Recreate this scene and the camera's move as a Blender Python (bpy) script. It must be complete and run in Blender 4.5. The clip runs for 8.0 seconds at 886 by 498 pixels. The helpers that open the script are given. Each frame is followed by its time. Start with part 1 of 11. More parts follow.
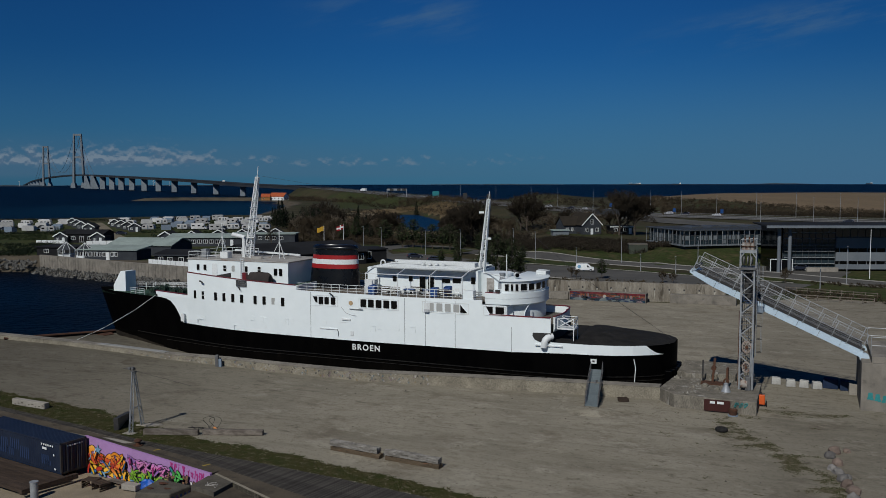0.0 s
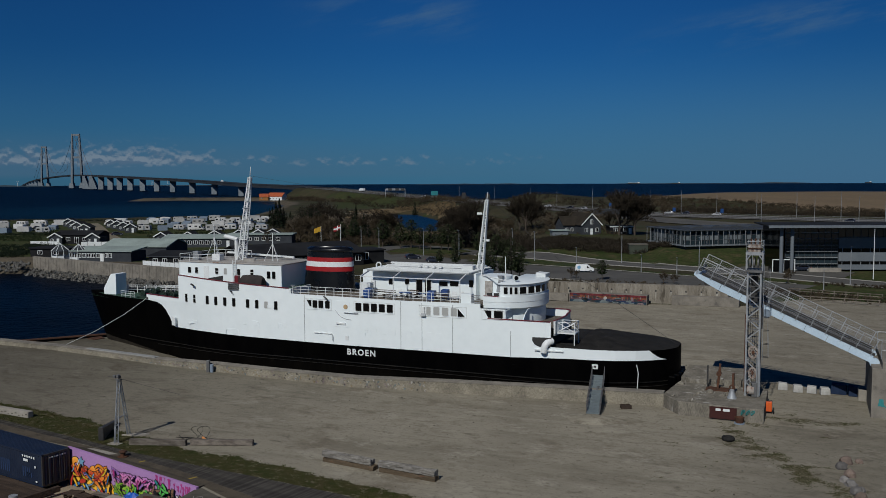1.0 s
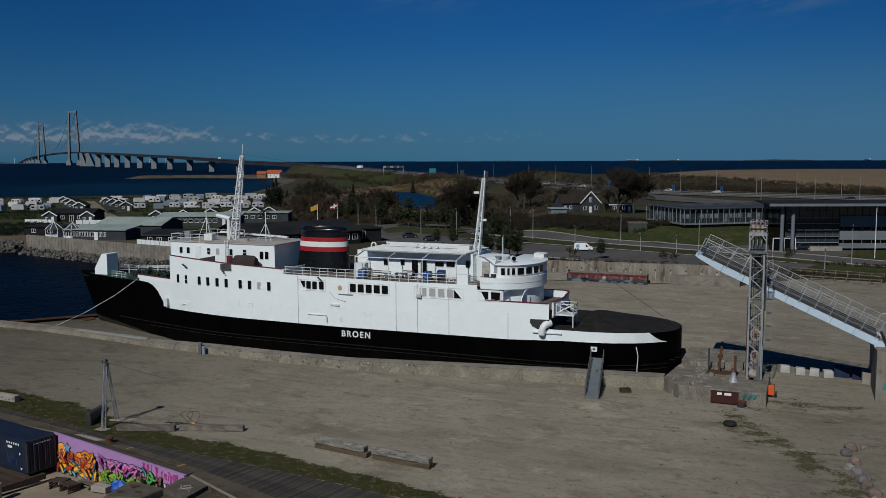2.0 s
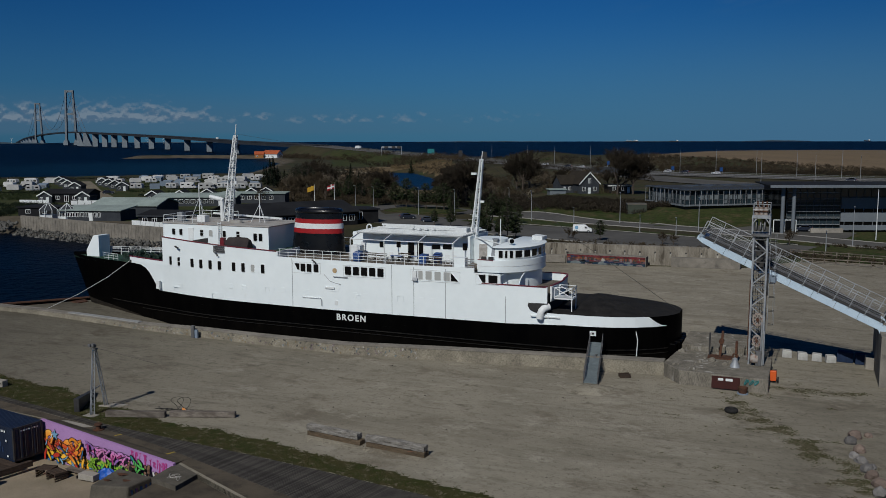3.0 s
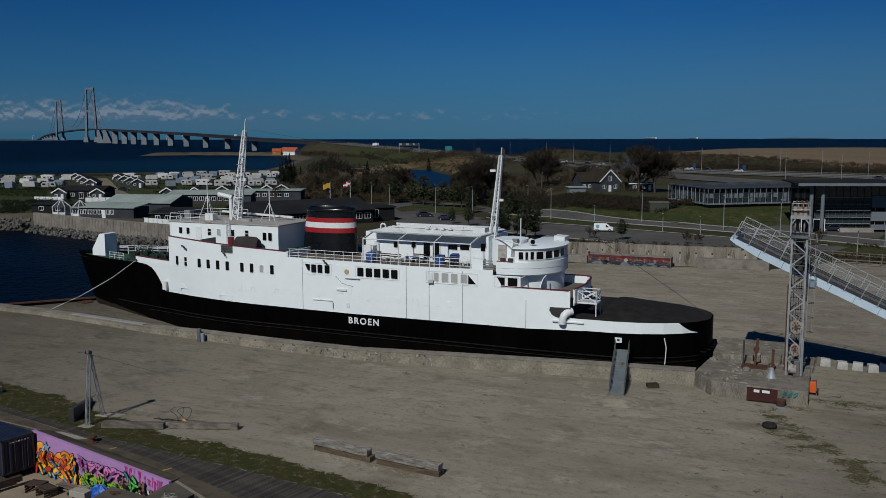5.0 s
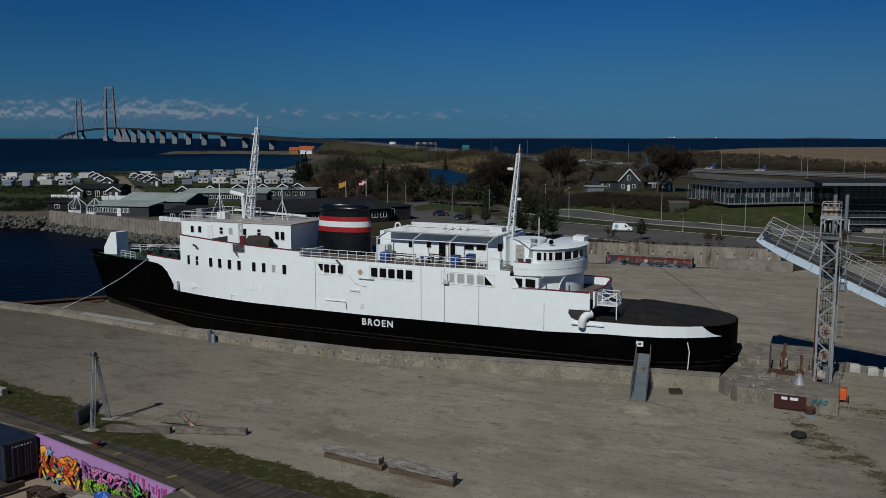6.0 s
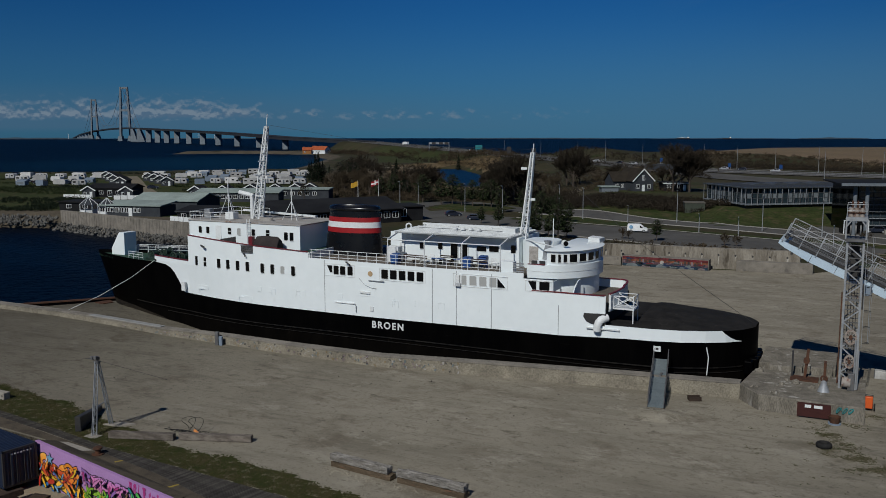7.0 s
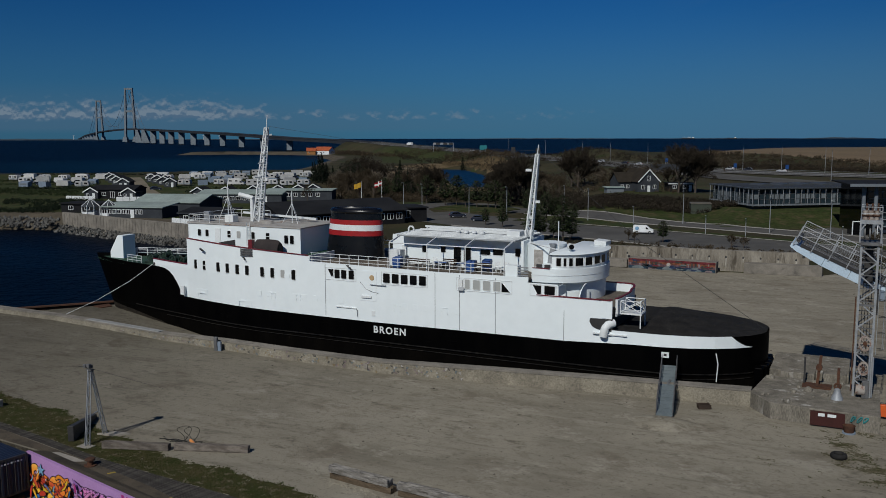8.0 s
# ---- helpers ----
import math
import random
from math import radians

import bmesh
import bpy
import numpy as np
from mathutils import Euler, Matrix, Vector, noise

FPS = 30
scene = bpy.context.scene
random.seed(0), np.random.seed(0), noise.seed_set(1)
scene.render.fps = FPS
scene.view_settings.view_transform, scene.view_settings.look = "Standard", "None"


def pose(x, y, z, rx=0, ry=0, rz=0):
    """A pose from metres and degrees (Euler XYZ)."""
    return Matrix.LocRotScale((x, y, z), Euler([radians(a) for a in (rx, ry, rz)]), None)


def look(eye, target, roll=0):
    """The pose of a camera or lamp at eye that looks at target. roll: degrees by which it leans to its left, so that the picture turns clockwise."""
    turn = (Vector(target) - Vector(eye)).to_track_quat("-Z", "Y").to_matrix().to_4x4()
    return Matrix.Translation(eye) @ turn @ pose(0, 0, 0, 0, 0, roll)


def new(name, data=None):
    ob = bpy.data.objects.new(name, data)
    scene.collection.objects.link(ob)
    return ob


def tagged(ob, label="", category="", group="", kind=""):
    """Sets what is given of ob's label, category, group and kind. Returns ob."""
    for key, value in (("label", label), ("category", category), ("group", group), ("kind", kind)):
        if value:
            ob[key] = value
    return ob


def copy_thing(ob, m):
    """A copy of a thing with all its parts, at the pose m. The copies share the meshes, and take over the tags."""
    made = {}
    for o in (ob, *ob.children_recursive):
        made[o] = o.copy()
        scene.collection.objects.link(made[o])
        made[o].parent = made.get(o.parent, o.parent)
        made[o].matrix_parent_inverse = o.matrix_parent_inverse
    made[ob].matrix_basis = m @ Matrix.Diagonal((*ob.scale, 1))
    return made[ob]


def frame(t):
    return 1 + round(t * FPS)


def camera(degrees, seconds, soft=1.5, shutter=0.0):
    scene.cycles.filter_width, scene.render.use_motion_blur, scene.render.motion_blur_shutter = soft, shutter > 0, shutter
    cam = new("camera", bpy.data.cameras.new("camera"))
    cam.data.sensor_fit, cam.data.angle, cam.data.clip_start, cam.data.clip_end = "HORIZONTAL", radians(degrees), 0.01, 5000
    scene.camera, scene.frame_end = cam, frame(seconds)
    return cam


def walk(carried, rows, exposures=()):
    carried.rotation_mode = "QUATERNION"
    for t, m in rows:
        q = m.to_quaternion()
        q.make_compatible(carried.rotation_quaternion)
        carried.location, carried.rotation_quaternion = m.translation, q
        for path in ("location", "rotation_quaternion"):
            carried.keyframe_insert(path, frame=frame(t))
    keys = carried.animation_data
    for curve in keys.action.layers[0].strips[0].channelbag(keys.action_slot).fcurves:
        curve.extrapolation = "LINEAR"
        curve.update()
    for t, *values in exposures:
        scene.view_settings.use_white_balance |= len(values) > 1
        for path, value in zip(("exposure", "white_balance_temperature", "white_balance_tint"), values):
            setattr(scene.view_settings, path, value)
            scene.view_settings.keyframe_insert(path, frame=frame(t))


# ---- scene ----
cam = camera(53.3, 8.0, soft=0.3)
PATH = [
    (0, (50.122, -92.452, 22.165), (49.355, -90.611, 22.009), -0.1),
    (0.5, (49.646, -91.085, 22.202), (48.88, -89.244, 22.045), -0.2),
    (1, (49.284, -89.849, 22.248), (48.519, -88.007, 22.091), -0.2),
    (1.5, (48.955, -88.736, 22.306), (48.193, -86.895, 22.133), -0.2),
    (2, (48.726, -87.786, 22.365), (47.966, -85.948, 22.157), -0.2),
    (3.5, (47.914, -85.139, 22.333), (47.16, -83.305, 22.075), -0.1),
    (4, (47.496, -84.07, 22.288), (46.741, -82.236, 22.029), -0.1),
    (4.5, (46.996, -82.903, 22.221), (46.225, -81.076, 21.963), -0.1),
    (6, (45.66, -79.587, 21.889), (44.834, -77.784, 21.63), -0.0),
    (6.5, (45.256, -78.604, 21.827), (44.415, -76.808, 21.567), -0.0),
    (7, (44.907, -77.655, 21.767), (44.054, -75.864, 21.508), -0.0),
    (7.5, (44.584, -76.751, 21.769), (43.724, -74.964, 21.51), -0.0),
    (8, (44.268, -75.943, 21.835), (43.406, -74.157, 21.577), -0.1),
]
walk(cam, [(t, look(eye, target, roll)) for t, eye, target, roll in PATH])

# ---- world, sun, exposure ----
SUN_TO = Vector((-0.03, -0.75, 0.661)).normalized()
world = bpy.data.worlds.new("sky")
scene.world = world
world.use_nodes = True
wn, wl = world.node_tree.nodes, world.node_tree.links
wn.clear()
w_out = wn.new("ShaderNodeOutputWorld")
w_bg = wn.new("ShaderNodeBackground")
w_sky = wn.new("ShaderNodeTexSky")
w_sky.sky_type = "NISHITA"
w_sky.sun_disc = False
w_sky.sun_elevation = math.asin(SUN_TO.z)
w_sky.sun_rotation = math.atan2(SUN_TO.x, SUN_TO.y)
w_sky.air_density, w_sky.dust_density, w_sky.ozone_density = 1.0, 0.2, 2.5
w_bg.inputs["Strength"].default_value = 0.055
# deep clear blue above, with a low bank of cumulus over the sea and thin cirrus
w_co = wn.new("ShaderNodeTexCoord")
w_sep = wn.new("ShaderNodeSeparateXYZ")
wl.new(w_co.outputs["Generated"], w_sep.inputs[0])


def w_math(op, a, b=None, c=None, clamp=False):
    n = wn.new("ShaderNodeMath")
    n.operation, n.use_clamp = op, clamp
    for i, v in enumerate((a, b, c)):
        if v is None:
            continue
        if isinstance(v, (int, float)):
            n.inputs[i].default_value = v
        else:
            wl.new(v, n.inputs[i])
    return n.outputs[0]


def w_range(v, a, b, lo=0.0, hi=1.0):
    n = wn.new("ShaderNodeMapRange")
    n.interpolation_type = "SMOOTHSTEP"
    wl.new(v, n.inputs["Value"])
    for key, val in (("From Min", a), ("From Max", b), ("To Min", lo), ("To Max", hi)):
        n.inputs[key].default_value = val
    return n.outputs["Result"]


up = w_sep.outputs["Z"]
west = w_math("ADD", w_math("MULTIPLY", w_sep.outputs["X"], -0.85), w_math("MULTIPLY", w_sep.outputs["Y"], 0.2))
# bearing and height of a direction over the sea, as tangents about the north-west
ahead = w_math("MAXIMUM", w_math("ADD", w_math("MULTIPLY", w_sep.outputs["X"], -0.3846), w_math("MULTIPLY", w_sep.outputs["Y"], 0.9231)), 0.05)
bear = w_math("DIVIDE", w_math("ADD", w_math("MULTIPLY", w_sep.outputs["X"], 0.9231), w_math("MULTIPLY", w_sep.outputs["Y"], 0.3846)), ahead)
rise_ = w_math("DIVIDE", up, ahead)


def w_flat(su, sv, scale, detail, rough=0.55, lift=0.0, turn=0.0):
    """Noise over bearing and height."""
    c = wn.new("ShaderNodeCombineXYZ")
    a = w_math("ADD", rise_, lift)
    wl.new(w_math("MULTIPLY", w_math("ADD", bear, w_math("MULTIPLY", a, turn)), su), c.inputs[0])
    wl.new(w_math("MULTIPLY", w_math("SUBTRACT", a, w_math("MULTIPLY", bear, turn)), sv), c.inputs[1])
    n = wn.new("ShaderNodeTexNoise")
    wl.new(c.outputs[0], n.inputs["Vector"])
    n.inputs["Scale"].default_value, n.inputs["Detail"].default_value, n.inputs["Roughness"].default_value = scale, detail, rough
    return n.outputs["Fac"]


def puff_field(lift):
    n = w_math("ADD", w_flat(1.0, 1.5, 64.0, 5.0, 0.52, lift), w_math("MULTIPLY", w_math("SUBTRACT", w_flat(1.0, 0.3, 24.0, 2.0), 0.5), 0.5))
    return w_math("SUBTRACT", n, w_range(w_math("ADD", rise_, lift), 0.02, 0.042, 0.0, 0.4))


field = w_math("ADD", puff_field(0.0), w_range(bear, -0.34, -0.2, 0.27, -0.09))
puffs = w_range(field, 0.34, 0.74)
base = w_range(w_math("ADD", rise_, w_math("MULTIPLY", w_flat(1.0, 1.0, 40.0, 2.0), 0.006)), 0.017, 0.0235)
bank = w_math("MULTIPLY", w_math("MULTIPLY", puffs, base), w_math("MULTIPLY", w_range(rise_, 0.05, 0.036), w_range(bear, 0.16, -0.02)))
sunny = w_range(w_math("SUBTRACT", puff_field(0.0), puff_field(0.0035)), -0.01, 0.14)
mist = w_math("MULTIPLY", w_math("MULTIPLY", w_range(up, 0.0, 0.008), w_range(up, 0.06, 0.012)), w_range(west, 0.35, 0.75))
# two thin wisps of high cloud
veil = w_range(w_flat(5.0, 26.0, 1.6, 6.0, 0.62, 0.0, 0.22), 0.4, 0.75)
off_a = w_math("ABSOLUTE", w_math("SUBTRACT", rise_, w_math("MULTIPLY_ADD", bear, 0.16, 0.112)))
wisp_a = w_math("MULTIPLY", w_range(off_a, 0.036, 0.0), w_range(bear, 0.16, 0.36))
off_b = w_math("ABSOLUTE", w_math("SUBTRACT", rise_, w_math("MULTIPLY_ADD", bear, -0.05, 0.182)))
wisp_b = w_math("MULTIPLY", w_range(off_b, 0.036, 0.0), w_math("MULTIPLY", w_range(bear, -0.2, -0.06), w_range(bear, 0.07, 0.0)))
cirrus = w_math("MULTIPLY", w_math("ADD", wisp_a, wisp_b), veil)
haze = w_math("MULTIPLY", w_range(up, 0.15, 0.0), w_range(west, 0.75, 0.1, 0.35, 0.8))
tint = wn.new("ShaderNodeMix")
tint.data_type, tint.blend_type = "RGBA", "MULTIPLY"
tint.inputs["Factor"].default_value = 1.0
wl.new(w_sky.outputs[0], tint.inputs["A"])
tint.inputs["B"].default_value = (0.045, 0.25, 0.56, 1)


def w_mix(fac, a, colour):
    n = wn.new("ShaderNodeMix")
    n.data_type = "RGBA"
    wl.new(fac, n.inputs["Factor"])
    wl.new(a, n.inputs["A"])
    n.inputs["B"].default_value = (*colour, 1)
    return n.outputs["Result"]


glow = wn.new("ShaderNodeMix")
glow.data_type, glow.blend_type = "RGBA", "MULTIPLY"
wl.new(w_range(w_math("ABSOLUTE", w_math("SUBTRACT", bear, 0.04)), 0.5, 0.05), glow.inputs["Factor"])
wl.new(tint.outputs["Result"], glow.inputs["A"])
glow.inputs["B"].default_value = (1.2, 1.18, 1.17, 1)
col = w_mix(haze, glow.outputs["Result"], (1.1, 2.8, 5.0))
col = w_mix(w_math("MULTIPLY", cirrus, 0.42), col, (1.5, 2.8, 4.2))
col = w_mix(w_math("MULTIPLY", mist, 0.45), col, (1.25, 2.3, 3.7))
shade = w_mix(sunny, w_mix(bank, col, (1.45, 2.5, 3.9)), (3.2, 4.2, 5.3))
fade = wn.new("ShaderNodeMix")
fade.data_type = "RGBA"
wl.new(w_math("MULTIPLY", bank, 0.8), fade.inputs["Factor"])
wl.new(col, fade.inputs["A"])
wl.new(shade, fade.inputs["B"])
col = fade.outputs["Result"]
wl.new(col, w_bg.inputs["Color"])
wl.new(w_bg.outputs[0], w_out.inputs[0])

sun_data = bpy.data.lights.new("sun", "SUN")
sun_data.energy, sun_data.angle, sun_data.color = 3.35, radians(0.5), (1.0, 0.985, 0.93)
sun = new("sun", sun_data)
sun.matrix_world = look(SUN_TO * 400, (0, 0, 0))
scene.view_settings.exposure = -0.1

# ---- materials ----
def surf(name, c1, c2, scale=4.0, rough=0.7, bump=0.15, metal=0.0, stain=None, per_piece=0.0, fine=40.0, stretch=(1, 1, 1), spec=None, rvar=0.1, grit=0.72):
    """A surface with two tones at a broad scale, a fine grain, optional stains (colour, scale, low, high) and a shift from piece to piece."""
    m = bpy.data.materials.new(name)
    m.use_nodes = True
    n, l = m.node_tree.nodes, m.node_tree.links
    b = n["Principled BSDF"]
    b.inputs["Metallic"].default_value = metal
    b.inputs["Specular IOR Level"].default_value = spec if spec is not None else (0.1 if rough >= 0.7 else 0.35)
    co = n.new("ShaderNodeTexCoord")
    mp = n.new("ShaderNodeMapping")
    mp.inputs["Scale"].default_value = stretch
    l.new(co.outputs["Object"], mp.inputs["Vector"])

    def tex(s, detail=6.0, r=0.6):
        t = n.new("ShaderNodeTexNoise")
        l.new(mp.outputs[0], t.inputs["Vector"])
        t.inputs["Scale"].default_value, t.inputs["Detail"].default_value, t.inputs["Roughness"].default_value = s, detail, r
        return t.outputs["Fac"]

    def ramp(v, a, z):
        t = n.new("ShaderNodeMapRange")
        t.interpolation_type = "SMOOTHSTEP"
        l.new(v, t.inputs["Value"])
        t.inputs["From Min"].default_value, t.inputs["From Max"].default_value = a, z
        return t.outputs["Result"]

    def mix(f, a, z, kind="MIX"):
        t = n.new("ShaderNodeMix")
        t.data_type, t.blend_type = "RGBA", kind
        for key, val in (("Factor", f), ("A", a), ("B", z)):
            if isinstance(val, (int, float)):
                t.inputs[key].default_value = val
            elif isinstance(val, tuple):
                t.inputs[key].default_value = (*val, 1)
            else:
                l.new(val, t.inputs[key])
        return t.outputs["Result"]

    broad, grain = tex(scale), tex(fine, 3.0)
    colour = mix(ramp(broad, 0.32, 0.68), c1, c2)
    colour = mix(ramp(grain, 0.3, 0.75), colour, mix(1.0, colour, (grit, grit, grit), "MULTIPLY"))
    if stain:
        colour = mix(ramp(tex(stain[1], 8.0, 0.65), stain[2], stain[3]), colour, stain[0])
    if per_piece:
        info = n.new("ShaderNodeObjectInfo")
        v = n.new("ShaderNodeMapRange")
        l.new(info.outputs["Random"], v.inputs["Value"])
        v.inputs["To Min"].default_value, v.inputs["To Max"].default_value = 1 - per_piece, 1 + per_piece
        h = n.new("ShaderNodeHueSaturation")
        l.new(v.outputs["Result"], h.inputs["Value"])
        l.new(colour, h.inputs["Color"])
        colour = h.outputs["Color"]
    l.new(colour, b.inputs["Base Color"])
    r = n.new("ShaderNodeMapRange")
    l.new(broad, r.inputs["Value"])
    r.inputs["To Min"].default_value, r.inputs["To Max"].default_value = max(rough - rvar, 0.02), min(rough + rvar, 1)
    l.new(r.outputs["Result"], b.inputs["Roughness"])
    if bump:
        bp = n.new("ShaderNodeBump")
        bp.inputs["Strength"].default_value = bump
        bp.inputs["Distance"].default_value = 0.05
        l.new(grain, bp.inputs["Height"])
        l.new(bp.outputs[0], b.inputs["Normal"])
    return m


def glass(name, tint, rough=0.06, spec=0.5):
    m = bpy.data.materials.new(name)
    m.use_nodes = True
    b = m.node_tree.nodes["Principled BSDF"]
    b.inputs["Base Color"].default_value = (*tint, 1)
    b.inputs["Roughness"].default_value = rough
    b.inputs["IOR"].default_value = 1.5
    b.inputs["Specular IOR Level"].default_value = spec
    return m


def gravel():
    """Compacted gravel: broad damp patches, vehicle streaks, and pale and dark grit at two sizes."""
    m = bpy.data.materials.new("compacted_gravel")
    m.use_nodes = True
    n, l = m.node_tree.nodes, m.node_tree.links
    b = n["Principled BSDF"]
    b.inputs["Roughness"].default_value = 0.95
    b.inputs["Specular IOR Level"].default_value = 0.1
    co = n.new("ShaderNodeTexCoord")

    def tex(scale, stretch=(1, 1, 1), detail=5.0, rough=0.6, turn=0.0):
        mp = n.new("ShaderNodeMapping")
        mp.inputs["Scale"].default_value = stretch
        mp.inputs["Rotation"].default_value = (0, 0, turn)
        l.new(co.outputs["Object"], mp.inputs["Vector"])
        t = n.new("ShaderNodeTexNoise")
        l.new(mp.outputs[0], t.inputs["Vector"])
        t.inputs["Scale"].default_value, t.inputs["Detail"].default_value, t.inputs["Roughness"].default_value = scale, detail, rough
        return t.outputs["Fac"]

    def mix(v, lo, hi, a, z):
        r = n.new("ShaderNodeMapRange")
        r.interpolation_type = "SMOOTHSTEP"
        l.new(v, r.inputs["Value"])
        r.inputs["From Min"].default_value, r.inputs["From Max"].default_value = lo, hi
        t = n.new("ShaderNodeMix")
        t.data_type = "RGBA"
        l.new(r.outputs["Result"], t.inputs["Factor"])
        for key, val in (("A", a), ("B", z)):
            if isinstance(val, tuple):
                t.inputs[key].default_value = (*val, 1)
            else:
                l.new(val, t.inputs[key])
        return t.outputs["Result"]

    sep = n.new("ShaderNodeSeparateXYZ")
    l.new(co.outputs["Object"], sep.inputs[0])
    c = mix(tex(0.03, detail=3), 0.3, 0.7, (0.245, 0.222, 0.172), (0.276, 0.25, 0.196))
    c = mix(tex(0.05, detail=4), 0.45, 0.7, c, (0.212, 0.192, 0.15))
    c = mix(tex(0.09, (0.6, 1.2, 1), 6, 0.6, 0.12), 0.5, 0.75, c, (0.166, 0.148, 0.113))
    # broken streaks left by vehicles, in three directions
    c = mix(tex(0.42, (0.2, 1.2, 1), 9, 0.7, -0.06), 0.5, 0.68, c, (0.178, 0.16, 0.124))
    c = mix(tex(0.5, (0.16, 1.1, 1), 9, 0.7, 0.16), 0.52, 0.7, c, (0.272, 0.248, 0.196))
    c = mix(tex(1.1, (0.13, 1.2, 1), 9, 0.72, 0.42), 0.55, 0.7, c, (0.166, 0.149, 0.116))
    # patches of damp brown and of pale dust
    c = mix(tex(0.19, (0.75, 1, 1), 9, 0.74, 0.5), 0.51, 0.66, c, (0.163, 0.14, 0.106))
    c = mix(tex(0.31, (0.6, 1, 1), 10, 0.76, 0.9), 0.53, 0.64, c, (0.3, 0.275, 0.22))
    c = mix(tex(0.8, (0.5, 1, 1), 9, 0.76, 1.4), 0.54, 0.67, c, (0.138, 0.121, 0.093))
    # grain
    c = mix(tex(1.9, detail=10, rough=0.84, turn=0.7), 0.52, 0.65, c, (0.122, 0.108, 0.084))
    grit = tex(4.2, detail=9, rough=0.88, turn=0.4)
    c = mix(grit, 0.54, 0.68, c, (0.1, 0.089, 0.07))
    c = mix(tex(5.0, detail=8, rough=0.88, turn=0.9), 0.57, 0.7, c, (0.34, 0.31, 0.252))
    # the gravel gets darker all over towards the west
    west_tone = n.new("ShaderNodeMapRange")
    west_tone.interpolation_type = "SMOOTHSTEP"
    l.new(sep.outputs["X"], west_tone.inputs["Value"])
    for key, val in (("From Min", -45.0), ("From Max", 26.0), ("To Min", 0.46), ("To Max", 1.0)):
        west_tone.inputs[key].default_value = val
    west_mix = n.new("ShaderNodeMix")
    west_mix.data_type, west_mix.blend_type = "RGBA", "MULTIPLY"
    west_mix.inputs["Factor"].default_value = 1.0
    l.new(c, west_mix.inputs["A"])
    l.new(west_tone.outputs["Result"], west_mix.inputs["B"])
    # and a fifth darker towards the east, past the tower
    east_tone = n.new("ShaderNodeMapRange")
    east_tone.interpolation_type = "SMOOTHSTEP"
    l.new(sep.outputs["X"], east_tone.inputs["Value"])
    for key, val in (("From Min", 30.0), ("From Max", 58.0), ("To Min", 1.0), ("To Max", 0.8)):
        east_tone.inputs[key].default_value = val
    east_mix = n.new("ShaderNodeMix")
    east_mix.data_type, east_mix.blend_type = "RGBA", "MULTIPLY"
    east_mix.inputs["Factor"].default_value = 1.0
    l.new(west_mix.outputs["Result"], east_mix.inputs["A"])
    l.new(east_tone.outputs["Result"], east_mix.inputs["B"])
    l.new(east_mix.outputs["Result"], b.inputs["Base Color"])
    bp = n.new("ShaderNodeBump")
    bp.inputs["Strength"].default_value, bp.inputs["Distance"].default_value = 0.8, 0.07
    l.new(grit, bp.inputs["Height"])
    l.new(bp.outputs[0], b.inputs["Normal"])
    return m


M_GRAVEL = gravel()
M_SAND = surf("pale_sand", (0.3, 0.25, 0.18), (0.235, 0.197, 0.142), 0.3, 0.95, 0.5, fine=18)
M_CONC = surf("old_concrete", (0.25, 0.228, 0.195), (0.165, 0.152, 0.132), 0.5, 0.9, 0.4, stain=((0.095, 0.088, 0.078), 0.9, 0.55, 0.75), fine=22)
M_CONC2 = surf("pale_concrete", (0.34, 0.315, 0.275), (0.25, 0.23, 0.2), 0.4, 0.9, 0.4, stain=((0.15, 0.135, 0.115), 0.8, 0.55, 0.78), fine=22)
# bridge concrete with distance haze mixed into its pale bluish colour
M_HAZECONC = surf("hazed_bridge_concrete", (0.19, 0.222, 0.25), (0.16, 0.188, 0.215), 0.02, 0.9, 0.0, fine=0.2)
M_WHITE = surf("white_ship_paint", (0.735, 0.79, 0.805), (0.705, 0.765, 0.78), 0.25, 0.45, 0.0, stain=((0.62, 0.64, 0.62), 0.45, 0.62, 0.9), fine=0.8, grit=0.96)
M_BLACK = surf("black_hull_paint", (0.001, 0.001, 0.0012), (0.002, 0.0019, 0.0019), 0.5, 0.45, 0.02, stain=((0.009, 0.0078, 0.0066), 0.8, 0.66, 0.88), fine=8, stretch=(1, 1, 0.3), spec=0.02)
M_TAR = surf("tar_deck", (0.017, 0.0165, 0.016), (0.03, 0.0285, 0.027), 0.9, 0.9, 0.5, stain=((0.075, 0.07, 0.063), 3.0, 0.6, 0.74), fine=12, grit=0.45)
M_GREEN = surf("green_deck_paint", (0.03, 0.07, 0.05), (0.045, 0.085, 0.06), 0.7, 0.7, 0.2, stain=((0.12, 0.07, 0.045), 1.5, 0.6, 0.75))
M_DECK = surf("grey_wood_deck", (0.16, 0.135, 0.11), (0.1, 0.088, 0.075), 1.0, 0.85, 0.2, stretch=(0.3, 4, 1))
M_ROOFD = surf("rusty_roof_deck", (0.4, 0.39, 0.37), (0.32, 0.3, 0.275), 0.5, 0.85, 0.2, stain=((0.2, 0.1, 0.06), 0.7, 0.57, 0.72))
M_GREYROOF = surf("grey_painted_roof", (0.4, 0.425, 0.435), (0.31, 0.33, 0.34), 0.7, 0.7, 0.1, stain=((0.2, 0.17, 0.14), 1.1, 0.6, 0.76), stretch=(1, 3, 1))
M_RED = surf("red_paint", (0.34, 0.016, 0.018), (0.28, 0.013, 0.015), 1.5, 0.45, 0.03)
M_DKRED = surf("dark_red_paint", (0.16, 0.015, 0.022), (0.12, 0.012, 0.018), 1.5, 0.5, 0.03)
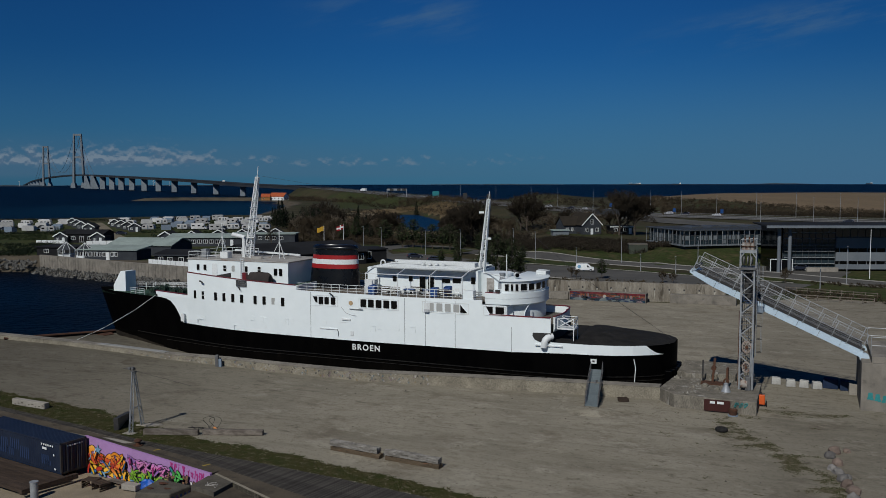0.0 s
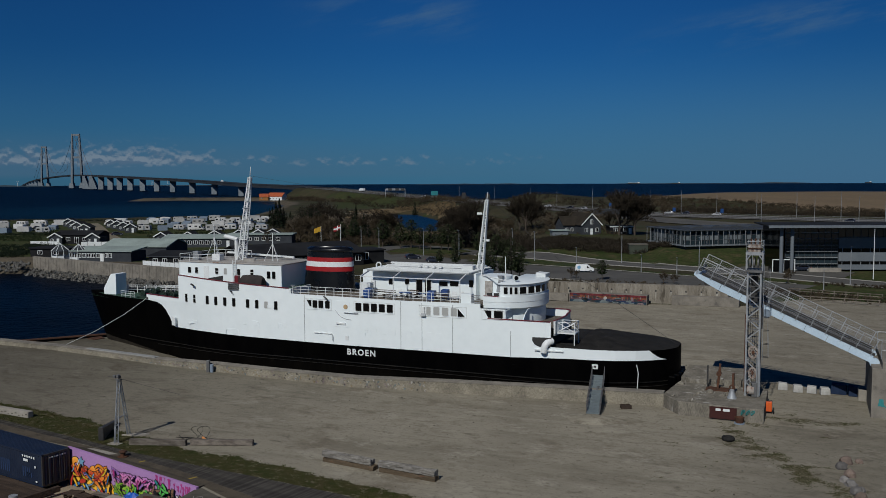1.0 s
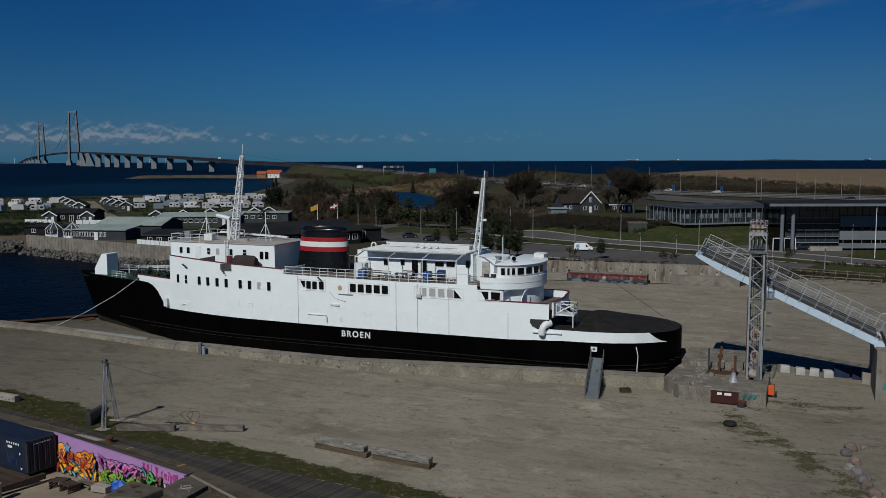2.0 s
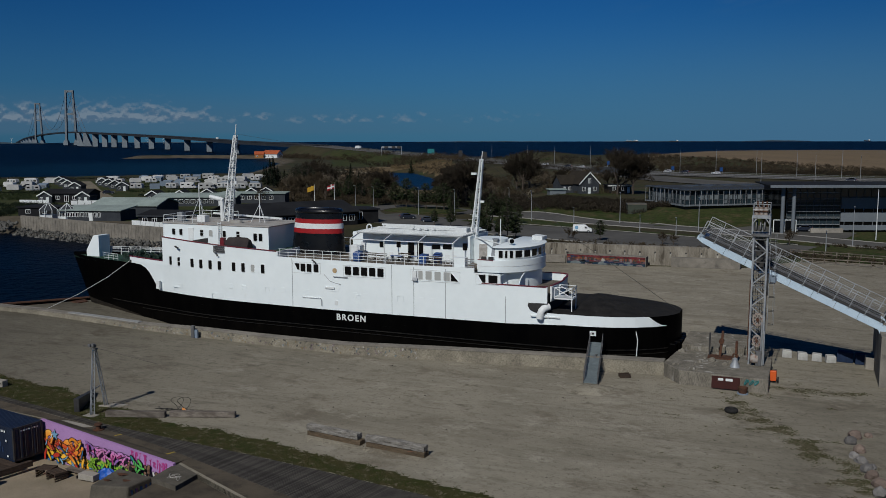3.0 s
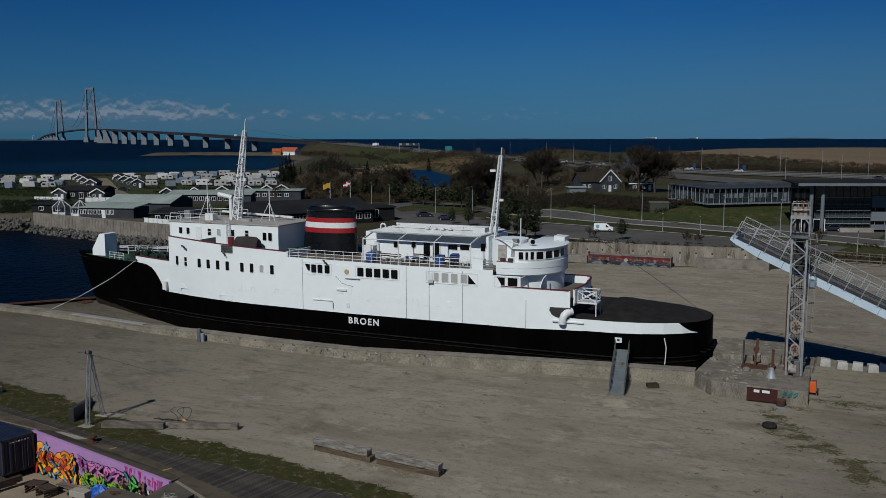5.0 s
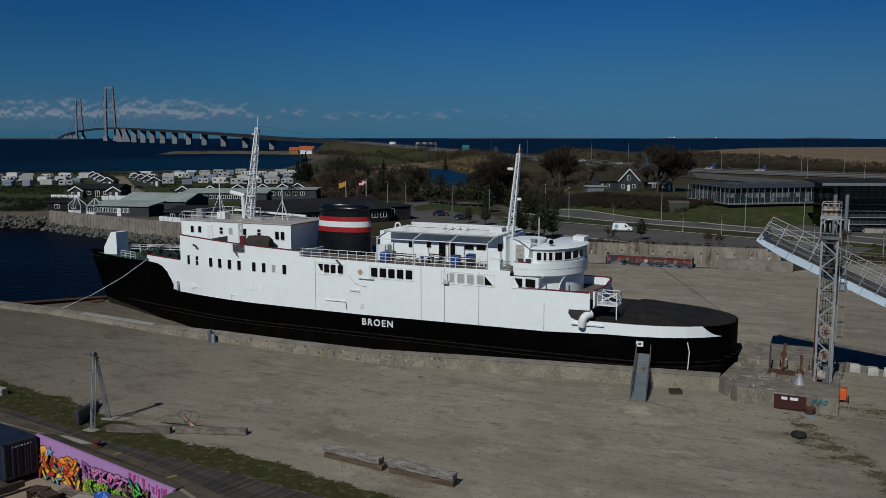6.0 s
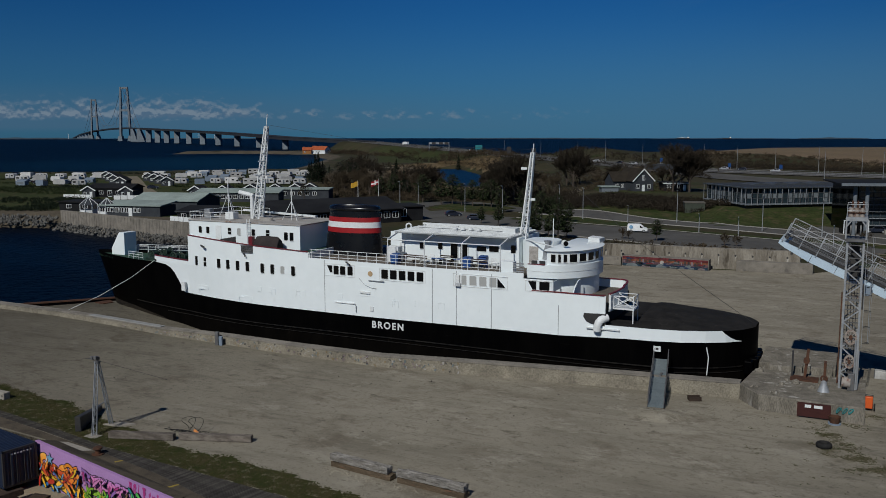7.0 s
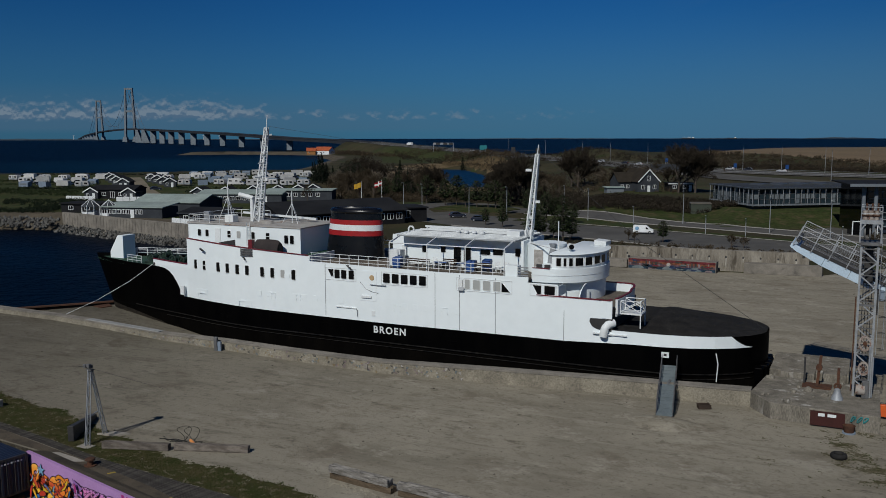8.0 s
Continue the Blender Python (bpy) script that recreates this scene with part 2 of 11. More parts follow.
M_BLUEGREY = surf("blue_grey_paint", (0.2, 0.25, 0.31), (0.17, 0.215, 0.27), 0.8, 0.5, 0.05)
M_STEEL = surf("galvanised_steel", (0.36, 0.38, 0.4), (0.26, 0.275, 0.29), 1.5, 0.5, 0.1, metal=0.3)
M_TOWER = surf("weathered_grey_steel", (0.155, 0.158, 0.162), (0.082, 0.08, 0.079), 0.9, 0.6, 0.1, metal=0.2, stain=((0.14, 0.06, 0.035), 1.8, 0.58, 0.72))
M_RUST = surf("rusted_steel", (0.11, 0.052, 0.032), (0.065, 0.038, 0.028), 2.0, 0.85, 0.3)
M_PALEBLUE = surf("pale_blue_steel", (0.5, 0.62, 0.72), (0.44, 0.56, 0.67), 0.6, 0.5, 0.03, stain=((0.3, 0.3, 0.3), 1.2, 0.66, 0.85))
M_DARK = surf("dark_metal", (0.025, 0.025, 0.027), (0.04, 0.038, 0.036), 1.5, 0.6, 0.1)
M_RUBBER = surf("black_rubber", (0.018, 0.018, 0.018), (0.028, 0.027, 0.026), 3, 0.8, 0.2)
M_PANE = glass("dark_pane", (0.003, 0.0034, 0.0042), spec=0.25)
M_PANE2 = glass("curtained_pane", (0.34, 0.35, 0.34), 0.1)
M_TIMBER = surf("weathered_timber", (0.2, 0.175, 0.15), (0.1, 0.085, 0.072), 1.2, 0.9, 0.4, stretch=(0.4, 3, 3), per_piece=0.2)
M_DKTIMBER = surf("dark_timber", (0.07, 0.05, 0.038), (0.045, 0.034, 0.028), 1.5, 0.85, 0.3, stretch=(0.4, 3, 3), per_piece=0.2)
M_PLANK = surf("grey_boardwalk_plank", (0.082, 0.075, 0.066), (0.055, 0.05, 0.045), 1.2, 0.9, 0.3, per_piece=0.35)
M_STONE = surf("granite_boulder", (0.2, 0.19, 0.18), (0.13, 0.122, 0.118), 1.2, 0.85, 0.4, per_piece=0.35)
M_PINKSTONE = surf("reddish_boulder", (0.19, 0.145, 0.12), (0.13, 0.1, 0.085), 1.2, 0.85, 0.4, per_piece=0.2)
M_ASPHALT = surf("asphalt", (0.1, 0.097, 0.09), (0.074, 0.072, 0.068), 0.08, 0.9, 0.1, fine=6, stain=((0.128, 0.12, 0.108), 0.3, 0.55, 0.8), grit=0.85)
M_QUAYTOP = surf("brown_quay_concrete", (0.1, 0.083, 0.062), (0.07, 0.059, 0.046), 0.4, 0.92, 0.3, stain=((0.045, 0.039, 0.031), 0.8, 0.5, 0.72))
M_WPAINT = surf("plain_white_paint", (0.75, 0.78, 0.785), (0.67, 0.7, 0.7), 0.8, 0.5, 0.02)
M_BLUE = surf("blue_plastic", (0.02, 0.075, 0.26), (0.016, 0.06, 0.21), 2, 0.5, 0.03)


# ---- building tools ----
class Geo:
    """Collects vertices and faces of one mesh."""

    def __init__(self):
        self.v, self.f, self.mi = [], [], []

    def add(self, pts, faces, mi=0):
        o = len(self.v)
        self.v.extend([tuple(p) for p in pts])
        self.f.extend([tuple(o + i for i in q) for q in faces])
        self.mi.extend([mi] * len(faces))
        return self

    def hexa(self, p, mi=0):
        return self.add(p, [(0, 3, 2, 1), (4, 5, 6, 7), (0, 1, 5, 4), (1, 2, 6, 5), (2, 3, 7, 6), (3, 0, 4, 7)], mi)

    def box(self, x0, x1, y0, y1, z0, z1, mi=0):
        return self.hexa([(x0, y0, z0), (x1, y0, z0), (x1, y1, z0), (x0, y1, z0), (x0, y0, z1), (x1, y0, z1), (x1, y1, z1), (x0, y1, z1)], mi)

    def beam(self, p, q, w, h=None, mi=0):
        p, q = Vector(p), Vector(q)
        d = (q - p).normalized()
        ref = Vector((0, 0, 1)) if abs(d.z) < 0.95 else Vector((1, 0, 0))
        s = d.cross(ref).normalized() * (w / 2)
        u = s.cross(d).normalized() * ((h or w) / 2)
        return self.hexa([p - s - u, p + s - u, p + s + u, p - s + u, q - s - u, q + s - u, q + s + u, q - s + u], mi)

    def tube(self, p, q, r, n=8, r2=None, mi=0):
        p, q = Vector(p), Vector(q)
        d = (q - p).normalized()
        ref = Vector((0, 0, 1)) if abs(d.z) < 0.95 else Vector((1, 0, 0))
        s = d.cross(ref).normalized()
        u = s.cross(d)
        r2 = r if r2 is None else r2
        ring = [(math.cos(2 * math.pi * i / n), math.sin(2 * math.pi * i / n)) for i in range(n)]
        pts = [p + (s * c + u * t) * r for c, t in ring] + [q + (s * c + u * t) * r2 for c, t in ring]
        return self.add(pts, [(i, (i + 1) % n, n + (i + 1) % n, n + i) for i in range(n)] + [tuple(range(n))[::-1], tuple(range(n, 2 * n))], mi)

    def path(self, pts, r, n=6):
        for a, b in zip(pts, pts[1:]):
            self.tube(a, b, r, n)
        return self

    def prism(self, poly, z0, z1, mi=0):
        n = len(poly)
        return self.add([(*p, z0) for p in poly] + [(*p, z1) for p in poly],
                        [tuple(range(n))[::-1], tuple(range(n, 2 * n))] + [(i, (i + 1) % n, n + (i + 1) % n, n + i) for i in range(n)], mi)

    def loft(self, rings, closed=True, caps=True, mi=0):
        n = len(rings[0])
        pts = [p for r in rings for p in r]
        faces = []
        for k in range(len(rings) - 1):
            for i in range(n if closed else n - 1):
                j = (i + 1) % n
                faces.append((k * n + i, k * n + j, (k + 1) * n + j, (k + 1) * n + i))
        if caps:
            faces += [tuple(range(n))[::-1], tuple(range((len(rings) - 1) * n, len(rings) * n))]
        return self.add(pts, faces, mi)

    def strip(self, left, right, z0, z1):
        """A thick slab between two polylines of equal length, in plan."""
        for i in range(len(left) - 1):
            a, b, c, d = left[i], left[i + 1], right[i + 1], right[i]
            self.hexa([(*a, z0), (*d, z0), (*c, z0), (*b, z0), (*a, z1), (*d, z1), (*c, z1), (*b, z1)])
        return self


def rail_loft(ps, w, h):
    """One continuous bar of rectangular section through a row of points."""
    P = [Vector(p) for p in ps]
    rings = []
    for i, p in enumerate(P):
        d = (P[min(i + 1, len(P) - 1)] - P[max(i - 1, 0)]).normalized()
        s_ = d.cross(Vector((0, 0, 1))).normalized() * w / 2
        u_ = Vector((0, 0, h / 2))
        rings.append([p - s_ - u_, p + s_ - u_, p + s_ + u_, p - s_ + u_])
    return Geo().loft(rings)


def pipe(ps, r, n=10):
    """One continuous round bar through a row of points."""
    P = [Vector(p) for p in ps]
    rings, side = [], None
    for i, p in enumerate(P):
        d = (P[min(i + 1, len(P) - 1)] - P[max(i - 1, 0)]).normalized()
        ref = side if side is not None else (Vector((0, 0, 1)) if abs(d.z) < 0.9 else Vector((1, 0, 0)))
        side = (ref - d * ref.dot(d)).normalized()
        up_ = d.cross(side)
        rings.append([p + (side * math.cos(2 * math.pi * k / n) + up_ * math.sin(2 * math.pi * k / n)) * r for k in range(n)])
    return Geo().loft(rings)


def part(name, geo, material, parent=None, label="", bevel=0.0, smooth=False, normals=True):
    """Links a Geo as ONE mesh object, under a thing or a part when one is given."""
    me = bpy.data.meshes.new(name)
    me.from_pydata(geo.v, [], geo.f)
    for m in (material if isinstance(material, (list, tuple)) else [material]):
        me.materials.append(m)
    if any(geo.mi):
        me.polygons.foreach_set("material_index", geo.mi)
    if normals:
        bm = bmesh.new()
        bm.from_mesh(me)
        bmesh.ops.recalc_face_normals(bm, faces=bm.faces)
        bm.to_mesh(me)
        bm.free()
    me.update()
    ob = new(name, me)
    if smooth:
        me.polygons.foreach_set("use_smooth", [True] * len(me.polygons))
        es = ob.modifiers.new("edges", "EDGE_SPLIT")
        es.split_angle = radians(35)
    if bevel:
        bv = ob.modifiers.new("bevel", "BEVEL")
        bv.width, bv.segments, bv.limit_method = bevel, 2, "ANGLE"
    if parent is not None:
        ob.parent = parent
        if parent.type == "EMPTY":
            ob.matrix_parent_inverse = parent.matrix_basis.inverted()
    if label:
        ob["label"] = label
    return ob


def thing(name, label, category, at=(0, 0, 0), group="", kind=""):
    e = new(name)
    e.empty_display_size = 0.3
    e.matrix_basis = Matrix.Translation(at)
    return tagged(e, label, category, group, kind)


def setting(name, geo, material, label, category, **kw):
    return tagged(part(name, geo, material, **kw), label, category, "", "structure")


def interp(table, x):
    return float(np.interp(x, [a for a, _ in table], [b for _, b in table]))


EYE = Vector((50.1, -92.4))
AHEAD = Vector((-0.3846, 0.9231))
RIGHT = Vector((0.9231, 0.3846))


def W(k, v, z=None):
    """A far place by its bearing (tangent) and its depth inland from the quay's south end."""
    p = EYE + (AHEAD + RIGHT * k) * v
    return (p.x, p.y) if z is None else (p.x, p.y, z)

M_BOOT = surf("worn_lower_hull", (0.0016, 0.0014, 0.0013), (0.0036, 0.0031, 0.0026), 0.35, 0.75, 0.1, stain=((0.024, 0.0195, 0.0145), 0.9, 0.62, 0.8), fine=5, stretch=(1, 1, 0.3), spec=0.02)
M_STRAKE = surf("scraped_black_strake", (0.004, 0.004, 0.0045), (0.02, 0.018, 0.016), 1.6, 0.35, 0.1, stain=((0.06, 0.05, 0.042), 2.5, 0.6, 0.75), fine=9, spec=0.4)
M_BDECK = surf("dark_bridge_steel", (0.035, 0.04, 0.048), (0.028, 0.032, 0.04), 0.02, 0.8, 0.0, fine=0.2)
M_OLDCONC = surf("dark_weathered_concrete", (0.12, 0.108, 0.088), (0.08, 0.072, 0.06), 0.8, 0.92, 0.4, stain=((0.055, 0.05, 0.042), 1.3, 0.52, 0.72), fine=18)
M_FOUND = surf("runoff_stained_concrete", (0.245, 0.224, 0.186), (0.15, 0.136, 0.112), 0.6, 0.92, 0.5, stain=((0.4, 0.385, 0.35), 0.75, 0.56, 0.72), fine=9, stretch=(1.6, 1.6, 0.45), grit=0.5)
M_DOCK = surf("mottled_dock_concrete", (0.3, 0.272, 0.212), (0.2, 0.18, 0.142), 0.5, 0.92, 0.5, stain=((0.11, 0.097, 0.078), 1.1, 0.56, 0.74), fine=7, grit=0.6)

# ---- ground, sea, quay ----
SEA = -2.6


def water_material():
    m = bpy.data.materials.new("sea_water")
    m.use_nodes = True
    n, l = m.node_tree.nodes, m.node_tree.links
    b = n["Principled BSDF"]
    b.inputs["IOR"].default_value = 1.33
    b.inputs["Roughness"].default_value = 0.42
    b.inputs["Specular IOR Level"].default_value = 0.05
    co = n.new("ShaderNodeTexCoord")
    big, small = n.new("ShaderNodeTexNoise"), n.new("ShaderNodeTexNoise")
    for t, s, d in ((big, 0.006, 4.0), (small, 0.55, 4.0)):
        l.new(co.outputs["Object"], t.inputs["Vector"])
        t.inputs["Scale"].default_value, t.inputs["Detail"].default_value = s, d
    mx = n.new("ShaderNodeMix")
    mx.data_type = "RGBA"
    l.new(big.outputs["Fac"], mx.inputs["Factor"])
    mx.inputs["A"].default_value, mx.inputs["B"].default_value = (0.0002, 0.0017, 0.0054, 1), (0.0005, 0.0036, 0.0098, 1)
    # sandy shallows in the bay and pale wind streaks on the open water
    mp = n.new("ShaderNodeMapping")
    l.new(co.outputs["Object"], mp.inputs["Vector"])
    mp.inputs["Rotation"].default_value = (0, 0, -0.39)
    mp.inputs["Scale"].default_value = (0.004, 0.03, 1)
    st = n.new("ShaderNodeTexNoise")
    l.new(mp.outputs[0], st.inputs["Vector"])
    st.inputs["Scale"].default_value, st.inputs["Detail"].default_value, st.inputs["Roughness"].default_value = 1.0, 7.0, 0.65
    dist = n.new("ShaderNodeVectorMath")
    dist.operation = "DISTANCE"
    l.new(co.outputs["Object"], dist.inputs[0])
    dist.inputs[1].default_value = (*W(-0.21, 760), SEA)
    # sky reflection on the pond, painted as a lighter blue base colour
    pool = n.new("ShaderNodeVectorMath")
    pool.operation = "DISTANCE"
    l.new(co.outputs["Object"], pool.inputs[0])
    pool.inputs[1].default_value = (*W(-0.03, 510), SEA)
    out = mx.outputs["Result"]
    for v, lo, hi, c in ((st.outputs["Fac"], 0.5, 0.72, (0.0012, 0.0082, 0.021, 1)), (dist.outputs["Value"], 330.0, 60.0, (0.0022, 0.0155, 0.031, 1)), (pool.outputs["Value"], 190.0, 120.0, (0.0035, 0.022, 0.055, 1))):
        r = n.new("ShaderNodeMapRange")
        r.interpolation_type = "SMOOTHSTEP"
        l.new(v, r.inputs["Value"])
        r.inputs["From Min"].default_value, r.inputs["From Max"].default_value = lo, hi
        t = n.new("ShaderNodeMix")
        t.data_type = "RGBA"
        l.new(r.outputs["Result"], t.inputs["Factor"])
        l.new(out, t.inputs["A"])
        t.inputs["B"].default_value = c
        out = t.outputs["Result"]
    l.new(out, b.inputs["Base Color"])
    bp = n.new("ShaderNodeBump")
    bp.inputs["Strength"].default_value, bp.inputs["Distance"].default_value = 1.0, 1.1
    l.new(small.outputs["Fac"], bp.inputs["Height"])
    l.new(bp.outputs[0], b.inputs["Normal"])
    return m


M_WATER = water_material()
M_HEATH = surf("dry_heath", (0.058, 0.049, 0.027), (0.033, 0.032, 0.017), 0.035, 0.95, 0.4, stain=((0.03, 0.043, 0.014), 0.05, 0.5, 0.68), fine=0.9)
M_LAWN = surf("short_grass", (0.03, 0.046, 0.012), (0.05, 0.056, 0.02), 0.12, 0.95, 0.6, stain=((0.07, 0.056, 0.03), 0.35, 0.5, 0.68), fine=1.1, grit=0.5)
M_FIELD = surf("ploughed_field", (0.168, 0.126, 0.08), (0.142, 0.107, 0.069), 0.01, 0.95, 0.2, fine=0.4, stretch=(1, 4, 1))
M_REED = surf("dry_reeds", (0.17, 0.125, 0.07), (0.12, 0.09, 0.05), 0.06, 0.95, 0.4, fine=1.0)
M_SHORE = surf("shore_sand", (0.22, 0.19, 0.14), (0.16, 0.14, 0.1), 0.05, 0.95, 0.2, fine=1.0)

M_SPIT = surf("dark_shore_stones", (0.11, 0.092, 0.066), (0.07, 0.06, 0.045), 0.06, 0.95, 0.2, fine=1.0)

N_SEG = 96
sea = Geo()
ring_r = [0, 60, 150, 300, 600, 1200, 2400, 4860]
sea_c = EYE
pts = [(sea_c.x, sea_c.y, SEA)]
for r in ring_r[1:]:
    pts += [(sea_c.x + r * math.cos(2 * math.pi * i / N_SEG), sea_c.y + r * math.sin(2 * math.pi * i / N_SEG), SEA) for i in range(N_SEG)]
faces = [(0, 1 + i, 1 + (i + 1) % N_SEG) for i in range(N_SEG)]
for k in range(len(ring_r) - 2):
    a, b = 1 + k * N_SEG, 1 + (k + 1) * N_SEG
    faces += [(a + i, b + i, b + (i + 1) % N_SEG, a + (i + 1) % N_SEG) for i in range(N_SEG)]
sea.add(pts, faces)
setting("water", sea, M_WATER, "dark blue sea with small ripples reaching the horizon", "sea")


def uv_of(x, y):
    d = Vector((x, y)) - EYE
    return (d.dot(RIGHT), d.dot(AHEAD))


COAST = [(1500, 60), (1500, 1000), (330, 980), (120, 930), (20, 1000), (-60, 1200), (-150, 1400), (-235, 1390), (-215, 1180), (-250, 1128), (-325, 1136), (-383, 1075),
         (-378, 1058), (-320, 1096), (-243, 1070), (-190, 1020), (-180, 940), (-150, 850), (-132, 652), (-125, 552), (-196, 526), (-255, 500), (-420, 470), (-700, 430),
         (-700, 236), (-120, 238), (-108, 236), (-95, 228), (-81, 217), (-58, 201), uv_of(-40, 48), uv_of(-36, 30), uv_of(-36, 16), uv_of(60, 16), uv_of(160, 0)]
POND = [(-36, 640), (-18, 634), (2, 522), (1, 418), (-4, 384), (-13, 402), (-21, 470), (-29, 545)]


def signed(poly, U, V):
    """Distance to a polygon's edge, positive inside, for arrays of points."""
    inside = np.zeros(U.shape, bool)
    dist = np.full(U.shape, 1e9)
    for (x0, y0), (x1, y1) in zip(poly, poly[1:] + poly[:1]):
        dx, dy = x1 - x0, y1 - y0
        t = np.clip(((U - x0) * dx + (V - y0) * dy) / (dx * dx + dy * dy), 0, 1)
        dist = np.minimum(dist, np.hypot(U - x0 - t * dx, V - y0 - t * dy))
        if y0 != y1:
            cross = ((y0 > V) != (y1 > V)) & (U < (x1 - x0) * (V - y0) / (y1 - y0) + x0)
            inside ^= cross
    return np.where(inside, dist, -dist)


def sm(v, a, b):
    t = np.clip((v - a) / (b - a), 0, 1)
    return t * t * (3 - 2 * t)


MOTORWAY = [(0.93, 330, 4), (0.49, 379, 4), (0.338, 415, 4.2), (0.238, 447, 4.3), (0.141, 536, 4.5), (0.075, 614, 5), (0.011, 735, 5.5), (-0.05, 900, 7), (-0.104, 1060, 9.5), (-0.14, 1180, 12)]
MW = [(k * v, v, z) for k, v, z in MOTORWAY]


def height(U, V):
    U, V = np.asarray(U, float), np.asarray(V, float)
    K = U / V
    h = np.full(U.shape, -0.07)
    h = h + 0.95 * sm(K, -0.1, -0.25) * sm(V, 195, 215)
    h = h + 3.0 * sm(K, 0.06, 0.14) * sm(V, 238 - 10 * sm(K, 0.22, 0.25), 275 - 27 * sm(K, 0.22, 0.25)) * (1 - 0.95 * sm(K, 0.375, 0.4) * (1 - sm(V, 245, 320)))
    h = h + 0.7 * sm(V, 330, 420) * sm(K, -0.05, 0.1)
    h = h + 7.8 * sm(V, 450, 620) * sm(K, 0.13, 0.33) * (1 - sm(V, 700, 900))
    h = h + 8.0 * np.exp(-((U - 72) / 52) ** 2 - ((V - 690) / 80) ** 2)
    h = h + 0.35 * np.sin(U * 0.031 + 1.3) * np.sin(V * 0.023) * sm(V, 240, 300)
    best = np.full(U.shape, 1e9)
    level = np.zeros(U.shape)
    for (u0, v0, z0), (u1, v1, z1) in zip(MW, MW[1:]):
        t = np.clip(((U - u0) * (u1 - u0) + (V - v0) * (v1 - v0)) / ((u1 - u0) ** 2 + (v1 - v0) ** 2), 0, 1)
        d = np.hypot(U - u0 - t * (u1 - u0), V - v0 - t * (v1 - v0))
        level = np.where(d < best, z0 + t * (z1 - z0) - 0.25, level)
        best = np.minimum(best, d)
    w = 1 - sm(best, 25, 48)
    h = h * (1 - w) + level * w
    s, p = signed(COAST, U, V), signed(POND, U, V)
    h = np.where(s < 14, -4 + (h + 4) * sm(s, -3, 9), h)
    h = np.where(p > -5, h + (-3.6 - h) * sm(p, -5, 3), h)
    return h


def ground_at(k, v):
    return float(height([k * v], [v])[0])


us = np.concatenate([np.linspace(-700, -330, 24)[:-1], np.linspace(-330, 330, 166), np.linspace(330, 1500, 60)[1:]])
vs = np.concatenate([np.linspace(95, 330, 70)[:-1], 330 * 1.0155 ** np.arange(0, 96)])
U, V = np.meshgrid(us, vs)
H = height(U, V)
S, PD = signed(COAST, U, V), signed(POND, U, V)
land = Geo()
land.v = [(EYE.x + RIGHT.x * u + AHEAD.x * v, EYE.y + RIGHT.y * u + AHEAD.y * v, z) for u, v, z in zip(U.ravel(), V.ravel(), H.ravel())]
nu = len(us)
for j in range(len(vs) - 1):
    for i in range(nu - 1):
        if max(H[j, i], H[j + 1, i + 1], H[j + 1, i], H[j, i + 1]) < -3.5:
            continue
        u, v = (us[i] + us[i + 1]) / 2, (vs[j] + vs[j + 1]) / 2
        k, s, pd = u / v, S[j, i], PD[j, i]
        wob = 18 * math.sin(u * 0.05) + 11 * math.sin(v * 0.07 + u * 0.02)
        mi = 0
        if s < 11 and k < 0.1:
            mi = 4
        elif -28 + wob * 0.5 < pd < 0:
            mi = 3
        elif k > 0.225 and v > 455 + max(0.5 - k, 0) * 560 + wob * 0.3:
            mi = 2
        elif k < -0.2 and 225 < v < 470 + wob:
            mi = 1
        elif 0.04 < k < 0.3 and 236 < v < 262 + wob * 0.3:
            mi = 1
        elif 0.24 < k < 0.42 and 225 < v < 256:
            mi = 1
        elif -0.12 < k < 0.02 and 690 < v < 1000:
            mi = 1
        elif k > 0.36 and v < 235:
            mi = 1
        elif 0.12 < k < 0.2 and 300 < v < 345:
            mi = 1
        land.f.append((j * nu + i, j * nu + i + 1, (j + 1) * nu + i + 1, (j + 1) * nu + i))
        land.mi.append(mi)
ground = setting("ground", land, [M_HEATH, M_LAWN, M_FIELD, M_REED, M_SPIT], "low coastal land with heath, grass and a ploughed field", "land", normals=False)
ground.data.polygons.foreach_set("use_smooth", [True] * len(ground.data.polygons))

# dock wall in front of the ship: plan line of its front foot, and its height there
DOCK = [(-140, -2.0), (-54.6, -3.1), (-41.8, -3.4), (-32, -4.5), (-22.7, -5.8), (-14, -6.3), (-5.7, -6.9), (4.5, -7.2), (15, -5.9), (27, -4.3), (36.6, -3.2)]
DOCK_H = [(-140, 0.5), (-42, 0.55), (-23, 0.65), (-14, 0.85), (5, 1.0), (15, 1.15), (37, 1.3)]
QUAY = [(-140, -18), (-60, -28.8), (-18.6, -33.9), (-7.3, -34.9), (8.85, -38.75), (14.5, -41.2), (22, -44.4), (40, -50), (200, -90)]


